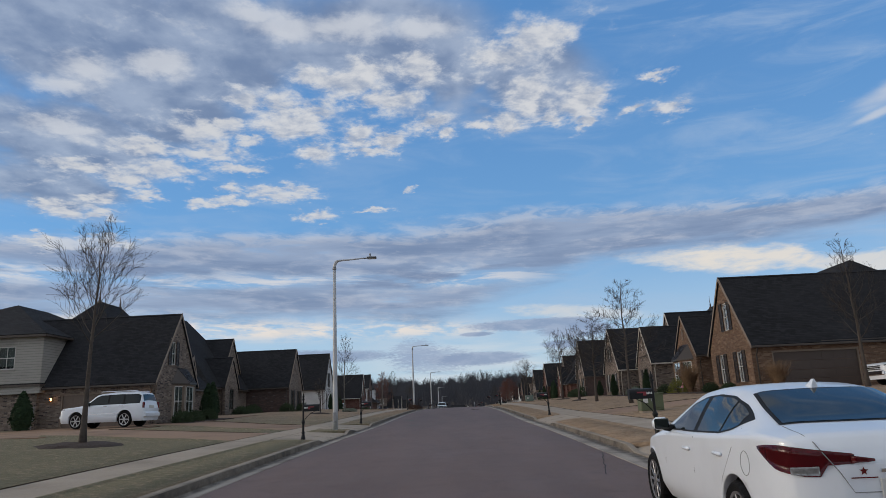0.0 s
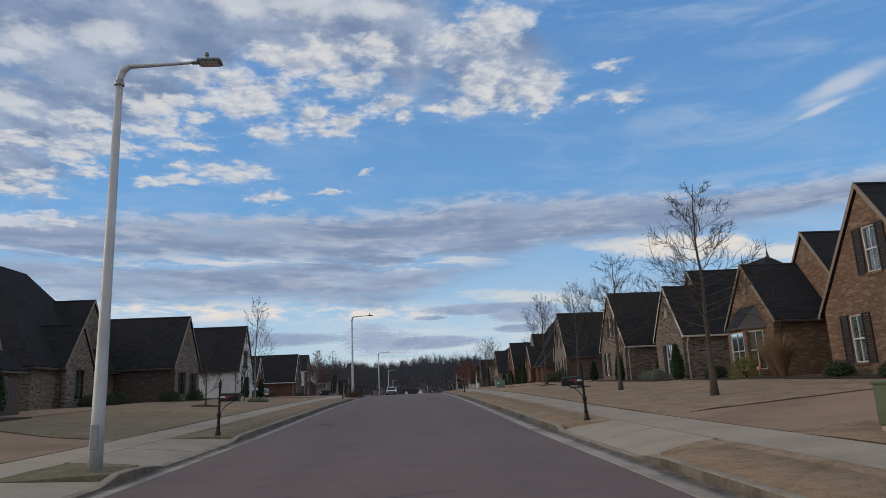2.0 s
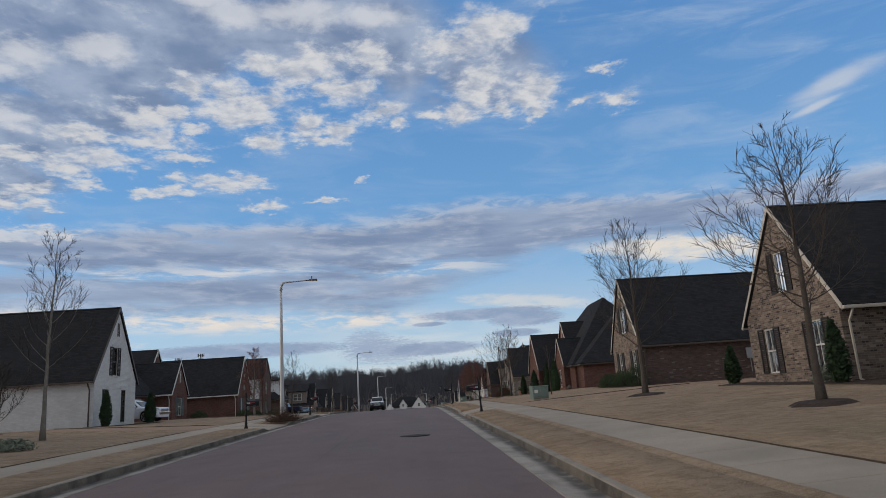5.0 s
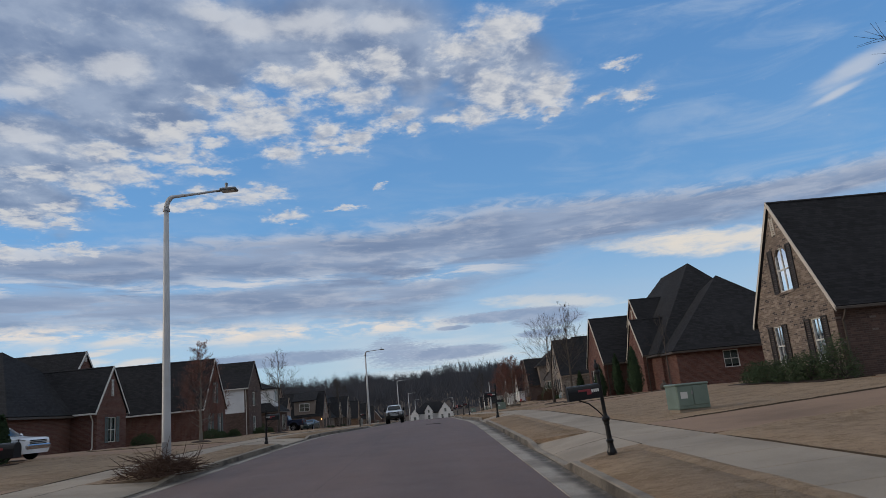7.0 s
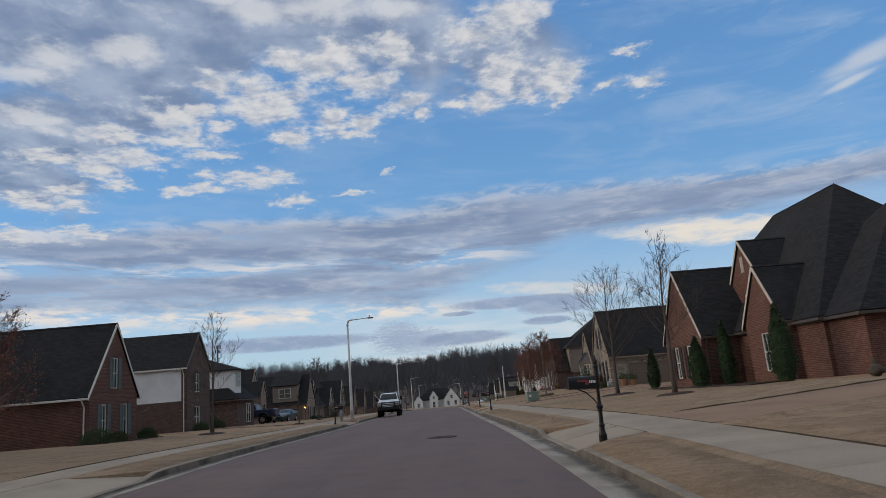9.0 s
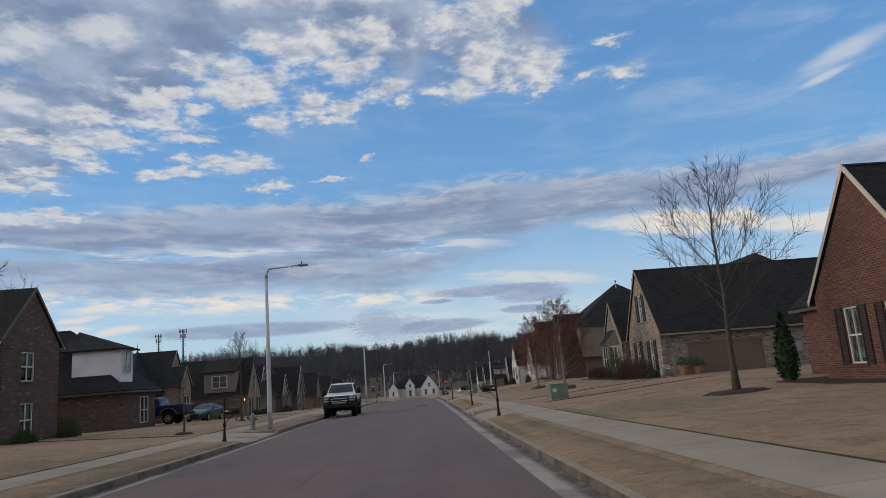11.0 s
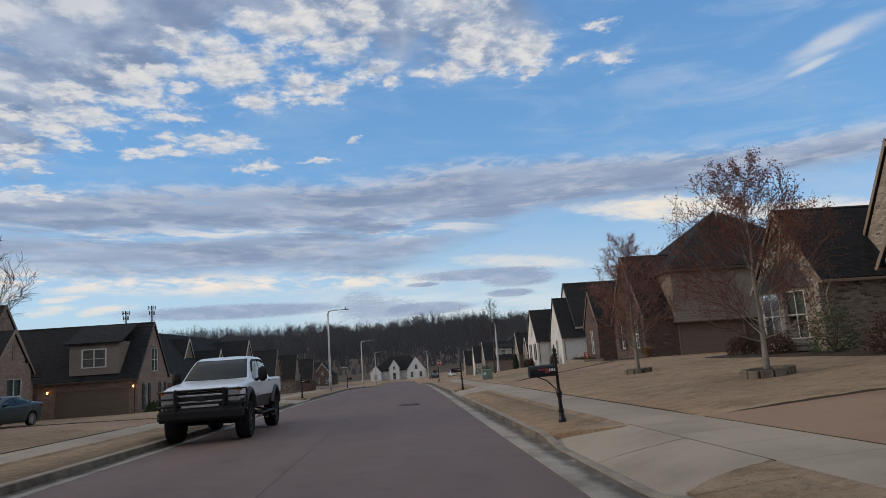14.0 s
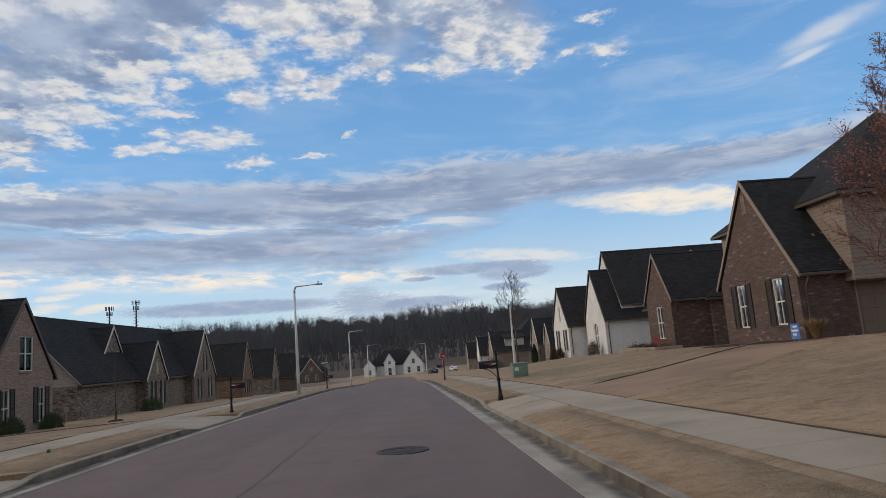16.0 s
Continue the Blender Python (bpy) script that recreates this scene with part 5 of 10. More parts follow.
h = house((17, 181, 2.2), "two-storey taupe house with a brick gable wing and a hipped roof")
gable_wing(h, 1, 16.65, 177.6, 184.2, 2.2, 4.75, 9.15, 9, BRICK_DARK, TRIM_WHITE, fascia=TRIM_TAUPE, gutter=TRIM_DARK, vent=(5.5, 6.3, 0.2),
           front=(win(1.0, 0.65, 1.75, 2.5, 0.44), win(3.9, 0.65, 4.65, 2.5, 0.44)), flank=(dict(at=(2.2, 0.0, 6.6, 2.15), garage=True),))
hip_block(h, 18.2, 30.4, 177.0, 187.4, 4.9, 7.7, 12.3, BRICK_DARK, "y", ridge_len=0.0, cladding=SIDING_TAN, openings=(win(5.3, 0.95, 6.1, 2.4),))
hip_block(h, 18.9, 29.8, 178.1, 186.8, 2.2, 4.9, 7.0, BRICK_DARK, "y", ridge_len=0.0)

h = house((18, 196, 2.0), "dark brown brick cottage with one street gable")
gable_wing(h, 1, 18.4, 194.0, 198.7, 2.0, 4.95, 8.15, 9, BRICK_DARK, TRIM_WHITE, fascia=TRIM_TAUPE, gutter=TRIM_DARK, front=(win(1.5, 0.55, 2.5, 2.6, pair=True),), side_brick=BRICK_DARK)
hip_block(h, 20.5, 32.0, 193.6, 205.0, 2.0, 4.9, 9.2, BRICK_DARK, "y")

h = house((18, 214, 1.6), "white painted brick house with black roofs and dark gutters")
gable_wing(h, 1, 18.55, 208.5, 214.9, 1.55, 4.4, 8.95, 12, BRICK_WHITE, TRIM_WHITE, fascia=TRIM_DARK, gutter=TRIM_DARK, front=(win(2.2, 0.5, 3.4, 2.7, arch=True, pair=True),))
gable_wing(h, 1, 20.2, 208.8, 216.8, 1.55, 5.6, 10.7, 12, BRICK_WHITE, TRIM_WHITE, fascia=TRIM_DARK, gutter=TRIM_DARK, downspout=False)
gable_wing(h, 1, 17.0, 214.9, 221.5, 1.55, 4.25, 8.15, 12, BRICK_WHITE, TRIM_WHITE, fascia=TRIM_DARK, gutter=TRIM_DARK,
           front=(win(2.6, 3.3, 3.2, 4.7), win(1.0, 0.5, 1.7, 2.4, 0.3), win(3.9, 0.5, 4.6, 2.4, 0.3)))

FAR_EAST = "brick house with white-edged gables farther down the street"
h = house((18, 238, 0.6), FAR_EAST)
gable_wing(h, 1, 18.3, 236.4, 240.8, 0.5, 2.9, 6.1, 12, BRICK_STONE, TRIM_WHITE, fascia=TRIM_WHITE, gutter=TRIM_DARK, front=(win(1.4, 0.6, 2.6, 2.4, arch=True, pair=True),))
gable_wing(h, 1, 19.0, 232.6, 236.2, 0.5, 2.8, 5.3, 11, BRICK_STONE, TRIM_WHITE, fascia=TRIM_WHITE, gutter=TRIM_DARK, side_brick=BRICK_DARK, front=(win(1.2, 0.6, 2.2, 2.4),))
hip_block(h, 20.4, 32.0, 229.5, 243.0, 0.5, 2.9, 6.6, BRICK_DARK, "y")
h = house((17, 267, -0.4), "brown house with a pale dormer over its side garage")
gable_wing(h, 1, 16.4, 264.6, 270.8, -0.5, 2.05, 5.5, 14, BRICK_STONE, TRIM_WHITE, fascia=TRIM_WHITE, gutter=TRIM_DARK, side_brick=SIDING_TAN, front=(win(1.2, 0.6, 2.0, 2.2), win(3.8, 0.6, 4.6, 2.2)),
           flank=(dict(at=(1.4, 0.0, 6.0, 2.05), garage=True),))
hip_block(h, 18.6, 30.0, 266.0, 280.0, -0.5, 2.2, 7.4, BRICK_DARK, "y")
bm = bmesh.new()
box(bm, 1.6, -1.6, 2.2, 4.8, 1.6, 4.7)
part("dormer", bm, SIDING_CREAM, h, "pale sided dormer")
wl = Wall((1.6, -1.605, 2.2), (1, 0, 0), (0, -1, 0))
bm = bmesh.new()
ring(bm, wl, 1.0, 0.9, 2.2, 2.1, 0.1, 0.0, 0.06)
w_ = part("window", bm, TRIM_WHITE, h)
bm = bmesh.new()
bar(bm, wl, 1.05, 0.95, 2.15, 2.05, 0.01, 0.02)
part("pane", bm, PANE, w_)
bm = bmesh.new()
roof_slab(bm, [(1.3, -2.0, 4.65), (5.1, -2.0, 4.65), (5.1, 1.6, 5.8), (1.3, 1.6, 5.8)], 0.12)
part("dormer_roof", bm, SHINGLE, h)
for y, brick, zz in ((287, BRICK_WHITE, -1.2), (311, BRICK_STONE, -1.9)):
    h = house((17, y, zz), FAR_EAST)
    gable_wing(h, 1, 16.4, y - 2.6, y + 2.6, zz, zz + 2.7, zz + 6.3, 12, brick, TRIM_WHITE, fascia=TRIM_WHITE, gutter=TRIM_DARK, front=(win(1.0, 0.6, 1.7, 2.4), win(3.4, 0.6, 4.1, 2.4)))
    gable_wing(h, 1, 17.4, y + 5, y + 9.4, zz, zz + 2.7, zz + 5.6, 10, brick, TRIM_WHITE, fascia=TRIM_WHITE, gutter=TRIM_DARK, front=(win(1.2, 0.6, 2.4, 2.4, pair=True),))
    hip_block(h, 20.0, 31.0, y - 5, y + 9, zz, zz + 2.7, zz + 7.0, BRICK_DARK, "y")

# ---- west side
h = house((-18.5, 44, 1.5), "brown brick house with a bay window and dark shutters")
gable_wing(h, -1, -18.5, 41.2, 48.0, 1.5, 4.05, 8.75, 13, BRICK_GREY, TRIM_WHITE, fascia=TRIM_TAUPE, gutter=TRIM_DARK, garage=GARAGE,
           front=(win(1.9, 3.75, 2.6, 5.25, 0.42),), flank=(dict(at=(1.0, 0.0, 5.9, 2.1), garage=True),), bay=(3.7, 2.8, 0.5, 2.4, 0.6), bay_skin=TRIM_TAUPE)
gable_wing(h, -1, -22.0, 47.0, 54.0, 1.5, 5.2, 9.3, 10, BRICK_GREY, TRIM_WHITE, fascia=TRIM_TAUPE, gutter=TRIM_DARK, downspout=False)
hip_block(h, -36.9, -25.1, 40.6, 56.0, 4.3, 7.3, 10.2, BRICK_GREY, "y", cladding=SIDING_CREAM, openings=(win(8.3, 0.9, 9.4, 2.3), win(3.0, 0.9, 4.1, 2.3)))
hip_block(h, -36.6, -25.4, 40.9, 55.7, 1.5, 4.3, 6.0, BRICK_GREY, "y")
hip_block(h, -31.2, -20.2, 42.0, 56.0, 1.5, 4.1, 10.4, BRICK_GREY, "y", True)
gable_wing(h, -1, -21.7, 53.6, 56.6, 1.5, 4.0, 6.95, 6, BRICK_GREY, TRIM_WHITE, fascia=TRIM_TAUPE, gutter=TRIM_DARK, vent=(2.6, 4.0, 0.2), downspout=False)

h = house((-22, 66, 1.9), "brown brick house with a low gable before a taller one")
gable_wing(h, -1, -21.6, 62.6, 66.8, 1.9, 4.6, 7.55, 9, BRICK_GREY, TRIM_WHITE, fascia=TRIM_TAUPE, gutter=TRIM_DARK, front=(win(1.2, 0.7, 2.4, 2.6, pair=True, trim=TRIM_DARK),))
gable_wing(h, -1, -23.3, 66.4, 73.0, 1.9, 5.4, 9.9, 9, BRICK_GREY, TRIM_WHITE, fascia=TRIM_TAUPE, gutter=TRIM_DARK, vent=(4.8, 5.6, 0.2),
           front=(win(3.6, 2.9, 4.2, 4.6, trim=TRIM_TAUPE), win(4.3, 0.6, 4.9, 2.3, trim=TRIM_TAUPE)), downspout=False)
hip_block(h, -34.0, -21.9, 59.8, 74.0, 1.9, 4.6, 11.85, BRICK_GREY, "y", ridge_len=4.0)

h = house((-18, 74, 2.3), "dark brown brick house with a long roof and black shutters")
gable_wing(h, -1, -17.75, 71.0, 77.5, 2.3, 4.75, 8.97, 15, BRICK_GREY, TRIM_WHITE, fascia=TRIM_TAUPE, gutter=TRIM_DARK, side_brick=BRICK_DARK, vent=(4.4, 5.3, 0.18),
           front=(win(1.2, 0.45, 2.0, 2.15, 0.38, trim=TRIM_DARK), win(3.9, 0.45, 4.7, 2.15, 0.38, trim=TRIM_DARK)))

h = house((-18, 93, 2.2), "white painted brick house with black shutters and a dark roof")
gable_wing(h, -1, -17.7, 89.8, 96.6, 2.2, 5.1, 10.05, 13, BRICK_WHITE, TRIM_DARK, fascia=TRIM_DARK, gutter=TRIM_DARK, vent=(5.9, 6.7, 0.2),
           front=(win(2.4, 3.3, 3.1, 5.1, 0.4), win(1.1, 0.3, 1.9, 2.4, 0.0), win(3.9, 0.3, 4.6, 2.4, 0.0)))
gable_wing(h, -1, -21.0, 95.0, 102.0, 2.2, 5.0, 9.0, 10, BRICK_WHITE, TRIM_DARK, fascia=TRIM_DARK, gutter=TRIM_DARK)

h = house((-21, 116, 2.3), "red brick house with a wide roof, white trim and grey-green shutters")
gable_wing(h, -1, -21.2, 113.6, 118.5, 2.3, 4.75, 7.97, 8, BRICK_RED, TRIM_WHITE, fascia=TRIM_WHITE, gutter=TRIM_WHITE, shutter=SHUTTER_TEAL, vent=(3.6, 4.7, 0.22),
           front=(win(1.55, 0.4, 2.75, 2.1, 0.4, pair=True),))
gable_wing(h, -1, -24.2, 115.2, 121.0, 2.3, 6.0, 9.45, 9, BRICK_RED, TRIM_WHITE, fascia=TRIM_WHITE, gutter=TRIM_WHITE, vent=(6.4, 7.0, 0.2), downspout=False)
hip_block(h, -37.0, -22.6, 106.5, 121.5, 2.3, 4.7, 9.4, BRICK_RED, "x", ridge_len=4.0, openings=(win(8.5, 0.4, 11.0, 2.2),))

h = house((-18, 128, 2.0), "red brick house with a tall white-edged gable and grey-green shutters")
gable_wing(h, -1, -17.9, 125.0, 131.4, 2.0, 4.62, 9.02, 17, BRICK_RED, TRIM_WHITE, fascia=TRIM_WHITE, gutter=TRIM_WHITE, shutter=SHUTTER_TEAL,
           front=(win(2.55, 3.1, 3.25, 4.9, 0.32), win(1.3, 0.4, 1.95, 2.2, 0.36), win(3.9, 0.4, 4.55, 2.2, 0.36)))

h = house((-19, 144, 1.7), "two-storey house of dark brick with white siding on its flank")
gable_wing(h, -1, -18.6, 141.2, 147.0, 1.7, 6.85, 9.85, 12, BRICK_DARK, TRIM_WHITE, fascia=TRIM_DARK, gutter=TRIM_WHITE,
           front=(win(1.6, 3.2, 2.8, 4.7, pair=True), win(1.6, 0.4, 2.8, 2.1, pair=True)))
bm = bmesh.new()
for k in range(17):
    z = 2.55 + k * 0.15
    vs = [bm.verts.new(p) for p in ((-0.05, -2.535, z), (-11.8, -2.535, z), (-11.8, -2.515, z + 0.15), (-0.05, -2.515, z + 0.15))]
    bm.faces.new(vs)
    bm.faces.new([bm.verts.new(p) for p in ((-0.05, -2.535, z), (-11.8, -2.535, z), (-11.8, -2.50, z), (-0.05, -2.50, z))])
part("siding", bm, SIDING_WHITE, h, "white lap siding")

h = house((-19, 156, 1.75), "dark brick house with a hipped roof and a white dormer")
hip_block(h, -31.0, -18.6, 155.3, 161.9, 1.75, 4.25, 8.95, BRICK_DARK, "x", ridge_len=1.6)
wl = Wall(Vector((-18.95, 155.65, 1.75)) - Vector(h.location), (0, 1, 0), (1, 0, 0))
bm = bmesh.new()
for u in (3.0, 3.68, 4.36):
    bar(bm, wl, u, 0.1, u + 0.06, 2.0, 0.0, 0.06)
for v in (0.1, 1.0, 1.94):
    bar(bm, wl, 3.0, v, 4.42, v + 0.06, 0.0, 0.06)
w_ = part("window", bm, TRIM_WHITE, h)
bm = bmesh.new()
bar(bm, wl, 3.06, 0.16, 4.36, 1.94, 0.012, 0.02)
part("pane", bm, PANE, w_)
bm = bmesh.new()
box(bm, -3.6, 0.1, 2.6, -0.3, 2.2, 5.4)
part("dormer", bm, SIDING_WHITE, h, "white sided dormer")
wl = Wall((-0.29, 0.1, 3.45), (0, 1, 0), (1, 0, 0))
bm = bmesh.new()
for r in ((0.3, 0.25, 0.38, 1.75), (1.7, 0.25, 1.78, 1.75), (1.0, 0.25, 1.08, 1.75), (0.38, 0.25, 1.7, 0.33), (0.38, 1.67, 1.7, 1.75), (0.38, 0.97, 1.7, 1.02)):
    bar(bm, wl, *r, 0.0, 0.06)
w_ = part("window", bm, TRIM_WHITE, h)
bm = bmesh.new()
bar(bm, wl, 0.36, 0.3, 1.72, 1.7, 0.01, 0.02)
part("pane", bm, PANE, w_)
bm = bmesh.new()
for poly in ([(0.1, -0.25, 5.44), (-4.4, -0.25, 5.44), (-5.0, 3.9, 7.16)], [(0.1, -0.25, 5.44), (0.1, 2.55, 5.44), (-5.0, 3.9, 7.16)], [(0.1, 2.55, 5.44), (-4.4, 2.55, 5.44), (-5.0, 3.9, 7.16)]):
    roof_slab(bm, [Vector(p) for p in poly], 0.12)
part("dormer_roof", bm, SHINGLE, h)

h = house((-23, 181, 0.9), "tan brick house with finials, set back behind parked cars")
gable_wing(h, -1, -24.0, 176.9, 183.9, 0.9, 4.0, 8.35, 10, BRICK_ROSE, TRIM_WHITE, fascia=TRIM_TAUPE, gutter=TRIM_DARK, vent=(5.3, 6.3, 0.2))
gable_wing(h, -1, -22.3, 176.8, 180.0, 0.9, 4.7, 6.55, 1.9, BRICK_ROSE, TRIM_WHITE, fascia=TRIM_TAUPE, gutter=TRIM_DARK, vent=(3.9, 4.7, 0.14), front=(win(0.75, 0.6, 2.35, 2.7, pair=True),))
hip_block(h, -36.0, -24.6, 170.0, 186.0, 0.9, 3.7, 8.4, BRICK_ROSE, "y", True, ridge_len=0.0, peak=(-28.0, 180.3))

h = house((-18.5, 190, 0.5), "tan brick house with a wide dormer over two garage doors")
gable_wing(h, -1, -18.45, 187.4, 194.1, 0.45, 3.2, 7.5, 13, BRICK_ROSE, TRIM_WHITE, fascia=TRIM_DARK, gutter=TRIM_DARK,
           front=(win(2.7, 3.15, 4.0, 5.0, pair=True), win(1.1, 0.4, 1.85, 2.25, 0.40), win(4.5, 0.4, 5.25, 2.25, 0.40)),
           flank=(dict(at=(0.6, 0.0, 6.1, 2.15), garage=True), dict(at=(7.2, 0.0, 9.8, 2.1), garage=True)))
bm = bmesh.new()
box(bm, -4.9, -2.45, 3.1, -1.3, -0.2, 5.5)
part("dormer", bm, SIDING_TAN, h, "taupe sided dormer")
wl = Wall((-4.9, -2.455, 3.1), (1, 0, 0), (0, -1, 0))
bm = bmesh.new()
for r in ((0.9, 0.5, 1.0, 1.9), (2.6, 0.5, 2.7, 1.9), (1.76, 0.5, 1.84, 1.9), (1.0, 0.5, 2.6, 0.58), (1.0, 1.82, 2.6, 1.9), (1.0, 1.15, 2.6, 1.2)):
    bar(bm, wl, *r, 0.0, 0.06)
w_ = part("window", bm, TRIM_WHITE, h)
bm = bmesh.new()
bar(bm, wl, 0.95, 0.55, 2.65, 1.85, 0.01, 0.02)
part("pane", bm, PANE, w_)
bm = bmesh.new()
roof_slab(bm, [(-5.2, -2.8, 5.45), (-1.0, -2.8, 5.45), (-1.0, 0.3, 6.9), (-5.2, 0.3, 6.9)], 0.12)
part("dormer_roof", bm, SHINGLE, h)

h = house((-19, 215, 0.1), "low grey brick house with two steep gables")
gable_wing(h, -1, -18.85, 209.0, 213.85, 0.15, 2.5, 5.65, 8, BRICK_GREY, TRIM_WHITE, fascia=TRIM, gutter=TRIM_DARK, vent=(2.9, 3.7, 0.2), front=(win(1.0, 0.3, 1.5, 2.2, 0.3), win(3.1, 0.3, 3.6, 2.2, 0.3)))
gable_wing(h, -1, -18.85, 221.0, 228.8, -0.05, 2.45, 7.06, 14, BRICK_GREY, TRIM_WHITE, fascia=TRIM, gutter=TRIM_DARK,
           front=(win(3.4, 2.9, 4.1, 4.7, 0.3), win(1.4, 0.3, 2.1, 2.2, 0.3), win(5.0, 0.3, 5.7, 2.2, 0.3)))
gable_wing(h, -1, -21.5, 207.3, 211.1, 0.1, 4.6, 7.0, 5, BRICK_GREY, TRIM_WHITE, fascia=TRIM, gutter=TRIM_DARK, downspout=False)
gable_block(h, -19.4, -28.6, 199.2, 230.5, 0.1, 2.62, 7.6, BRICK_GREY, SIDING_ROSE, openings=(win(6.2, 0.4, 6.9, 1.9),))

for y, brick, zz in ((243, BRICK_TAN, -0.9), (262, BRICK_GREY, -1.5), (284, BRICK_DARK, -2.2)):
    h = house((-19, y, zz), "brown brick house with a side garage farther down the street")
    gable_wing(h, -1, -18.6, y - 3.0, y + 3.0, zz, zz + 2.7, zz + 7.0, 15, brick, TRIM_WHITE, fascia=TRIM_TAUPE, gutter=TRIM_DARK, front=(win(1.3, 0.5, 1.9, 2.2, 0.3), win(3.5, 0.5, 4.1, 2.2, 0.3)),
               flank=(dict(at=(3.0, 0.0, 7.6, 2.1), garage=True), dict(at=(9.0, 0.0, 11.6, 2.1), garage=True)))

# ---- houses closing the view, fronts to the cross street
for x, zz, brick, label in ((-8.5, -2.9, BRICK_WHITE, "pale house with three steep gables across the end of the road"), (-38.0, -3.0, BRICK_DARK, "dark brick house with white-edged gables beyond the crossing"),
                            (24.0, -2.4, BRICK_TAN, "tan brick house beyond the crossing")):
    h = house((0, 0, 0), label)
    gable_wing(h, 1, -0.2, 0.0, 6.4, 0, 2.7, 6.9, 10, brick, TRIM_WHITE, fascia=TRIM_WHITE, gutter=TRIM_DARK, front=(win(2.4, 3.0, 3.3, 4.4), win(1.0, 0.5, 1.9, 2.2), win(3.8, 0.5, 4.7, 2.2)))
    gable_wing(h, 1, 1.2, 8.2, 12.0, 0, 3.6, 6.4, 9, brick, TRIM_WHITE, fascia=TRIM_WHITE, gutter=TRIM_DARK, front=(win(1.1, 0.1, 2.1, 2.2), win(1.2, 3.2, 2.0, 4.3)))
    gable_wing(h, 1, 0.4, 14.0, 18.0, 0, 2.4, 4.9, 9, brick, TRIM_WHITE, fascia=TRIM_WHITE, gutter=TRIM_DARK, front=(win(1.2, 0.5, 2.2, 2.0),))
    hip_block(h, 3.0, 14.0, -0.5, 17.0, 0, 3.0, 7.4, brick, "y")
    h.matrix_basis = pose(x + 16.0, 352, zz, 0, 0, 90)

# ---------------------------------------------------------------- vehicles
def car_paint(name, colour, rough=0.3, coat=0.8):
    return material(name, colour, rough, spec=0.5, coat=coat, stain=0.12, stain_scale=1.4)


WHITE_PAINT = car_paint("white_car_paint", (0.75, 0.79, 0.84), 0.3, 0.5)
GREY_PAINT = car_paint("dark_grey_car_paint", (0.034, 0.034, 0.036), 0.55, 0.0)
BLUE_PAINT = car_paint("dark_blue_car_paint", (0.010, 0.018, 0.05), 0.35, 0.15)
TEAL_PAINT = car_paint("dark_teal_car_paint", (0.010, 0.026, 0.030), 0.3, 0.3)
BLACK_PAINT = car_paint("black_car_paint", (0.010, 0.014, 0.018), 0.35, 0.15)
CAR_GLASS = material("dark_car_glass", (0.009, 0.014, 0.014), 0.03, spec=0.42)
IRON_BADGE = material("black_badge", (0.012, 0.014, 0.02), 0.25, spec=0.5)
TYRE = material("tyre_rubber", (0.010, 0.010, 0.0105), 0.9, spec=0.2, grain=0.3, bump=0.4, bump_scale=60)
ALLOY = material("alloy_rim", (0.42, 0.42, 0.43), 0.35, metal=0.9)
BLACK_RIM = material("black_rim", (0.02, 0.02, 0.021), 0.45, metal=0.3)
CHROME = material("chrome", (0.62, 0.63, 0.65), 0.15, metal=1.0)
BLACK_PLASTIC = material("black_plastic", (0.010, 0.010, 0.011), 0.6, spec=0.25, grain=0.2)
RED_LENS = material("red_tail_lens", (0.115, 0.004, 0.008), 0.15, spec=0.5, coat=0.3)
CLEAR_LENS = material("clear_headlamp_lens", (0.46, 0.47, 0.48), 0.15, metal=0.3, spec=0.6, coat=0.5, grain=0.6, grain_scale=30)
AMBER_LENS = material("amber_lens", (0.50, 0.14, 0.02), 0.2, coat=0.6)
STEEL_GREY = material("grey_seam", (0.20, 0.21, 0.22), 0.6)
PLATE_WHITE = material("number_plate_white", (0.55, 0.55, 0.53), 0.5)

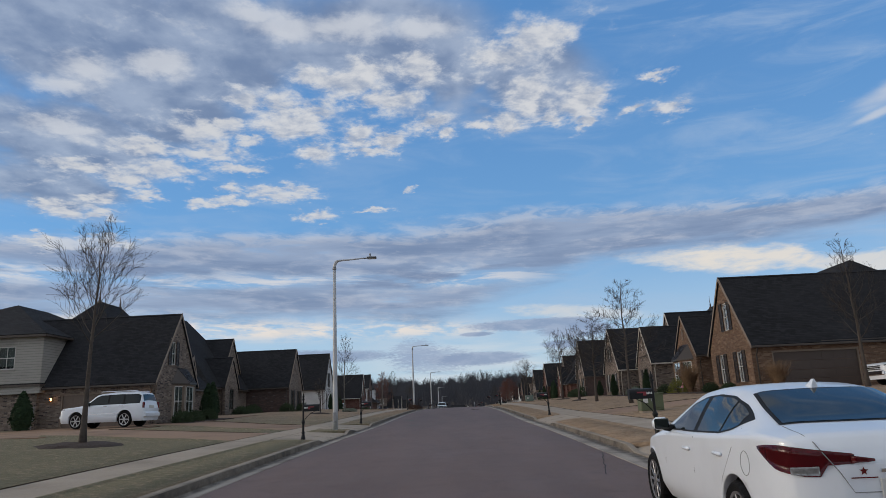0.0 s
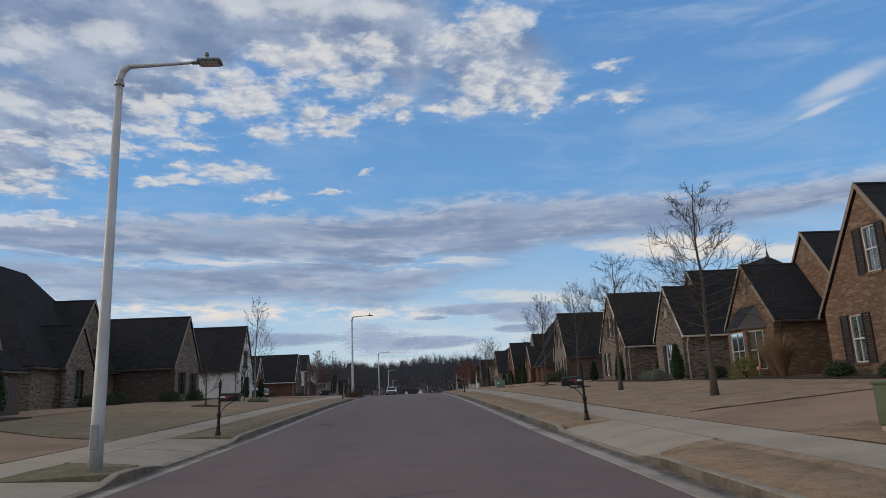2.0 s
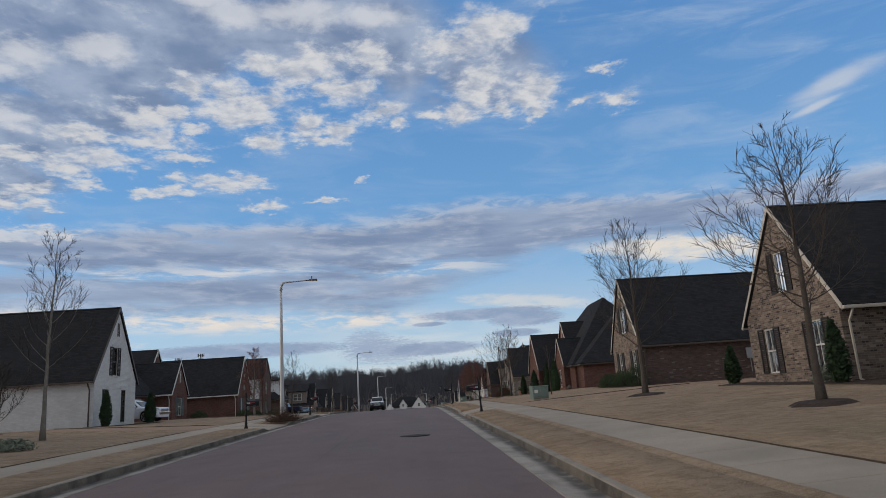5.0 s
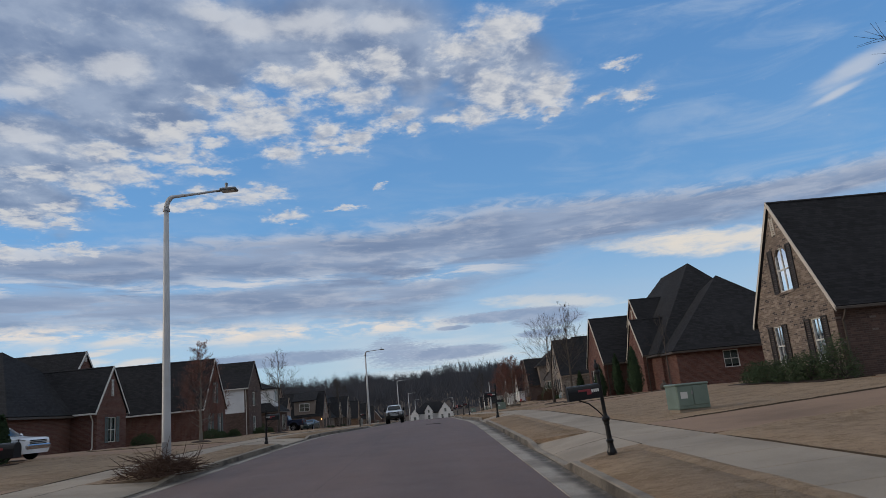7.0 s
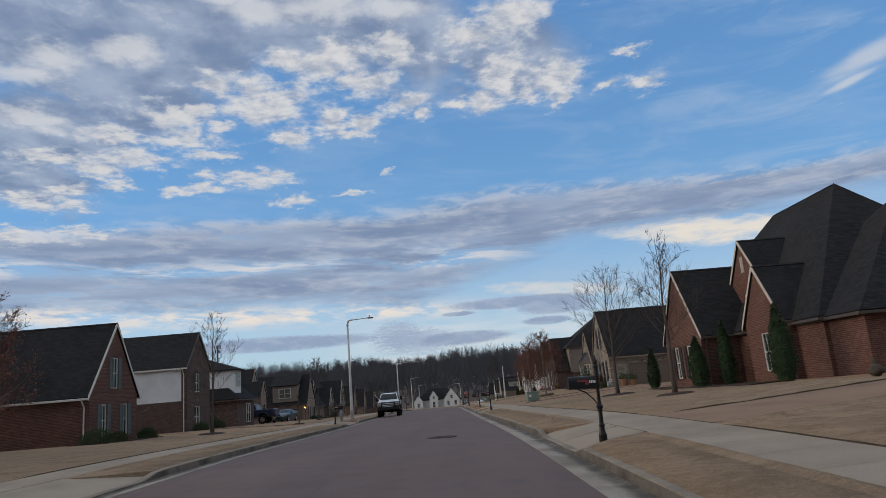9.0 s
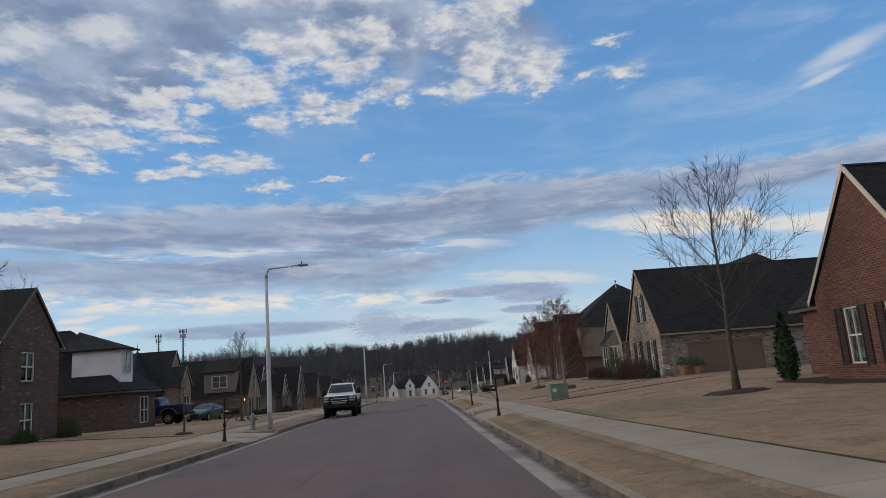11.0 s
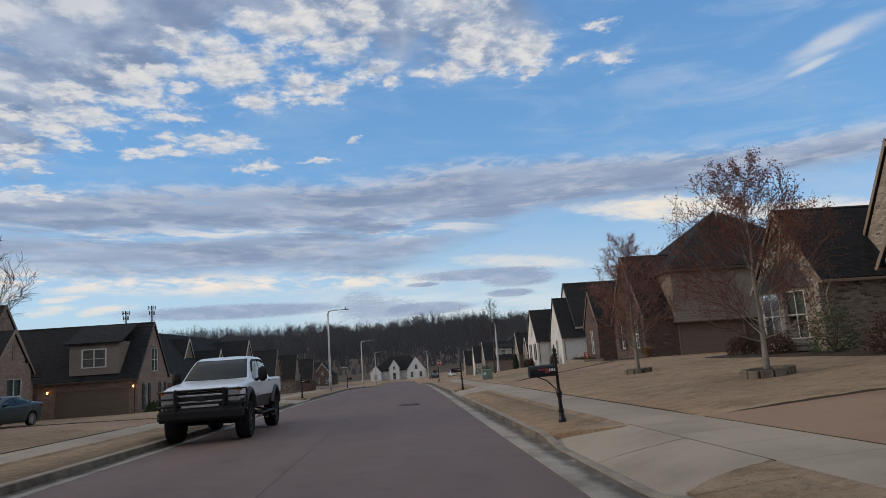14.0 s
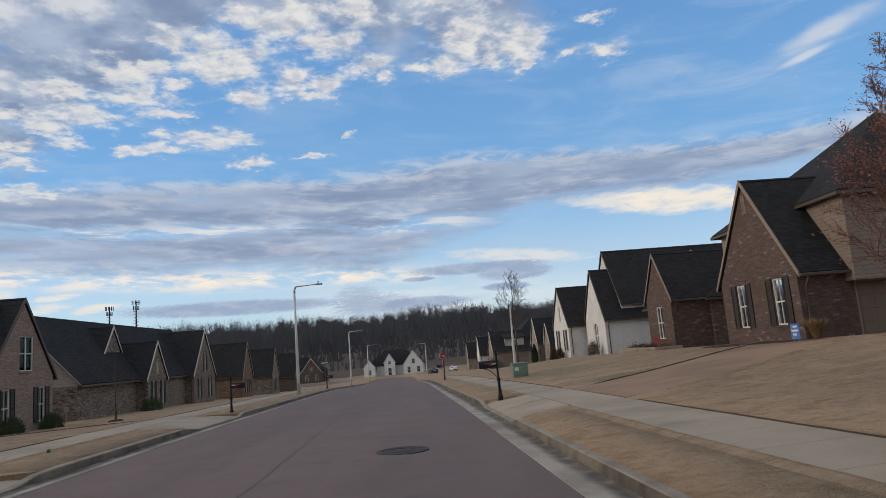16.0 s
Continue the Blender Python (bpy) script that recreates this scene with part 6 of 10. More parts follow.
def wheel_parts(root, x, y, r, wide, rim_mat, spokes, rim_r):
    """A tyre and its rim, set upright beside the body."""
    turn = pose(x, y, r, -90 if y > 0 else 90, 0, 0)
    bm = bmesh.new()
    h = wide / 2
    prof = [(rim_r, -h * 0.8), (r * 0.90, -h), (r * 0.985, -h * 0.72), (r, -h * 0.3), (r, h * 0.3), (r * 0.985, h * 0.72), (r * 0.90, h), (rim_r, h * 0.8)]
    lathe(bm, prof, 56)
    for v in bm.verts:
        if math.hypot(v.co.x, v.co.y) > r * 0.97 and int(round(math.atan2(v.co.y, v.co.x) / (2 * math.pi) * 56)) % 2:
            v.co.xy *= 0.978
    bmesh.ops.transform(bm, matrix=turn, verts=bm.verts)
    wheel = part("wheel", bm, TYRE, root, "dark rubber tyre", smooth=False)
    bm = bmesh.new()
    lathe(bm, [(rim_r * 1.02, h * 0.70), (rim_r * 1.03, h * 0.90), (rim_r * 0.92, h * 0.86), (rim_r * 0.88, h * 0.35)], 28, caps=False)
    for k in range(spokes):
        a = 2 * math.pi * k / spokes
        m = Matrix.Rotation(a, 4, "Z")
        box(bm, 0.04, -0.5 * rim_r / spokes - 0.008, h * 0.40, rim_r * 0.95, 0.5 * rim_r / spokes + 0.008, h * 0.84, m, bevel=0.008)
    lathe(bm, [(0.075, h * 0.3), (0.075, h * 0.82), (0.05, h * 0.9), (0.001, h * 0.9)], 12)
    bmesh.ops.transform(bm, matrix=turn, verts=bm.verts)
    part("rim", bm, rim_mat, wheel)
    # Dark disc added behind the spokes so the gaps read dark.
    bm = bmesh.new()
    lathe(bm, [(rim_r * 0.95, h * 0.22), (rim_r * 0.95, h * 0.32), (0.05, h * 0.34)], 24)
    bmesh.ops.transform(bm, matrix=turn, verts=bm.verts)
    part("rim_backing", bm, BLACK_PLASTIC, wheel)


class Shell:
    """A smooth car body over stations (x, belt, roof, half width, roof half width), front at +x."""

    def __init__(self, root, table, low, arch_x, arch_r, wheel_r, paint, two_tone=None, split_z=0.0, seams=(), round_off=0.10):
        self.low, self.arch_x, self.arch_r, self.wheel_r, self.root = low, arch_x, arch_r, wheel_r, root
        self.split_z = split_z if two_tone else low + 0.16
        self.memo = {}
        T = np.array(table)[::-1]
        self.fx = np.arange(T[0, 0], T[-1, 0] + 0.005, 0.01)
        n = max(1, int(round_off / 0.01))
        self.cols = []
        for k in range(1, 5):
            v = np.interp(self.fx, T[:, 0], T[:, k])
            for _ in range(2):
                v = np.convolve(np.pad(v, n, mode="reflect", reflect_type="odd"), np.ones(2 * n + 1) / (2 * n + 1), mode="valid")
            self.cols.append(v)
        st = sorted({round(float(v), 3) for v in np.linspace(self.fx[0], self.fx[-1], 72)} | {round(c + arch_r * k / 9, 3) for c in arch_x for k in range(-10, 11)}
                    | {round(self.fx[0] + 0.012 * k * k, 3) for k in range(5)} | {round(self.fx[-1] - 0.012 * k * k, 3) for k in range(5)})
        rings = [(x, self.ring(x)) for x in st]
        made = {}
        for (xa, ra), (xb, rb) in zip(rings, rings[1:]):
            for sd in (1, -1):
                for j in range(len(ra) - 1):
                    q = [(xa, sd * ra[j][0], ra[j][1]), (xb, sd * rb[j][0], rb[j][1]), (xb, sd * rb[j + 1][0], rb[j + 1][1]), (xa, sd * ra[j + 1][0], ra[j + 1][1])]
                    self.face(made, "lower_panel" if two_tone and j < 3 else "body", q if sd > 0 else q[::-1])
        for x, r in (rings[0], rings[-1]):
            for j in range(len(r) - 1):
                a, b = r[j], r[j + 1]
                self.face(made, "lower_panel" if two_tone and j < 3 else "body", [(x, a[0], a[1]), (x, b[0], b[1]), (x, -b[0], b[1]), (x, -a[0], a[1])])
        for key, (bm, _) in made.items():
            bmesh.ops.recalc_face_normals(bm, faces=bm.faces)
            part(key, bm, two_tone if key == "lower_panel" else paint, root, "", smooth=True)
        bm = bmesh.new()
        w = float(self.cols[2].max())
        box(bm, self.fx[0] + 0.25, -w * 0.80, low + 0.03, self.fx[-1] - 0.25, w * 0.80, low + 0.28)
        for ax in arch_x:
            box(bm, ax - arch_r, -w * 0.82, low + 0.1, ax + arch_r, w * 0.82, wheel_r + arch_r + 0.02)
        part("underbody", bm, BLACK_PLASTIC, root)
        for sd in (1, -1):
            for pts in seams:
                bm = bmesh.new()
                path = [(x, sd * (self.side(x, z) + 0.0005), z) for x, z in pts]
                tube(bm, path, [0.003] * len(path), 4)
                part("door_seam", bm, STEEL_GREY, root)

    def face(self, made, key, quad):
        bm, seen = made.setdefault(key, (bmesh.new(), {}))
        vs = []
        for p in quad:
            k = tuple(round(c, 4) for c in p)
            if k not in seen:
                seen[k] = bm.verts.new(p)
            if seen[k] not in vs:
                vs.append(seen[k])
        if len(vs) > 2:
            try:
                bm.faces.new(vs)
            except ValueError:
                pass

    def knots(self, x):
        belt, roof, w, rw = (float(np.interp(x, self.fx, c)) for c in self.cols)
        h, low = roof - belt, self.low
        mid = max(self.split_z + 0.08, low + (belt - low) * 0.58)
        return [(w * 0.90, low), (w * 0.985, min(self.split_z, belt - 0.1)), (w, min(mid, belt - 0.06)), (w * 0.985, belt - 0.05), (w * 0.962, belt), (w * 0.925, belt + min(0.03, h * 0.2)),
                (w * 0.925 + (rw - w * 0.925) * 0.52, belt + 0.56 * h), (rw, roof - min(0.06, 0.24 * h)), (rw * 0.72, roof - min(0.016, 0.08 * h)), (0.0, roof)]

    def ring(self, x):
        key = round(float(x), 4)
        if key not in self.memo:
            self.memo[key] = self.section(key)
        return self.memo[key]

    def section(self, x):
        P = [np.array(p) for p in self.knots(x)]
        out = []
        for k in range(len(P) - 1):
            a, b, c, d = P[max(k - 1, 0)], P[k], P[k + 1], (P[k + 2] if k + 2 < len(P) else np.array((-P[k][0], P[k][1])))
            for t in (0.0, 1 / 3, 2 / 3):
                out.append(0.5 * (2 * b + (c - a) * t + (2 * a - 5 * b + 4 * c - d) * t * t + (3 * b - a - 3 * c + d) * t ** 3))
        out.append(P[-1])
        z0 = self.low
        for ax in self.arch_x:
            d = abs(x - ax)
            if d < self.arch_r:
                z0 = max(z0, self.wheel_r + math.sqrt(self.arch_r ** 2 - d ** 2))
        return [(max(0.0, float(p[0])), max(float(p[1]), z0 + 0.002 * n)) for n, p in enumerate(out)]

    def side(self, x, z):
        """Half width at a height."""
        r = self.ring(x)
        return float(np.interp(z, [p[1] for p in r], [p[0] for p in r]))

    def top(self, x, y):
        """Height over the roof, hood or glass at a distance from the middle."""
        r = self.ring(x)[9:][::-1]
        return float(np.interp(abs(y), [p[0] for p in r], [p[1] for p in r]))

    def skin(self, x, f):
        r = self.knots(x)
        k = min(int(f), 8)
        a, b = r[k], r[k + 1]
        return (x, a[0] + (b[0] - a[0]) * (f - k), a[1] + (b[1] - a[1]) * (f - k))

    def pane(self, name, x0, x1, lower, upper, mat, out, parent=None, n=18):
        """A side pane between a lower and an upper line, each a list of (x, z)."""
        lo_, up_ = (np.array(sorted(v)) for v in (lower, upper))
        got = []
        for sd in (1, -1):
            bm = bmesh.new()
            rows = []
            for x in np.linspace(x0, x1, n):
                za, zb = float(np.interp(x, lo_[:, 0], lo_[:, 1])), float(np.interp(x, up_[:, 0], up_[:, 1]))
                rows.append([bm.verts.new((x, sd * (self.side(x, za + (zb - za) * k / 6) + out), za + (zb - za) * k / 6)) for k in range(7)])
            for a, b in zip(rows, rows[1:]):
                for k in range(6):
                    bm.faces.new((a[k], a[k + 1], b[k + 1], b[k]))
            bmesh.ops.recalc_face_normals(bm, faces=bm.faces)
            got.append(part(name, bm, mat, parent or self.root, "", smooth=True))
        return got

    def screen(self, name, xa, xb, wa, wb, mat, out, bow=0.0):
        """The windscreen or rear window, from its upper edge at xa to its lower edge at xb."""
        bm = bmesh.new()
        rows = []
        for k in range(11):
            t = k / 10
            w = wa + (wb - wa) * t
            row = []
            for m in range(17):
                v = -1 + 2 * m / 16
                x = xa + (xb - xa) * t + bow * (1 - v * v)
                row.append(bm.verts.new((x + out * (1 if xb > xa else -1), v * w, self.top(x, v * w) + out)))
            rows.append(row)
        for a, b in zip(rows, rows[1:]):
            for m in range(16):
                bm.faces.new((a[m], a[m + 1], b[m + 1], b[m]))
        bmesh.ops.recalc_face_normals(bm, faces=bm.faces)
        return part(name, bm, mat, self.root, "", smooth=True)


def patch_on(root, name, skin, xs_, fs, mat, out=0.006, sides=(1, -1), parent=None, label=""):
    """A lamp or badge lying on the body's skin, with thickness."""
    for sd in sides:
        bm = bmesh.new()
        rows = []
        for f in np.linspace(fs[0], fs[1], 5):
            row = []
            for x in np.linspace(xs_[0], xs_[1], 7):
                p = skin(float(x), float(f))
                row.append(bm.verts.new((p[0] + (out if abs(p[0]) > 1.9 else 0) * (1 if p[0] > 0 else -1), sd * (p[1] + out), p[2])))
            rows.append(row)
        for a, b in zip(rows, rows[1:]):
            for k in range(6):
                bm.faces.new((a[k], a[k + 1], b[k + 1], b[k]))
        bmesh.ops.solidify(bm, geom=bm.faces[:], thickness=0.02)
        part(name, bm, mat, parent or root, label, smooth=True)


def mirror_parts(root, x, y, z, size, mat, stalk=0.12):
    for sd in (1, -1):
        yc = sd * (y + stalk)
        bm = bmesh.new()
        box(bm, x - size[0] / 2, yc - size[1] / 2, z, x + size[0] / 2, yc + size[1] / 2, z + size[2], bevel=min(size) * 0.42)
        m = part("wing_mirror", bm, mat, root, smooth=True)
        bm = bmesh.new()
        tube(bm, [(x + 0.02, sd * (y - 0.10), z + 0.01), (x, sd * (y + stalk * 0.5), z + size[2] * 0.22), (x, yc, z + size[2] * 0.35)], [0.045, 0.035, 0.03], 8)
        part("mirror_arm", bm, BLACK_PLASTIC, m)
        bm = bmesh.new()
        box(bm, x - size[0] / 2 - 0.006, yc - size[1] * 0.42, z + size[2] * 0.10, x - size[0] / 2 + 0.02, yc + size[1] * 0.42, z + size[2] * 0.90, bevel=0.012)
        part("mirror_glass", bm, CAR_GLASS, m)


def handle_parts(root, skin, places, f, mat):
    for x in places:
        for sd in (1, -1):
            p = skin(x, f)
            bm = bmesh.new()
            box(bm, x - 0.11, sd * (p[1] + 0.022) - 0.014, p[2] - 0.016, x + 0.11, sd * (p[1] + 0.022) + 0.014, p[2] + 0.016, bevel=0.008)
            part("door_handle", bm, mat, root)


def settle_car(root, x, y, heading, size=1.0):
    """heading: degrees from +x in which the front points."""
    root.matrix_basis = pose(x, y, (ground_z(x, y) if abs(x) > 4.8 else level(y)) + (0.022 if abs(x) > 4.8 else 0.012), 0, 0, heading)
    f = Vector((math.cos(radians(heading)), math.sin(radians(heading)), 0)) * 1.4
    z = lambda px_, py_: ground_z(px_, py_) + 0.02 if abs(x) > 4.8 else level(py_) + 0.01
    a, b = z(x + f.x, y + f.y), z(x - f.x, y - f.y)
    root.matrix_basis = pose(x, y, (a + b) / 2, 0, 0, heading) @ pose(0, 0, 0, 0, -math.degrees(math.atan2(a - b, 2.8)), 0) @ Matrix.Scale(size, 4)


def sedan(at, label, paint, size=1.0):
    c = thing("sedan", (0, 0, 0), label, "car")
    table = [(2.20, 0.58, 0.60, 0.36, 0.30), (2.18, 0.63, 0.66, 0.48, 0.40), (2.10, 0.67, 0.71, 0.60, 0.50), (1.95, 0.72, 0.77, 0.72, 0.60), (1.6, 0.80, 0.87, 0.872, 0.71), (1.2, 0.865, 0.95, 0.90, 0.73), (0.95, 0.90, 1.03, 0.90, 0.71), (0.6, 0.925, 1.215, 0.90, 0.64),
             (0.2, 0.94, 1.365, 0.90, 0.59), (-0.2, 0.955, 1.405, 0.90, 0.575), (-0.6, 0.97, 1.41, 0.90, 0.57), (-1.0, 0.99, 1.37, 0.90, 0.56), (-1.4, 1.02, 1.245, 0.895, 0.56), (-1.75, 1.035, 1.115, 0.885, 0.62),
             (-2.0, 1.03, 1.075, 0.865, 0.66), (-2.14, 1.01, 1.05, 0.82, 0.64), (-2.22, 0.97, 1.0, 0.74, 0.58), (-2.26, 0.90, 0.92, 0.62, 0.50), (-2.28, 0.84, 0.86, 0.48, 0.40)]
    sh = Shell(c, table, 0.19, (1.40, -1.30), 0.36, 0.32, paint, round_off=0.06,
               seams=([(0.72, 0.30), (0.76, 0.6), (0.70, 0.90)], [(-0.27, 0.28), (-0.25, 0.6), (-0.27, 0.93)], [(-0.88, 0.36), (-1.02, 0.62), (-1.30, 0.90), (-1.40, 1.06)]))
    lower = [(0.72, 0.945), (-0.2, 0.965), (-0.95, 0.995), (-1.2, 1.035), (-1.44, 1.125)]
    upper = [(0.72, 0.955), (0.45, 1.11), (0.2, 1.225), (-0.1, 1.298), (-0.45, 1.325), (-0.8, 1.31), (-1.1, 1.245), (-1.44, 1.13)]
    sh.pane("window_trim", -1.44, 0.72, lower, upper, BLACK_PLASTIC, 0.004, n=40)
    lower, upper = [(x, z + 0.014) for x, z in lower], [(x, z - 0.018) for x, z in upper]
    for a, b in ((-0.20, 0.61), (-0.93, -0.31), (-1.28, -0.97)):
        sh.pane("side_window", a, b, lower, upper, CAR_GLASS, 0.009)
    sh.screen("windscreen", 0.22, 0.93, 0.52, 0.70, CAR_GLASS, 0.005, 0.10)
    sh.screen("rear_trim", -1.00, -1.76, 0.53, 0.66, BLACK_PLASTIC, 0.004, -0.05)
    sh.screen("rear_window", -1.03, -1.735, 0.505, 0.625, CAR_GLASS, 0.008, -0.05)
    for x in (1.40, -1.30):
        for y in (0.80, -0.80):
            wheel_parts(c, x, y, 0.32, 0.205, ALLOY, 10, 0.225)
    # Tail lamps, wrapped from the flank round the corner on to the boot lid.
    walk_ = [(x, sh.side(x, 0.86)) for x in np.linspace(-1.83, -2.278, 30)] + [(-2.288, y) for y in np.linspace(0.44, 0.27, 8)]
    run = [0.0]
    for p, q in zip(walk_, walk_[1:]):
        run.append(run[-1] + math.hypot(q[0] - p[0], q[1] - p[1]))

    def lamp_strip(name, u0, u1, low_line, high_line, mat, out, sd, parent, label=""):
        bm = bmesh.new()
        rows = []
        for u in np.linspace(u0, u1, 20):
            s_ = u * run[-1]
            x, y = float(np.interp(s_, run, [p[0] for p in walk_])), float(np.interp(s_, run, [p[1] for p in walk_]))
            za, zb = (float(np.interp(u, *zip(*v))) for v in (low_line, high_line))
            d = Vector((x + 1.75, y * 0.75, 0)).normalized() * out
            rows.append([bm.verts.new((x + d.x, sd * (y + d.y), za + (zb - za) * k / 4)) for k in range(5)])
        for a, b in zip(rows, rows[1:]):
            for k in range(4):
                bm.faces.new((a[k], a[k + 1], b[k + 1], b[k]))
        bmesh.ops.solidify(bm, geom=bm.faces[:], thickness=0.012)
        bmesh.ops.recalc_face_normals(bm, faces=bm.faces)
        return part(name, bm, mat, parent, label, smooth=True)
    for sd in (1, -1):
        lamp = lamp_strip("tail_light", 0.0, 1.0, [(0, 0.935), (0.10, 0.87), (0.22, 0.80), (0.42, 0.765), (0.53, 0.765), (0.56, 0.84), (1, 0.862)],
                          [(0, 0.955), (0.12, 0.972), (0.28, 0.978), (0.5, 0.950), (0.85, 0.905), (1, 0.880)], RED_LENS, 0.012, sd, c, "dark red wraparound tail lamp")
        lamp_strip("reversing_light", 0.34, 0.525, [(0, 0.775), (1, 0.772)], [(0, 0.83), (0.34, 0.825), (0.525, 0.835)], CLEAR_LENS, 0.016, sd, lamp, "clear reversing lens")
    bm = bmesh.new()
    edge = [(-1.80, 0.655), (-1.95, 0.665), (-2.10, 0.655), (-2.19, 0.62)]
    left_ = [(x, y, sh.top(x, y) + 0.001) for x, y in edge] + [(-2.262, 0.60, 0.92), (-2.288, 0.52, 0.80), (-2.292, 0.44, 0.66)]
    line = left_ + [(x, -y, z) for x, y, z in left_[::-1]]
    tube(bm, line, [0.0035] * len(line), 4)
    part("boot_seam", bm, STEEL_GREY, c)
    bm = bmesh.new()
    box(bm, -2.34, -0.70, 0.26, -2.10, 0.70, 0.60, bevel=0.10)
    part("rear_bumper", bm, paint, c)
    bm = bmesh.new()
    box(bm, -2.352, -0.58, 0.22, -2.2, 0.58, 0.36, bevel=0.03)
    part("lower_valance", bm, BLACK_PLASTIC, c)
    bm = bmesh.new()
    box(bm, -2.302, -0.26, 0.62, -2.286, 0.26, 0.75, bevel=0.006)
    part("number_plate", bm, PLATE_WHITE, c)
    # Shark-fin aerial.
    bm = bmesh.new()
    rings_ = []
    for k in range(7):
        t = k / 6
        zc = sh.top(-0.95, 0) - 0.005 + 0.065 * t
        half, front_, back_ = 0.038 * (1 - t) ** 0.7 + 0.004, -0.86 - 0.14 * t, -1.04 - 0.01 * t
        rings_.append([bm.verts.new((x, y, zc + (sh.top(x, 0) - sh.top(-0.95, 0)) * (1 - t))) for x, y in ((front_, 0), ((front_ + back_) / 2, half), (back_, half * 0.7), (back_, -half * 0.7), ((front_ + back_) / 2, -half))])
    for a, b in zip(rings_, rings_[1:]):
        for k in range(5):
            bm.faces.new((a[k], a[(k + 1) % 5], b[(k + 1) % 5], b[k]))
    bm.faces.new(rings_[-1])
    part("roof_aerial", bm, paint, c)
    for k in range(5):
        bm = bmesh.new()
        box(bm, -2.300, 0.22 - k * 0.11 - 0.022, 0.79, -2.287, 0.22 - k * 0.11 + 0.022, 0.812)
        part("badge_bar", bm, CHROME, c)
    bm = bmesh.new()
    cs = [bm.verts.new((-2.293, 0.36 + 0.032 * (1 if k % 2 == 0 else 0.42) * math.sin(k * math.pi / 5), 0.80 + 0.032 * (1 if k % 2 == 0 else 0.42) * math.cos(k * math.pi / 5))) for k in range(10)]
    bm.faces.new(cs)
    part("sticker_star", bm, RED_LENS, c, "small red star sticker")
    bm = boxes((-2.2935, 0.27, 0.752, -2.2915, 0.45, 0.760))
    part("sticker_bar", bm, RED_LENS, c)
    bm = bmesh.new()
    loop_ = [(-1.56 + 0.085 * math.cos(a), 0.0, 0.80 + 0.095 * math.sin(a)) for a in (2 * math.pi * k / 20 for k in range(21))]
    tube(bm, [(x, sh.side(x, z) + 0.0005, z) for x, _, z in loop_], [0.003] * 21, 4)
    part("fuel_flap_seam", bm, STEEL_GREY, c)
    mirror_parts(c, 0.60, 0.90, 0.945, (0.11, 0.19, 0.14), paint, 0.06)
    for x, z in ((-0.08, 0.80), (-0.98, 0.825)):
        for sd in (1, -1):
            y = sd * (sh.side(x, z) + 0.018)
            bm = bmesh.new()
            box(bm, x - 0.10, y - 0.016, z - 0.017, x + 0.10, y + 0.016, z + 0.017, bevel=0.014)
            part("door_handle", bm, paint, c, smooth=True)
    patch_on(c, "headlight", sh.skin, (1.90, 2.20), (3.0, 4.6), CLEAR_LENS)
    settle_car(c, *at, size)
    return c


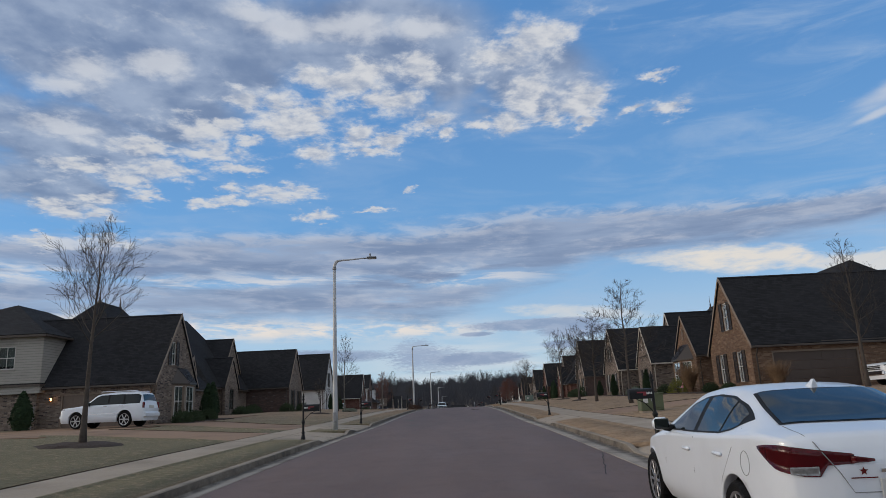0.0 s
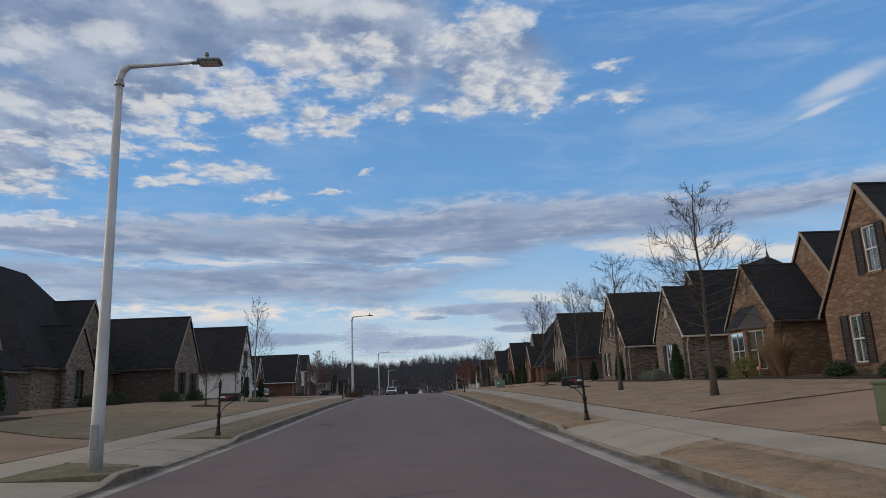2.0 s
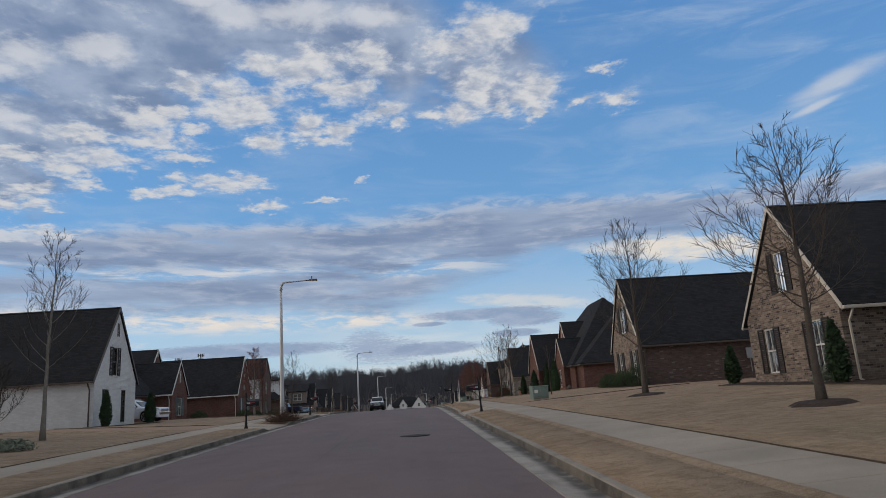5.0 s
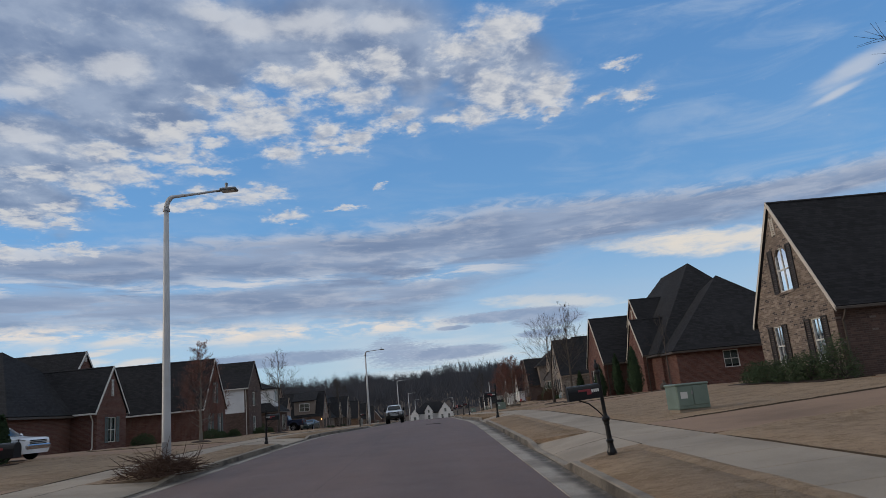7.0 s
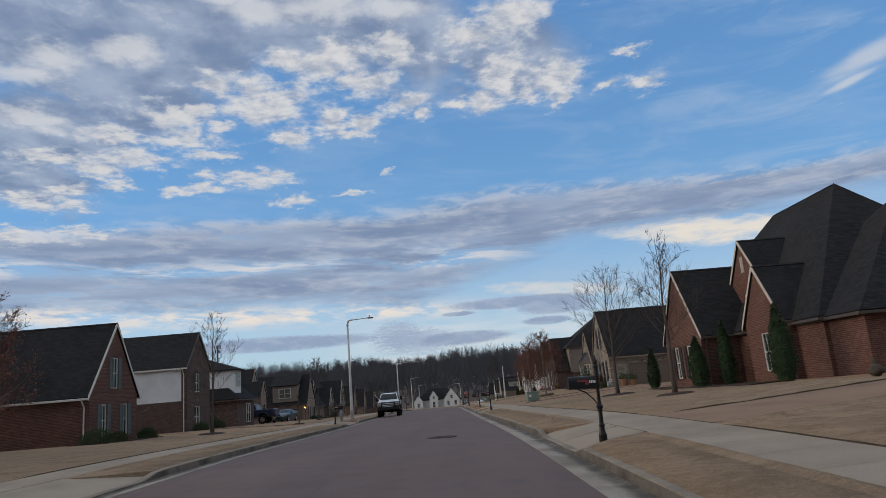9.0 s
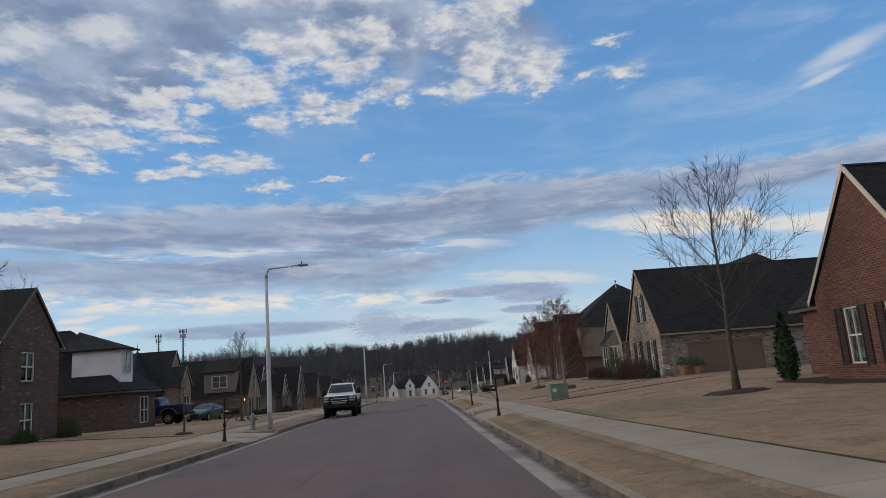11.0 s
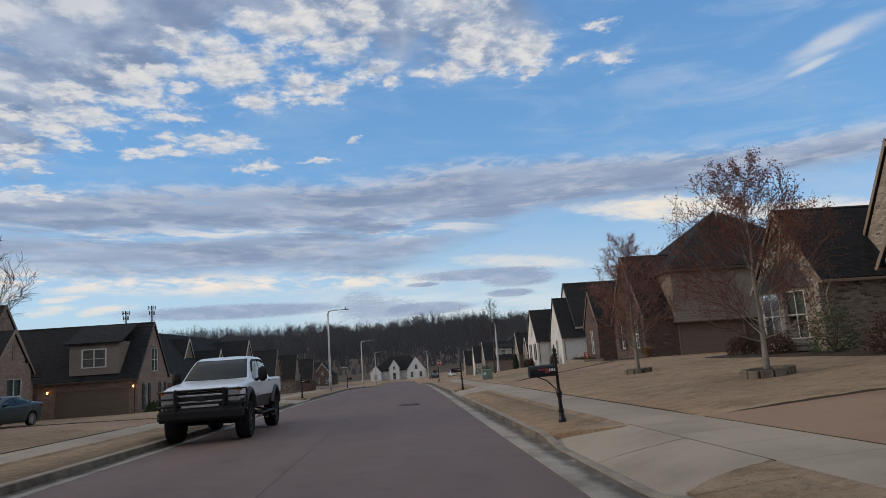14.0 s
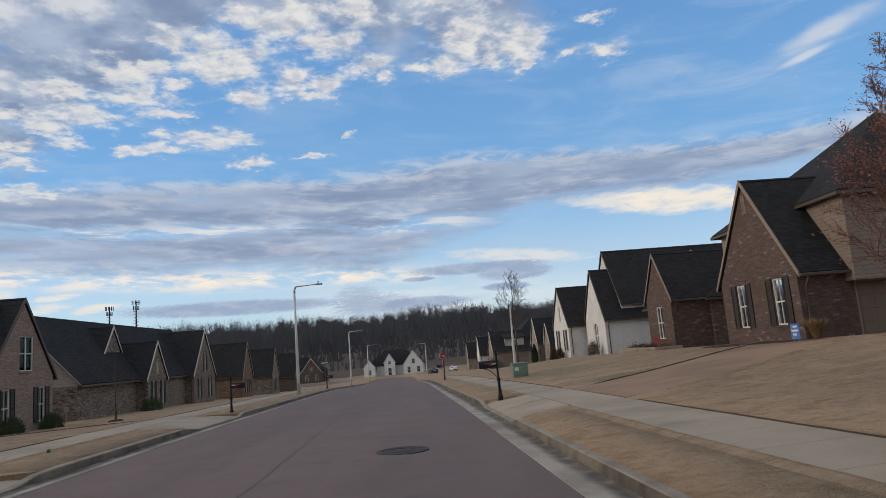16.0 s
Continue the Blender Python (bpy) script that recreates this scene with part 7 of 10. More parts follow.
def suv(at, label, paint, tall=1.88):
    c = thing("suv", (0, 0, 0), label, "car")
    k = tall / 1.88
    table = [(2.58, 0.95 * k, 0.97 * k, 0.72, 0.66), (2.54, 1.02 * k, 1.05 * k, 0.88, 0.80), (2.35, 1.07 * k, 1.12 * k, 0.97, 0.86), (1.6, 1.12 * k, 1.18 * k, 1.01, 0.86), (1.15, 1.15 * k, 1.24 * k, 1.01, 0.84), (0.8, 1.16 * k, 1.50 * k, 1.01, 0.78), (0.45, 1.17 * k, 1.77 * k, 1.01, 0.74),
             (0.1, 1.18 * k, 1.85 * k, 1.01, 0.74), (-1.0, 1.19 * k, 1.88 * k, 1.01, 0.74), (-2.1, 1.20 * k, 1.86 * k, 1.0, 0.73), (-2.34, 1.20 * k, 1.80 * k, 0.99, 0.72), (-2.50, 1.16 * k, 1.30 * k, 0.97, 0.80), (-2.56, 1.10 * k, 1.13 * k, 0.95, 0.84), (-2.58, 1.0 * k, 1.02 * k, 0.92, 0.84)]
    sh = Shell(c, table, 0.30, (1.50, -1.45), 0.47, 0.40, paint, round_off=0.05, seams=([(0.62, 0.4), (0.62, 1.15 * k)], [(-0.42, 0.4), (-0.42, 1.19 * k)], [(-1.36, 0.75), (-1.36, 1.19 * k)]))
    skin = sh.skin
    lower = [(0.9, 1.215 * k), (-2.3, 1.24 * k)]
    upper = [(0.9, 1.225 * k), (0.42, 1.62 * k), (0.1, 1.73 * k), (-1.0, 1.755 * k), (-2.15, 1.735 * k), (-2.34, 1.65 * k)]
    sh.pane("window_trim", -2.33, 0.88, lower, upper, BLACK_PLASTIC, 0.004, n=36)
    lower, upper = [(x, z + 0.02) for x, z in lower], [(x, z - 0.025) for x, z in upper]
    for a_, b_ in ((-0.36, 0.74), (-1.30, -0.46), (-2.27, -1.40)):
        sh.pane("side_window", a_, b_, lower, upper, CAR_GLASS, 0.009)
    sh.screen("windscreen", 0.50, 1.12, 0.66, 0.80, CAR_GLASS, 0.005, 0.06)
    sh.screen("rear_window", -2.355, -2.475, 0.66, 0.74, CAR_GLASS, 0.008)
    for x in (1.50, -1.45):
        for y in (0.88, -0.88):
            wheel_parts(c, x, y, 0.40, 0.26, ALLOY, 6, 0.29)
    for sd in (1, -1):
        bm = bmesh.new()
        box(bm, -2.60, sd * 0.90 - 0.07, 0.98 * k, -2.50, sd * 0.90 + 0.07, 1.30 * k, bevel=0.02)
        part("tail_light", bm, RED_LENS, c, "tall red tail lamp")
        bm = bmesh.new()
        tube(bm, [(0.2, sd * 0.68, 1.87 * k), (0.1, sd * 0.68, 1.93 * k), (-1.9, sd * 0.68, 1.93 * k), (-2.1, sd * 0.68, 1.88 * k)], [0.022] * 4, 6)
        part("roof_rail", bm, CHROME, c)
    patch_on(c, "headlight", skin, (2.2, 2.54), (3.0, 4.1), CLEAR_LENS)
    bm = bmesh.new()
    box(bm, -2.70, -0.90, 0.48, -2.5, 0.90, 0.74, bevel=0.05)
    part("rear_bumper", bm, paint, c)
    bm = bmesh.new()
    box(bm, -2.606, -0.28, 0.98 * k, -2.58, 0.28, 1.14 * k, bevel=0.01)
    part("number_plate", bm, PLATE_WHITE, c)
    bm = bmesh.new()
    box(bm, 2.50, -0.80, 0.50, 2.66, 0.80, 0.72, bevel=0.05)
    part("front_bumper", bm, CHROME, c)
    bm = bmesh.new()
    for z in (0.78, 0.86, 0.94):
        box(bm, 2.52, -0.55, z * k, 2.61, 0.55, (z + 0.05) * k, bevel=0.01)
    part("grille", bm, BLACK_PLASTIC, c)
    bm = bmesh.new()
    for sd in (1, -1):
        box(bm, -1.0, sd * 1.0 - 0.012, 0.70, 1.0, sd * 1.0 + 0.012, 0.73, bevel=0.004)
    part("chrome_strip", bm, CHROME, c)
    mirror_parts(c, 0.72, 1.0, 1.16 * k, (0.16, 0.22, 0.22), paint)
    handle_parts(c, skin, (-0.25, -1.2), 3.15, CHROME)
    settle_car(c, *at)
    return c


def pickup(at, label, paint, lower, rim, guard=True, size=1.0):
    c = thing("pickup_truck", (0, 0, 0), label, "truck")
    table = [(2.92, 1.20, 1.22, 0.86, 0.78), (2.88, 1.25, 1.28, 0.94, 0.84), (2.7, 1.30, 1.35, 0.98, 0.86), (2.1, 1.35, 1.43, 1.0, 0.86), (1.55, 1.38, 1.48, 1.0, 0.85), (1.25, 1.39, 1.66, 1.0, 0.80), (0.95, 1.40, 1.86, 1.0, 0.76), (0.66, 1.41, 2.00, 1.0, 0.74), (0.3, 1.42, 2.06, 1.0, 0.735),
             (-0.85, 1.43, 2.06, 1.0, 0.735), (-1.10, 1.43, 2.02, 1.0, 0.73), (-1.24, 1.44, 1.80, 1.0, 0.76), (-1.31, 1.455, 1.49, 1.0, 0.86), (-1.36, 1.46, 1.48, 1.0, 0.90), (-3.0, 1.47, 1.485, 1.0, 0.92), (-3.18, 1.46, 1.475, 0.99, 0.92), (-3.22, 1.43, 1.44, 0.97, 0.90)]
    table = [(x, b + 0.05, r + 0.05 + 0.06 * (r > 1.6), w, rw) for x, b, r, w, rw in table]
    sh = Shell(c, table, 0.70, (1.98, -1.99), 0.63, 0.55, paint, lower, 1.04, round_off=0.04,
               seams=([(1.14, 0.70), (1.14, 1.38)], [(0.02, 0.70), (0.02, 1.40)], [(-0.98, 0.72), (-0.98, 1.41)], [(-1.33, 0.70), (-1.33, 1.45)]))
    skin = sh.skin
    for lo_, up_, a_, b_ in (([(1.2, 1.495), (0.06, 1.505)], [(1.16, 1.52), (0.98, 1.74), (0.76, 1.97), (0.60, 2.04), (0.06, 2.06)], 0.06, 1.14),
                             ([(0.0, 1.505), (-1.0, 1.515)], [(-0.02, 2.06), (-0.80, 2.05), (-0.95, 1.99)], -0.96, -0.02)):
        sh.pane("window_trim", a_, b_, lo_, up_, BLACK_PLASTIC, 0.004, n=24)
        sh.pane("side_window", a_ + 0.035, b_ - 0.05, [(x, z + 0.02) for x, z in lo_], [(x, z - 0.035) for x, z in up_], CAR_GLASS, 0.009)
    sh.screen("windscreen_trim", 0.68, 1.50, 0.68, 0.83, BLACK_PLASTIC, 0.003, 0.08)
    sh.screen("windscreen", 0.71, 1.47, 0.65, 0.79, CAR_GLASS, 0.007, 0.08)
    sh.screen("rear_window", -1.14, -1.27, 0.60, 0.66, CAR_GLASS, 0.007)
    for x in (1.98, -1.99):
        for y in (0.87, -0.87):
            wheel_parts(c, x, y, 0.475, 0.34, rim, 8, 0.27)
    for ax in (1.98, -1.99):
        for sd in (1, -1):
            bm = bmesh.new()
            inner, outer, deep = 0.63, 0.76, 0.06
            rows = []
            for n in range(17):
                a = math.pi * (0.10 + 0.80 * n / 16)
                ca, sa = math.cos(a), math.sin(a)
                rows.append([bm.verts.new((ax + r * ca, sd * y, 0.55 + r * sa)) for r, y in ((inner, 0.90), (inner, 1.0 + deep), (outer - 0.03, 1.0 + deep * 0.8), (outer, 0.985))])
            for a, b in zip(rows, rows[1:]):
                for q in range(3):
                    bm.faces.new((a[q], a[q + 1], b[q + 1], b[q]))
            bmesh.ops.recalc_face_normals(bm, faces=bm.faces)
            part("fender_flare", bm, lower, c, "dark grey flared wheel arch", smooth=True)
    for sd in (1, -1):
        bm = bmesh.new()
        tube(bm, [(1.25, sd * 1.0, 0.62), (0.9, sd * 1.10, 0.56), (-1.0, sd * 1.10, 0.56), (-1.3, sd * 1.0, 0.62)], [0.035] * 4, 8)
        for x in (0.55, -0.55):
            tube(bm, [(x + 0.3, sd * 1.10, 0.55), (x + 0.22, sd * 1.16, 0.42), (x - 0.22, sd * 1.16, 0.42), (x - 0.3, sd * 1.10, 0.55)], [0.022] * 4, 6)
            tube(bm, [(x, sd * 1.08, 0.56), (x, sd * 0.6, 0.68)], [0.03, 0.03], 6)
        part("side_step", bm, BLACK_PLASTIC, c, "black tubular side step")
        bm = bmesh.new()
        box(bm, 2.76, sd * 0.79 - 0.15, 0.98, 2.955, sd * 0.79 + 0.15, 1.33, bevel=0.03)
        hl = part("headlight", bm, CLEAR_LENS, c)
        bm = bmesh.new()
        box(bm, 2.72, sd * 0.915 - 0.045, 1.22, 2.962, sd * 0.915 + 0.04, 1.32, bevel=0.015)
        part("turn_signal", bm, AMBER_LENS, hl)
        bm = bmesh.new()
        box(bm, -3.25, sd * 0.90 - 0.07, 1.0, -3.16, sd * 0.90 + 0.07, 1.36, bevel=0.02)
        part("tail_light", bm, RED_LENS, c)
        for line in ([(1.0, 1.72), (0.78, 1.95), (0.62, 2.02), (0.12, 2.04)], [(-0.06, 2.04), (-0.5, 2.04), (-0.92, 1.99)]):
            bm = bmesh.new()
            tube(bm, [(x, sd * (sh.side(x, z) + 0.02), z) for x, z in line], [0.028] * len(line), 6)
            part("window_visor", bm, BLACK_PLASTIC, c)
        bm = bmesh.new()
        p = skin(1.45, 3.5)
        box(bm, 1.30, sd * (p[1] + 0.004) - 0.008, 1.22, 1.62, sd * (p[1] + 0.004) + 0.008, 1.28, bevel=0.006)
        part("badge_bar", bm, CHROME, c)
        bm = bmesh.new()
        p = skin(0.98, 2.4)
        for q in range(2):
            box(bm, 0.93, sd * (p[1] + 0.012) - 0.006, 0.98 + q * 0.07, 1.03, sd * (p[1] + 0.012) + 0.006, 1.04 + q * 0.07, bevel=0.004)
        part("door_badge", bm, CHROME, c)
    bm = bmesh.new()
    box(bm, 2.86, -0.66, 0.90, 2.95, 0.66, 1.26, bevel=0.03)
    part("grille", bm, BLACK_PLASTIC, c)
    bm = bmesh.new()
    bmesh.ops.create_cone(bm, segments=24, radius1=0.155, radius2=0.145, depth=0.03, cap_ends=True, matrix=Matrix.Translation((2.975, 0, 1.09)) @ Matrix.Rotation(math.pi / 2, 4, "Y") @ Matrix.Diagonal((0.45, 1.0, 1.0, 1.0)))
    part("oval_badge", bm, IRON_BADGE, c, "dark oval badge on the grille")
    bm = bmesh.new()
    box(bm, 2.90, -0.66, 1.265, 2.965, 0.66, 1.345, bevel=0.02)
    part("grille_surround", bm, CHROME, c, "chrome upper edge of the grille")
    for z in (1.00, 1.15):
        bm = bmesh.new()
        box(bm, 2.94, -0.60, z, 2.972, 0.60, z + 0.045, bevel=0.008)
        part("grille_bar", bm, CHROME, c, "chrome grille bar")
    bm = bmesh.new()
    box(bm, 2.97, -0.45, 0.885, 3.02, 0.45, 0.945, bevel=0.01)
    part("light_bar", bm, CLEAR_LENS, c, "slim row of work lamps")
    bm = bmesh.new()
    box(bm, 2.72, -1.02, 0.56, 3.10, 1.02, 0.86, bevel=0.07)
    part("front_bumper", bm, BLACK_PLASTIC, c, "heavy black steel bumper")
    if guard:
        bm = bmesh.new()
        for y in (-0.58, 0.58):
            box(bm, 2.98, y - 0.035, 0.62, 3.10, y + 0.035, 1.34, bevel=0.015)
        tube(bm, [(3.04, -0.58, 1.30), (3.04, 0.58, 1.30)], [0.026, 0.026], 8)
        for sd in (1, -1):
            for z in (0.94, 1.12, 1.29):
                tube(bm, [(3.04, sd * 0.58, z), (3.03, sd * 0.92, z), (2.86, sd * 1.06, z), (2.70, sd * 1.06, z)], [0.022] * 4, 8)
            tube(bm, [(2.70, sd * 1.06, 0.80), (2.70, sd * 1.06, 1.29)], [0.024, 0.024], 8)
        part("grille_guard", bm, BLACK_PLASTIC, c, "black tubular grille guard")
    bm = bmesh.new()
    box(bm, -3.42, -0.92, 0.66, -3.20, 0.92, 0.88, bevel=0.04)
    part("rear_bumper", bm, BLACK_PLASTIC, c)
    bm = bmesh.new()
    tube(bm, [(1.98, -0.7, 0.46), (1.98, 0.7, 0.46)], [0.06, 0.06], 8)
    part("axle", bm, BLACK_PLASTIC, c)
    bm = bmesh.new()
    tube(bm, [(-1.99, -0.7, 0.46), (-1.99, 0.7, 0.46)], [0.07, 0.07], 8)
    lathe(bm, [(0.05, -0.17), (0.18, -0.1), (0.18, 0.1), (0.05, 0.17)], 10, (-1.99, 0.05, 0.46))
    part("axle", bm, BLACK_PLASTIC, c)
    mirror_parts(c, 1.0, 1.0, 1.42, (0.17, 0.24, 0.40), BLACK_PLASTIC, 0.16)
    handle_parts(c, skin, (0.16, -0.84), 3.2, BLACK_PLASTIC)
    bm = bmesh.new()
    for y in (0.0,):
        box(bm, 0.30, y - 0.05, 2.155, 0.40, y + 0.05, 2.20, bevel=0.012)
    part("roof_marker_light", bm, BLACK_PLASTIC, c)
    settle_car(c, *at, size)
    return c


sedan((3.40, 7.70, 88.5), "white sedan parked at the kerb, seen from behind", WHITE_PAINT, 1.065)
pickup((-4.0, 157.2, -88.5), "lifted white and grey pickup truck with black grille guard", WHITE_PAINT, GREY_PAINT, BLACK_RIM, size=1.06)
suv((-19.3, 37.6, 179), "large white suv parked before a garage", WHITE_PAINT, 1.80).scale = (0.9, 0.96, 1.04)
suv((-19.2, 99.9, -8), "white suv parked in a driveway", WHITE_PAINT, 1.75).scale = (0.94, 0.96, 0.96)
suv((24.0, 35.7, 183), "white suv parked on a driveway beside a brick house", WHITE_PAINT)
sedan((-17.0, 167.6, 264), "dark teal sedan parked on a driveway", TEAL_PAINT)
pickup((-20.3, 163.75, 177), "dark blue pickup truck parked on a driveway", BLUE_PAINT, BLUE_PAINT, ALLOY, False)
sedan((8.6, 321.0, 100), "dark car parked near the crossing", BLACK_PAINT)
sedan((13.8, 323.0, 95), "small pale car parked near the crossing", WHITE_PAINT)

# ---------------------------------------------------------------- street furniture
RED_FLAG = material("faded_red_flag", (0.22, 0.03, 0.04), 0.5)
WHITE_MARK = material("white_lettering", (0.62, 0.62, 0.60), 0.5)
BOX_GREEN = material("green_cabinet_paint", (0.105, 0.125, 0.065), 0.5, stain=0.35, stain_scale=2.5, stain_to=(0.055, 0.06, 0.035))
BOX_TEAL = material("grey_green_cabinet_paint", (0.16, 0.215, 0.185), 0.5, stain=0.35, stain_scale=2.5, stain_to=(0.085, 0.12, 0.10))
LABEL_WHITE = material("white_label", (0.60, 0.60, 0.58), 0.6)
HYDRANT_PAINT = material("silver_hydrant_paint", (0.24, 0.245, 0.24), 0.5, metal=0.4, stain=0.4, stain_scale=6)
SIGN_RED = material("stop_sign_red", (0.32, 0.015, 0.02), 0.45)
SIGN_GREEN = material("street_sign_green", (0.01, 0.10, 0.045), 0.45)
SIGN_BLUE = material("yard_sign_blue", (0.02, 0.12, 0.42), 0.6, stain=0.5, stain_scale=6, stain_to=(0.25, 0.40, 0.65))
STEEL = material("galvanised_steel", (0.30, 0.30, 0.31), 0.5, metal=0.7)
TERRACOTTA = material("terracotta", (0.30, 0.160, 0.092), 0.85, stain=0.3)
LAMP_GLOW = bpy.data.materials.new("lit_lantern_bulb")
LAMP_GLOW.use_nodes = True
_p = LAMP_GLOW.node_tree.nodes["Principled BSDF"]
_p.inputs["Emission Color"].default_value, _p.inputs["Emission Strength"].default_value = (1.0, 0.42, 0.10, 1), 9.0
IRON_RIM = material("rusty_cast_iron", (0.055, 0.045, 0.04), 0.7, metal=0.4, stain=0.4, stain_scale=8)
FLAMINGO = material("faded_pink_plastic", (0.55, 0.22, 0.24), 0.5)
GREEN_MARK = material("faded_green_paint", (0.07, 0.16, 0.10), 0.8, grain=0.8, grain_scale=30)
GROUT = material("dark_crack_filler", (0.022, 0.018, 0.018), 0.8)
GREEN_PAINT = material("faded_green_paint_mark", (0.10, 0.17, 0.12), 0.8, grain=0.8, grain_scale=30)


def street_lamp(x, y, side, tall=7.65, first=None):
    z = ground_z(x, y)
    if first:
        return copy_thing(first, pose(x, y, z, 0, 0, 0 if side > 0 else 180))
    r = thing("street_lamp", (x, y, z), "tall pale grey street lamp with a curved arm", "street lamp", "street lamps")
    bm = bmesh.new()
    tube(bm, [(0, 0, -0.1), (0, 0, 1.0), (0, 0, 4.0), (0, 0, tall - 0.45)], [0.128, 0.120, 0.095, 0.072], 16)
    pole = part("pole", bm, POLE, r, smooth=True)
    bm = boxes((-0.07, -0.138, 0.35, 0.07, -0.11, 0.80), bevel=0.008)
    part("access_cover", bm, STEEL, pole, "grey access cover at the foot")
    bm = bmesh.new()
    tube(bm, [(0, 0, tall - 0.47), (0, 0, tall - 0.40)], [0.10, 0.10], 14)
    part("collar", bm, STEEL, pole)
    bm = bmesh.new()
    arc = [(0.22 - 0.22 * math.cos(a), 0, tall - 0.40 + 0.36 * math.sin(a)) for a in (math.pi / 2 * k / 6 for k in range(7))]
    tube(bm, arc + [(0.9, 0, tall - 0.01), (1.55, 0, tall + 0.03)], [0.075] * 5 + [0.062, 0.05, 0.036, 0.032], 10)
    part("arm", bm, POLE, r, smooth=True)
    bm = bmesh.new()
    for a, b, w, h in ((1.45, 1.62, 0.05, 0.05), (1.60, 2.10, 0.15, 0.075)):
        box(bm, a, -w, tall - 0.01, b, w, tall + h, bevel=0.03)
    head = part("lamp_head", bm, POLE_DARK, r, "flat grey lamp head")
    bm = boxes((1.66, -0.12, tall - 0.022, 2.04, 0.12, tall - 0.008), bevel=0.006)
    part("lens", bm, CLEAR_LENS, head)
    bm = bmesh.new()
    lathe(bm, [(0.035, 0.0), (0.035, 0.10), (0.045, 0.11), (0.045, 0.17), (0.02, 0.19)], 10, (1.78, 0, tall + 0.07))
    part("photocell", bm, POLE_DARK, head)
    return r


street_lamp(-5.85, 32.3, 1, 8.15)
lamp_1 = street_lamp(-5.68, 86.3, 1, 7.85)
for x, y, sd in ((-5.70, 141.25, 1), (-6.1, 203.6, 1), (-6.3, 305, 1), (7.4, 330, -1), (-6.3, 255, 1)):
    street_lamp(x, y, sd, first=lamp_1)


def mailbox(x, y, side, lean=(0, 0), digits=4, first=None):
    z = ground_z(x, y)
    if first:
        return copy_thing(first, pose(x, y, z, lean[0], lean[1], 0))
    r = thing("mailbox", (x, y, z), "black cast mailbox on a fluted post with red flag", "mailbox", "mailboxes at the kerb")
    bm = bmesh.new()
    lathe(bm, [(0.085, -0.1), (0.085, 0.05), (0.06, 0.12), (0.052, 0.2), (0.064, 0.22), (0.064, 0.25), (0.045, 0.27), (0.040, 0.50), (0.052, 0.52), (0.052, 0.56), (0.07, 0.59), (0.07, 0.62),
               (0.042, 0.66), (0.034, 0.70), (0.033, 1.38)], 14)
    post = part("post", bm, IRON, r, smooth=False)
    bm = bmesh.new()
    lathe(bm, [(0.038, 1.38), (0.055, 1.40), (0.055, 1.43), (0.03, 1.46), (0.045, 1.50), (0.042, 1.54), (0.015, 1.59), (0.02, 1.61), (0.003, 1.65)], 12)
    part("finial", bm, IRON, post)
    s = -side
    bm = bmesh.new()
    w, h0, h1 = 0.105, 0.98, 1.13
    sec = [(-w, h0), (w, h0)] + [(w * math.cos(a), h1 + w * 0.95 * math.sin(a)) for a in (math.pi * k / 8 for k in range(9))]
    a_, b_ = (0.02 * s, 0.56 * s)
    r0 = [bm.verts.new((a_, p, q)) for p, q in sec]
    r1 = [bm.verts.new((b_, p, q)) for p, q in sec]
    for k in range(len(sec)):
        bm.faces.new((r0[k], r0[(k + 1) % len(sec)], r1[(k + 1) % len(sec)], r1[k]))
    bm.faces.new(r0)
    bm.faces.new(r1)
    bmesh.ops.recalc_face_normals(bm, faces=bm.faces)
    body = part("box_body", bm, IRON, r)
    bm = bmesh.new()
    sec2 = [(p * 1.04, h0 + (q - h0) * 1.02 - 0.004) for p, q in sec]
    r0 = [bm.verts.new((0.555 * s, p, q)) for p, q in sec2]
    r1 = [bm.verts.new((0.60 * s, p, q)) for p, q in sec2]
    for k in range(len(sec2)):
        bm.faces.new((r0[k], r0[(k + 1) % len(sec2)], r1[(k + 1) % len(sec2)], r1[k]))
    bm.faces.new(r1)
    bm.faces.new(r0)
    bmesh.ops.recalc_face_normals(bm, faces=bm.faces)
    part("door", bm, IRON, body)
    bm = boxes((min(0.60 * s, 0.62 * s), -0.008, 1.225, max(0.60 * s, 0.62 * s), 0.008, 1.27), bevel=0.003)
    part("door_tab", bm, IRON, body)
    bm = bmesh.new()
    tube(bm, [(0.03 * s, 0, 0.65), (0.12 * s, 0, 0.77), (0.25 * s, 0, 0.90), (0.42 * s, 0, 0.975)], [0.013] * 4, 6)
    part("bracket", bm, IRON, post)
    for yy in (-1, 1):
        bm = bmesh.new()
        box(bm, min(0.20 * s, 0.42 * s), yy * (w + 0.006) - 0.004, 1.115, max(0.20 * s, 0.42 * s), yy * (w + 0.006) + 0.004, 1.15, bevel=0.002)
        box(bm, min(0.19 * s, 0.27 * s), yy * (w + 0.006) - 0.004, 1.055, max(0.19 * s, 0.27 * s), yy * (w + 0.006) + 0.004, 1.115, bevel=0.002)
        if yy < 0:
            part("flag", bm, RED_FLAG, body, "red signal flag")
        else:
            bm.free()
        for k in range(digits):
            x0_ = (0.055 + k * 0.035) * s
            bm = bmesh.new()
            box(bm, min(x0_, x0_ + 0.024 * s), yy * (w + 0.004) - 0.002, 1.085, max(x0_, x0_ + 0.024 * s), yy * (w + 0.004) + 0.002, 1.14)
            part("number_bar", bm, WHITE_MARK, body)
    return r


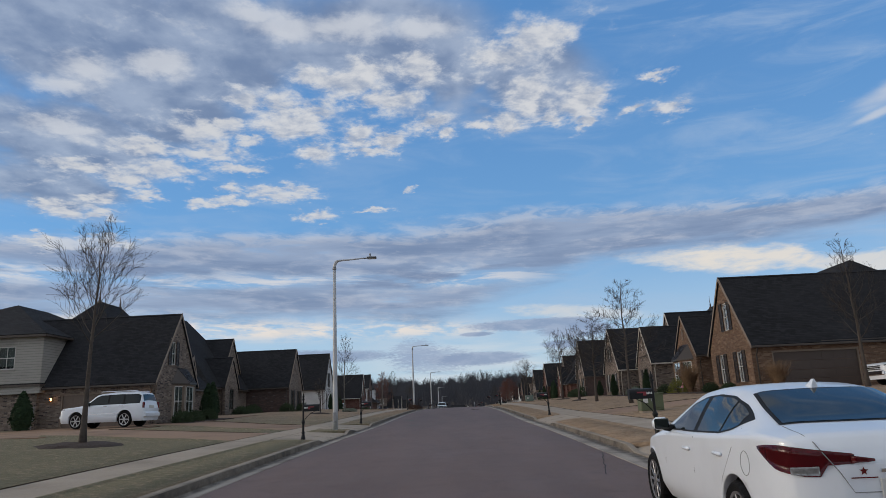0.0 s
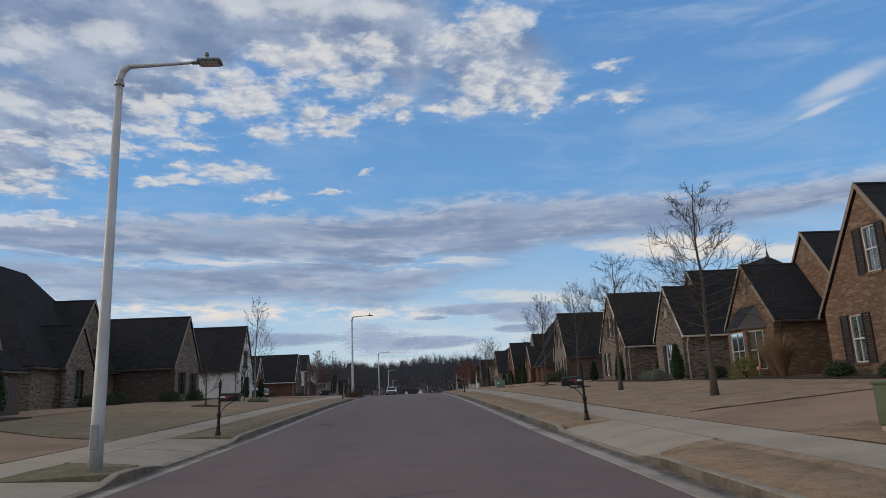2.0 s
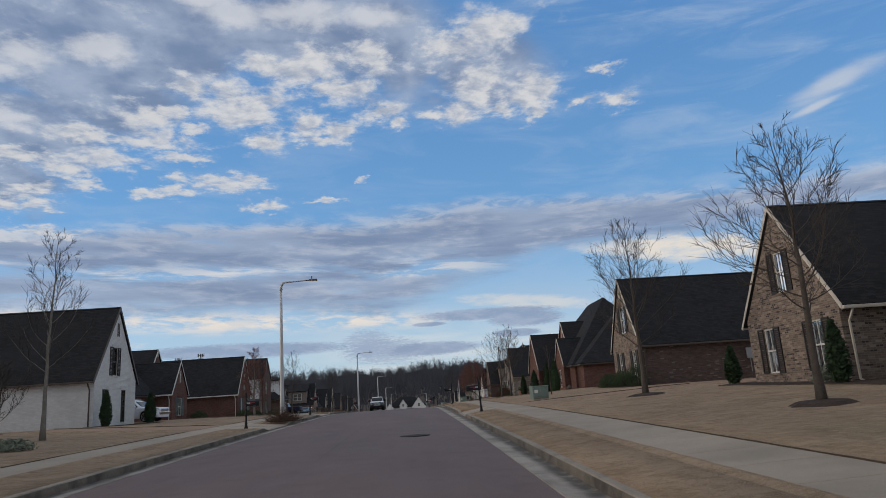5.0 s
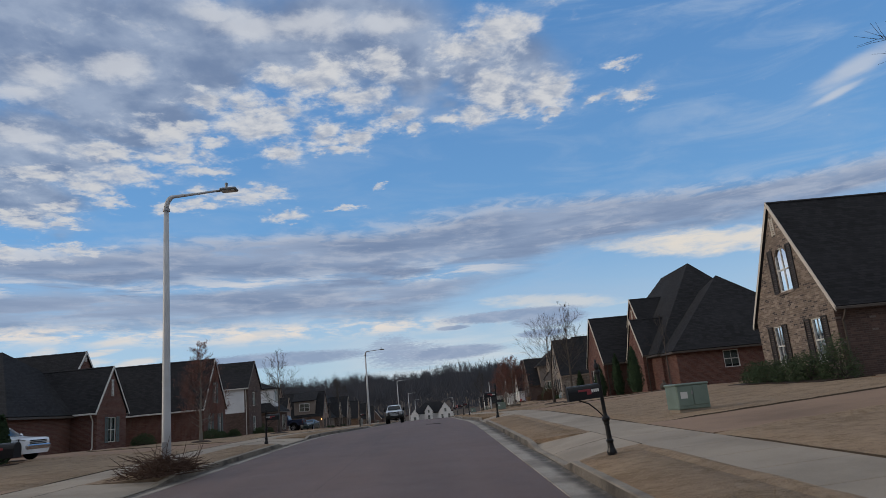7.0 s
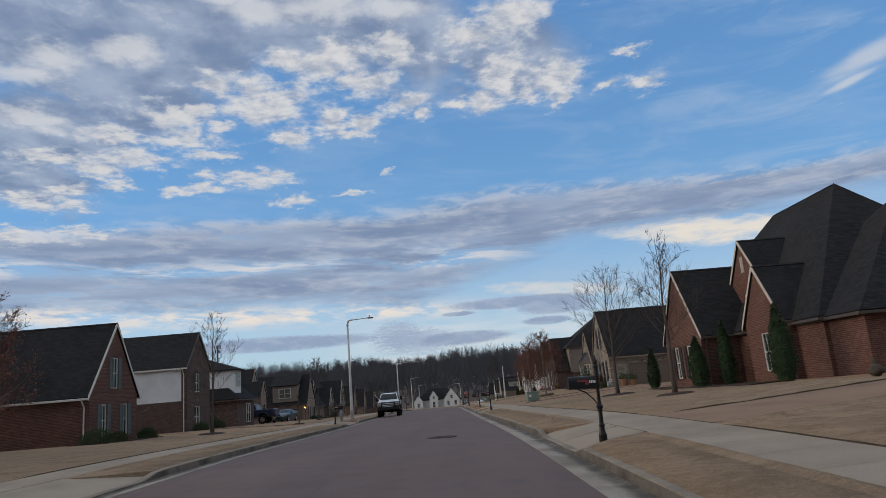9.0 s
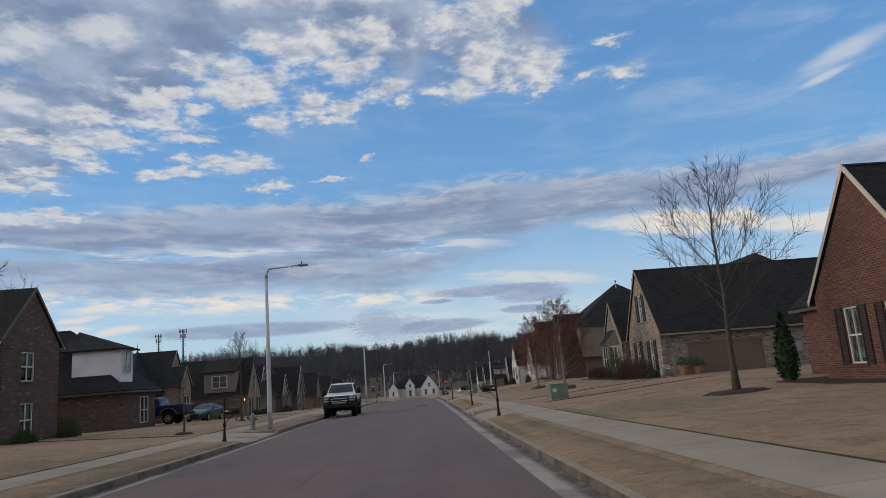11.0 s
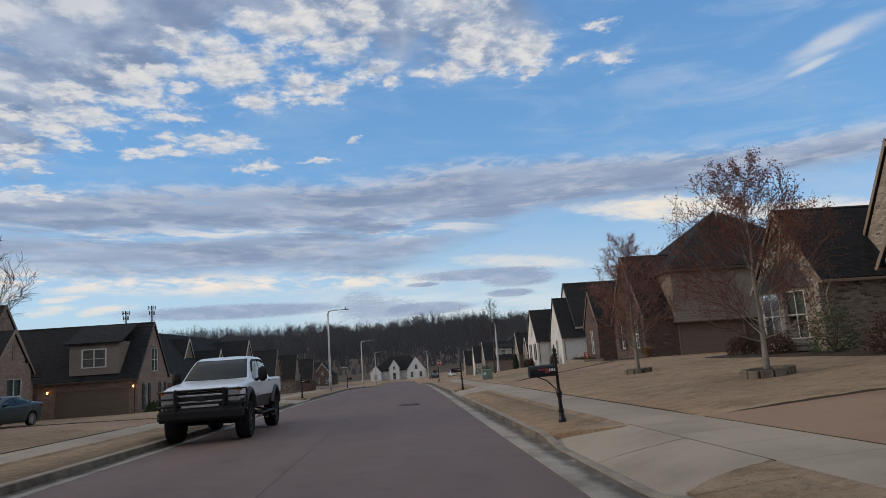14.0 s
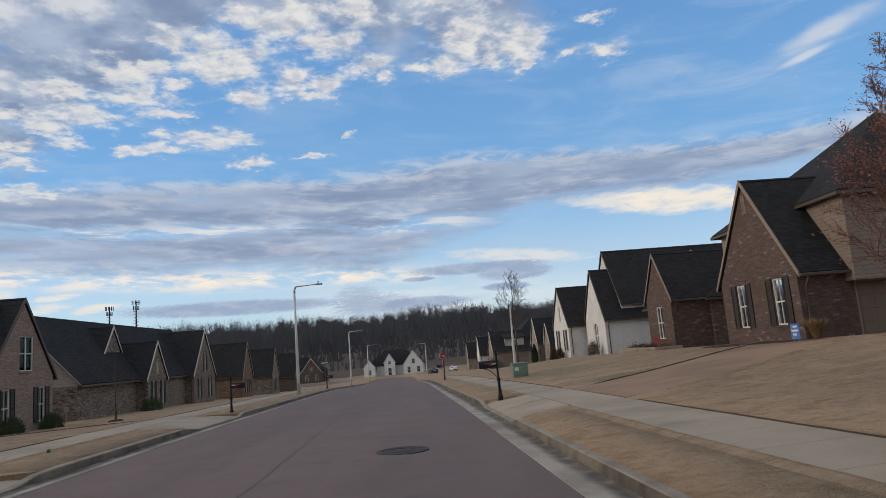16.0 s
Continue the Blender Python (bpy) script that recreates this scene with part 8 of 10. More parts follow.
box_e = mailbox(4.78, 17.0, 1)
for x, y, ln in ((4.95, 38.2, (0, -2)), (4.74, 79.3, (0, -2.5)), (4.7, 101.6, (0, 1)), (4.80, 136.15, (0, -1)), (4.75, 150.4, (0, -1.5)), (4.68, 175.6, (0, -1.5)), (4.8, 208.0, (0, 1))):
    mailbox(x, y, 1, ln, first=box_e)
box_w = mailbox(-5.72, 25.1, -1)
for x, y, ln in ((-5.75, 40.0, (0, 1)), (-5.95, 79.1, (0, 0)), (-5.85, 97.8, (0, 1)), (-5.95, 134.5, (0, 1)), (-5.7, 182.8, (0, 0)), (-5.8, 219.0, (0, 0))):
    mailbox(x, y, -1, ln, first=box_w)


def cabinet(x, y, mat, label, turn=0.0, size=(1.35, 1.0, 0.92)):
    """A pad-mounted utility cabinet with a sloped lid and a split front."""
    r = thing("utility_cabinet", (x, y, ground_z(x, y)), label, "utility box", "utility cabinets on the lawns")
    w, d, h = size
    bm = bmesh.new()
    box(bm, -w / 2 + 0.03, -d / 2 + 0.03, -0.15, w / 2 - 0.03, d / 2 - 0.03, 0.08, bevel=0.01)
    part("pad", bm, CONCRETE, r)
    bm = bmesh.new()
    box(bm, -w / 2, -d / 2, 0.06, w / 2, d / 2, h, bevel=0.025)
    bd = part("body", bm, mat, r)
    bm = bmesh.new()
    box(bm, -w / 2 - 0.025, -d / 2 - 0.025, h - 0.02, w / 2 + 0.025, d / 2 + 0.025, h + 0.05, bevel=0.022)
    part("lid", bm, mat, r)
    for a, b in ((-w / 2 + 0.02, -0.004), (0.004, w / 2 - 0.02)):
        bm = bmesh.new()
        box(bm, a, -d / 2 - 0.02, 0.17, b, -d / 2 + 0.01, h - 0.03, bevel=0.008)
        part("door", bm, mat, bd)
    bm = boxes((-w / 2 + 0.10, -d / 2 - 0.024, h - 0.36, -w / 2 + 0.30, -d / 2 - 0.019, h - 0.18))
    part("warning_label", bm, LABEL_WHITE, bd, "white warning label")
    bm = boxes((-0.05, -d / 2 - 0.03, 0.45, 0.0, -d / 2 - 0.018, 0.56), bevel=0.006)
    part("latch", bm, STEEL, bd)
    r.rotation_euler = (0, 0, radians(turn))


cabinet(8.2, 29.7, BOX_GREEN, "olive green utility cabinet on a small pad", -4, (0.95, 0.8, 0.74))
cabinet(8.85, 86.6, BOX_TEAL, "grey-green utility cabinet on the lawn", 3, (0.92, 0.8, 0.72))
cabinet(8.62, 142.6, BOX_TEAL, "grey-green utility cabinet beside a driveway", 2, (0.9, 0.8, 0.74))
cabinet(7.85, 190.2, BOX_TEAL, "grey-green utility cabinet farther down the lawn", 0, (0.82, 0.8, 0.72))


def hydrant(x, y):
    r = thing("fire_hydrant", (x, y, ground_z(x, y)), "weathered silver fire hydrant beside a lamp post", "fire hydrant")
    bm = bmesh.new()
    lathe(bm, [(0.16, -0.08), (0.16, 0.05), (0.11, 0.06), (0.105, 0.40), (0.15, 0.41), (0.15, 0.45), (0.115, 0.46), (0.115, 0.60)], 14)
    part("barrel", bm, HYDRANT_PAINT, r, smooth=False)
    bm = bmesh.new()
    lathe(bm, [(0.14, 0.60), (0.14, 0.63), (0.12, 0.66), (0.09, 0.73), (0.05, 0.77), (0.03, 0.78), (0.03, 0.83)], 14)
    part("bonnet", bm, HYDRANT_PAINT, r)
    for a, rad, ln in ((0, 0.055, 0.19), (180, 0.055, 0.19), (90, 0.075, 0.18)):
        bm = bmesh.new()
        d = Vector((math.cos(radians(a)), math.sin(radians(a)), 0))
        tube(bm, [d * 0.08 + Vector((0, 0, 0.52)), d * (ln - 0.06) + Vector((0, 0, 0.52))], [rad * 0.85] * 2, 10)
        tube(bm, [d * (ln - 0.06) + Vector((0, 0, 0.52)), d * ln + Vector((0, 0, 0.52))], [rad * 1.15] * 2, 8)
        part("nozzle_cap", bm, HYDRANT_PAINT, r)


hydrant(-6.60, 141.6)


def text_mesh(words, size, thick=0.004):
    cu = bpy.data.curves.new("lettering", "FONT")
    cu.body, cu.size, cu.extrude, cu.align_x, cu.align_y = words, size, thick, "CENTER", "CENTER"
    ob = bpy.data.objects.new("lettering", cu)
    scene.collection.objects.link(ob)
    bpy.context.view_layer.update()
    me = bpy.data.meshes.new_from_object(ob.evaluated_get(bpy.context.evaluated_depsgraph_get()))
    bpy.data.objects.remove(ob)
    bpy.data.curves.remove(cu)
    me.materials.clear()
    return me


def stop_sign(x, y):
    r = thing("stop_sign", (x, y, ground_z(x, y)), "red octagonal stop sign on a steel post", "stop sign")
    bm = bmesh.new()
    tube(bm, [(0, 0.03, -0.2), (0, 0.03, 2.95)], [0.03, 0.03], 6)
    part("post", bm, STEEL, r)
    for rad, y0, mat, nm in ((0.40, 0.0, WHITE_MARK, "border"), (0.375, -0.006, SIGN_RED, "plate")):
        bm = bmesh.new()
        lathe_ = [(rad * math.cos(math.pi / 8 + math.pi / 4 * k), rad * math.sin(math.pi / 8 + math.pi / 4 * k)) for k in range(8)]
        a = [bm.verts.new((p, y0, 2.5 + q)) for p, q in lathe_]
        b = [bm.verts.new((p, y0 - 0.005, 2.5 + q)) for p, q in lathe_]
        bm.faces.new(a)
        bm.faces.new(b[::-1])
        for k in range(8):
            bm.faces.new((a[k], a[(k + 1) % 8], b[(k + 1) % 8], b[k]))
        part(nm, bm, mat, r)
    me = text_mesh("STOP", 0.30)
    me.materials.append(WHITE_MARK)
    ob = new("lettering", me)
    ob.parent = r
    ob.matrix_basis = pose(0, -0.014, 2.5, 90, 0, 0)


stop_sign(6.3, 236.0)
r = thing("street_sign", (-6.4, 226.0, ground_z(-6.4, 226.0)), "green street name sign on a thin steel post", "street sign")
bm = bmesh.new()
tube(bm, [(0, 0, -0.2), (0, 0, 2.7)], [0.03, 0.03], 6)
part("post", bm, STEEL, r)
bm = boxes((-0.75, -0.012, 2.5, 0.10, 0.012, 2.74), bevel=0.004)
pl = part("name_plate", bm, SIGN_GREEN, r)
for a, b in ((-0.68, -0.30), (-0.26, 0.02)):
    bm = boxes((a, -0.016, 2.57, b, -0.011, 2.67))
    part("text_bar", bm, WHITE_MARK, pl)

for x, y, rad in ((1.6, 69.0, 0.36), (1.4, 109.0, 0.36), (1.5, 166.0, 0.38)):
    r = thing("manhole_cover", (x, y, level(y) + 0.03), "worn round iron manhole cover set in the asphalt", "manhole cover", "manholes in the road")
    bm = bmesh.new()
    lathe(bm, [(rad + 0.10, -0.03), (rad + 0.10, 0.004), (rad, 0.006), (rad - 0.01, -0.006), (rad - 0.03, 0.002), (0.001, 0.004)], 32)
    part("ring", bm, IRON_RIM, r)
    for k in range(8):
        a = k * math.pi / 4
        bm = bmesh.new()
        box(bm, -0.02, -0.10, 0.0, 0.02, 0.10, 0.010, Matrix.Translation((rad * 0.6 * math.cos(a), rad * 0.6 * math.sin(a), 0)) @ Matrix.Rotation(a, 4, "Z"), bevel=0.003)
        part("rib", bm, IRON_RIM, r)


def crack(pts, wide):
    bm = bmesh.new()
    rng = random.Random(str(pts[0]))
    path = []
    for (ax, ay), (bx, by) in zip(pts, pts[1:]):
        n = max(2, int(math.hypot(bx - ax, by - ay) / 0.35))
        for k in range(n):
            t = k / n
            path.append((ax + (bx - ax) * t + rng.uniform(-0.022, 0.022), ay + (by - ay) * t + rng.uniform(-0.02, 0.02)))
    path.append(pts[-1])
    sx = lambda x: 0.06 * (1 - (2 * (x - ROAD_L) / (ROAD_R - ROAD_L) - 1) ** 2) - 0.03 + 0.009
    prev = None
    for k, (x, y) in enumerate(path):
        w = wide * rng.uniform(0.4, 1.2)
        a, b = path[max(0, k - 1)], path[min(len(path) - 1, k + 1)]
        d = Vector((-(b[1] - a[1]), b[0] - a[0], 0)).normalized() * w
        row = [bm.verts.new((x + d.x, y + d.y, level(y) + sx(x + d.x))), bm.verts.new((x - d.x, y - d.y, level(y) + sx(x - d.x)))]
        if prev:
            bm.faces.new((prev[0], prev[1], row[1], row[0]))
        prev = row
    tagged(part("road_crack", bm, GROUT), "dark tar-filled crack in the asphalt", "crack", kind="structure")


crack([(-3.6, 27.3), (-1.0, 27.9), (0.6, 28.6)], 0.014)
crack([(-0.55, 120), (-0.5, 140), (-0.62, 158), (-0.5, 185)], 0.006)
crack([(-0.6, 62), (-0.5, 80), (-0.55, 100)], 0.004)
crack([(1.9, 125.2), (3.4, 125.6)], 0.012)
crack([(-3.9, 131.0), (-2.6, 131.2)], 0.02)
crack([(-2.5, 127.4), (-1.9, 127.5)], 0.03)
crack([(2.95, 150.8), (3.3, 150.62), (3.62, 150.4)], 0.007)
crack([(2.6, 159.2), (3.6, 158.7)], 0.006)
crack([(2.6, 12.8), (3.4, 17.0)], 0.012)
bm = bmesh.new()
for k in range(5):
    a, b = -2.9 + k * 0.16, 37.3 + 0.05 * (k % 2)
    vs = [bm.verts.new((x, y, level(y) + 0.022)) for x, y in ((a, b), (a + 0.13, b), (a + 0.14, b + 0.22), (a + 0.01, b + 0.2))]
    bm.faces.new(vs)
tagged(part("paint_mark", bm, GREEN_PAINT), "faded green utility paint mark on the asphalt", "paint mark", kind="structure")


# ---------------------------------------------------------------- trees and shrubs
def grow(seed, tall, spread, trunk, limbs=26, subs=9, twigs=6, first=0.30, rise=0.7, leaf=None, leaf_n=0, leaf_size=0.05, lift=0.09, thin=0.0062, kink=0.16):
    """A bare tree: a leader, long fine limbs that curve upward, branches and twigs. Returns the wood, the crown and the leaves."""
    rng = random.Random(seed)
    wood, fine, leaves = bmesh.new(), bmesh.new(), bmesh.new()
    lead = [Vector((0, 0, -0.15))]
    n = 14
    for k in range(1, n + 1):
        t = k / n
        lead.append(Vector((rng.uniform(-1, 1) * 0.010 * tall * t + lead[-1].x, rng.uniform(-1, 1) * 0.010 * tall * t + lead[-1].y, tall * t)))
    tube(wood, lead, [trunk * 1.5, trunk * 1.08] + [max(0.007, trunk * (1 - 0.97 * t / n)) for t in range(2, n + 1)], 9)

    def along(line, t):
        f = t * (len(line) - 1)
        k = min(int(f), len(line) - 2)
        return line[k].lerp(line[k + 1], f - k)

    def shoot(start, way, length, steps, up_, wob):
        pts, d = [start], way.normalized()
        for _ in range(steps):
            d = (d + Vector((rng.uniform(-wob, wob), rng.uniform(-wob, wob), up_ + rng.uniform(-wob, wob) * 0.5))).normalized()
            pts.append(pts[-1] + d * length / steps)
        return pts

    def foliage(p, many):
        for _ in range(many):
            q = p + Vector((rng.gauss(0, 0.045), rng.gauss(0, 0.045), rng.gauss(0, 0.045)))
            a = Vector((rng.uniform(-1, 1), rng.uniform(-1, 1), rng.uniform(-1, 1))).normalized()
            b = a.orthogonal().normalized()
            s = leaf_size * rng.uniform(0.6, 1.3)
            leaves.faces.new([leaves.verts.new(q + a * s), leaves.verts.new(q + b * s * 0.55), leaves.verts.new(q - a * s * 0.8), leaves.verts.new(q - b * s * 0.55)])

    def offshoot(line, u, open_):
        """A direction that leaves a line sideways and forward."""
        k = min(int(u * (len(line) - 1)), len(line) - 2)
        d = (line[k + 1] - line[k]).normalized()
        side = d.cross(Vector((rng.uniform(-1, 1), rng.uniform(-1, 1), rng.uniform(-0.4, 0.4)))).normalized()
        return d + side * open_ + Vector((0, 0, 0.18))

    spin = rng.uniform(0, 6.28)
    for k in range(limbs):
        t = first + (0.97 - first) * (k + rng.uniform(0, 0.8)) / limbs
        v = (t - first) / (1 - first)
        spin += 2.4 + rng.uniform(-0.5, 0.5)
        size = spread * 1.15 * (1.0 - 0.80 * v ** 1.25) * (0.72 + 0.28 * min(1.0, v * 5 + 0.2)) * rng.uniform(0.75, 1.15)
        steep = rise * (0.65 + 1.1 * v) + rng.uniform(-0.2, 0.25)
        limb = shoot(along(lead, t), Vector((math.cos(spin), math.sin(spin), steep)), size, 8, lift, kink)
        r0 = max(0.006, trunk * 0.24 * (1 - t) + 0.005)
        tube(wood, limb, [max(0.003, r0 * (1 - 0.88 * (j / 8) ** 0.8)) for j in range(9)], 5, False)
        many = max(3, round(subs * min(1.2, size / spread)))
        for m in range(many):
            u = 0.15 + 0.85 * (m + rng.random()) / many
            u = min(u, 1.0)
            sub = shoot(along(limb, u), offshoot(limb, u, rng.uniform(0.5, 1.0)), size * rng.uniform(0.24, 0.46) * (1.2 - 0.65 * u), 5, 0.05, 0.20)
            tube(fine, sub, [thin * 1.5 * (1 - 0.6 * j / 5) for j in range(6)], 3, False)
            for _ in range(twigs):
                q = rng.uniform(0.2, 1.0)
                tw = shoot(along(sub, q), offshoot(sub, q, rng.uniform(0.5, 1.1)), size * rng.uniform(0.09, 0.20) + 0.05, 2, 0.05, 0.2)
                tube(fine, tw, [thin * 0.85, thin * 0.7, thin * 0.4], 3, False)
                if leaf is not None:
                    for e in tw[1:]:
                        foliage(e, leaf_n)
    return wood, fine, leaves


def tree(x, y, label, seed, tall, spread, trunk, mulch=0.8, bark=BARK, leaf=None, tilt=0.0, leaf_label="", **more):
    r = thing("tree", (x, y, ground_z(x, y)), label, "tree")
    wood, fine, leaves = grow(seed, tall, spread, trunk, leaf=leaf, **more)
    part("trunk", wood, bark, r, smooth=True)
    part("crown", fine, TWIG, r)
    if leaf is not None:
        part("foliage", leaves, leaf, r, leaf_label)
    else:
        leaves.free()
    r.rotation_euler = (0, radians(tilt), random.Random(seed).uniform(0, 6))
    if mulch:
        bm = bmesh.new()
        rng = random.Random(seed + 5)
        rim = [(mulch * rng.uniform(0.85, 1.12) * math.cos(a), mulch * rng.uniform(0.85, 1.12) * math.sin(a)) for a in (2 * math.pi * k / 22 for k in range(22))]
        outer = [bm.verts.new((x + p, y + q, ground_z(x + p, y + q) - 0.02)) for p, q in rim]
        mid_ = [bm.verts.new((x + p * 0.72, y + q * 0.72, ground_z(x + p * 0.72, y + q * 0.72) + 0.07 + rng.uniform(-0.015, 0.015))) for p, q in rim]
        top_ = bm.verts.new((x, y, ground_z(x, y) + 0.12))
        for k in range(22):
            j = (k + 1) % 22
            bm.faces.new((outer[k], outer[j], mid_[j], mid_[k]))
            bm.faces.new((mid_[k], mid_[j], top_))
        tagged(part("mulch_bed", bm, MULCH), "dark mulch ring round a tree", "mulch bed")
    return r


BARE = "leafless young street tree with fine upright twigs"
VASE = dict(limbs=30, subs=10, first=0.27, rise=1.0, lift=0.04, kink=0.09)
TIERED = dict(limbs=46, subs=10, first=0.30, rise=0.22, lift=0.05, kink=0.15)
tree(10.5, 42.2, BARE, 11, 7.6, 2.4, 0.11, 0.0, **TIERED)
tree(10.55, 52.9, BARE, 12, 6.8, 2.4, 0.10, 0.0, **TIERED)
tree(11.0, 63.0, BARE, 13, 6.7, 2.3, 0.10, 0.75, limbs=34, rise=0.55)
tree(11.5, 76.3, BARE, 14, 7.3, 2.9, 0.115, 0.9, **VASE)
tree(11.8, 118.0, BARE, 15, 7.2, 2.4, 0.10, 0.9, limbs=24, rise=0.8)
tree(12.6, 131.2, BARE, 16, 7.8, 3.5, 0.115, 1.1, **VASE)
tree(11.2, 94.6, "slender leafless sapling on the lawn", 17, 3.3, 1.1, 0.036, 0.0, limbs=9, subs=4, twigs=2, first=0.45, rise=1.6)
tree(19.5, 33.0, BARE, 18, 7.2, 2.0, 0.10, 0.0)
tree(-12.6, 22.9, "leafless street tree with a straight trunk in a mulch ring", 19, 7.4, 2.4, 0.10, 1.5, first=0.45, rise=1.0)
tree(-12.5, 74.6, "bare tree with a pale straight trunk before a white house", 21, 8.0, 2.2, 0.09, 0.0, bark=PALE_BARK, limbs=26, first=0.30, rise=0.75)
tree(-12.4, 61.2, "small bare multi-stem ornamental tree", 22, 3.0, 1.5, 0.05, 0.9, first=0.2, limbs=14, rise=1.0)
tree(-12.75, 72.2, "small bare multi-stem ornamental tree", 23, 2.5, 1.5, 0.045, 0.0, first=0.22, limbs=14, rise=1.0)
tree(-12.7, 129.8, BARE, 24, 7.3, 2.3, 0.10, 0.9)
tree(-9.9, 141.6, "thin bare sapling by the driveway", 26, 3.0, 0.7, 0.05, 0.5, limbs=7, subs=3, twigs=2)
tree(-11.1, 156.8, "slim bare tree on the lawn", 27, 6.0, 1.7, 0.075, 0.3, limbs=26, first=0.5, rise=1.0)
tree(10.84, 208.0, "bare tree with a dark slim trunk on the far lawn", 29, 7.6, 2.3, 0.09, 0.0, first=0.42, rise=0.8, limbs=30)
tree(-11.9, 186.4, "thin bare sapling in a small mulch ring", 33, 2.9, 0.8, 0.05, 0.35, limbs=9, subs=4, twigs=2, first=0.45)
RED = "young maple with rust-red seed clusters and leaves"
RED_TWIG = material("red_brown_twigs", (0.095, 0.050, 0.042), 0.95, stain=0.5, stain_scale=3.0, stain_to=(0.15, 0.085, 0.06))
for x, y, sd, tl, wd in ((11.45, 154.2, 30, 5.8, 2.8), (11.4, 164.6, 31, 5.6, 2.5), (-12.0, 107.4, 32, 5.6, 1.7)):
    maple = tree(x, y, RED, sd, tl, wd, 0.085, 0.0 if x > 0 else 0.6, bark=PALE_BARK, limbs=54, subs=12, twigs=6, first=0.15, rise=0.46, leaf=RED_BUD, leaf_n=3 if x > 0 else 1, leaf_size=0.031, leaf_label="rust-red leaves")
    for c in maple.children:
        if c.name.startswith("crown"):
            c.data.materials[0] = RED_TWIG


def planter_ring(x, y, rad, many, high):
    """Loose edging blocks set round a trunk, filled with mulch."""
    r = thing("planter_ring", (x, y, ground_z(x, y)), "low ring of tan edging blocks round a tree", "planter", "block rings round the maples")
    rng = random.Random(int(x * y))
    half = rad * math.sin(math.pi / many) * 0.97
    block = mesh_of("block", boxes((-0.09, -half, -0.15, 0.09, half, high), bevel=0.02), KERB)
    for k in range(many):
        a = 360 * k / many
        ob = new("block", block)
        ob.parent = r
        px_, py_ = rad * math.cos(radians(a)), rad * math.sin(radians(a))
        ob.matrix_basis = pose(px_, py_, ground_z(x + px_, y + py_) - ground_z(x, y) + rng.uniform(-0.02, 0.01), 0, 0, a + rng.uniform(-4, 4))
    bm = bmesh.new()
    lathe(bm, [(rad - 0.04, -0.1), (rad - 0.04, high * 0.6), (rad * 0.5, high * 0.85), (0.02, high * 0.9)], 14)
    part("mulch", bm, MULCH, r)


planter_ring(11.45, 154.2, 0.62, 12, 0.22)
planter_ring(11.4, 164.6, 0.48, 10, 0.18)


def clump(bm, rng, shape, many, size, jitter):
    """Leaves scattered over and inside a shape; shape(u, v, w) gives a point."""
    for _ in range(many):
        p = Vector(shape(rng))
        a = Vector((rng.uniform(-1, 1), rng.uniform(-1, 1), rng.uniform(-0.6, 1))).normalized()
        b = a.orthogonal().normalized()
        s = size * rng.uniform(0.6, 1.4)
        q = p + Vector((rng.gauss(0, jitter), rng.gauss(0, jitter), rng.gauss(0, jitter)))
        bm.faces.new([bm.verts.new(q + a * s), bm.verts.new(q + b * s * 0.5), bm.verts.new(q - a * s * 0.7), bm.verts.new(q - b * s * 0.5)])


def evergreen(x, y, tall, wide, seed):
    r = thing("evergreen", (x, y, ground_z(x, y)), "tall narrow dark evergreen by the house wall", "evergreen", "columnar evergreens")
    rng = random.Random(seed)
    bm = bmesh.new()
    lathe(bm, [(wide * 0.30, 0.05), (wide * 0.40, tall * 0.25), (wide * 0.34, tall * 0.55), (wide * 0.16, tall * 0.85), (0.01, tall * 0.97)], 10)
    part("inner_growth", bm, CYPRESS, r)

    def shape(g):
        t = g.random() ** 0.85
        rad = wide / 2 * (math.sin(min(1.0, t * 2.2 + 0.35) * math.pi / 2)) * (1 - t ** 2.2) * g.uniform(0.8, 1.08) + 0.02
        a = g.uniform(0, 6.283)
        return (rad * math.cos(a), rad * math.sin(a), 0.05 + t * tall)
    bm = bmesh.new()
    clump(bm, rng, shape, 1500, 0.075, 0.025)
    part("foliage", bm, CYPRESS, r)
    bm = bmesh.new()
    tube(bm, [(0, 0, -0.1), (0, 0, tall * 0.5)], [0.05, 0.03], 6)
    part("trunk", bm, BARK, r)


def shrub(x, y, rad, tall, mat, seed, label="rounded green shrub in the foundation bed", many=2000, leaf=0.050):
    r = thing("shrub", (x, y, ground_z(x, y)), label, "shrub", "foundation shrubs")
    rng = random.Random(seed)

    def shape(g):
        v = Vector((g.gauss(0, 1), g.gauss(0, 1), abs(g.gauss(0, 1)))).normalized() * g.uniform(0.62, 1.05) * (1 + 0.18 * noise.noise((g.random() * 3, seed, 0)))
        return (v.x * rad, v.y * rad, v.z * tall + 0.03)
    bm = bmesh.new()
    for _ in range(14):
        p = shape(rng)
        tube(bm, [(0, 0, 0), (p[0] * 0.5, p[1] * 0.5, p[2] * 0.6), p], [0.02, 0.012, 0.005], 4, False)
    part("stem", bm, TWIG, r)
    bm = bmesh.new()
    clump(bm, rng, shape, many, leaf, 0.03)
    part("foliage", bm, mat, r)


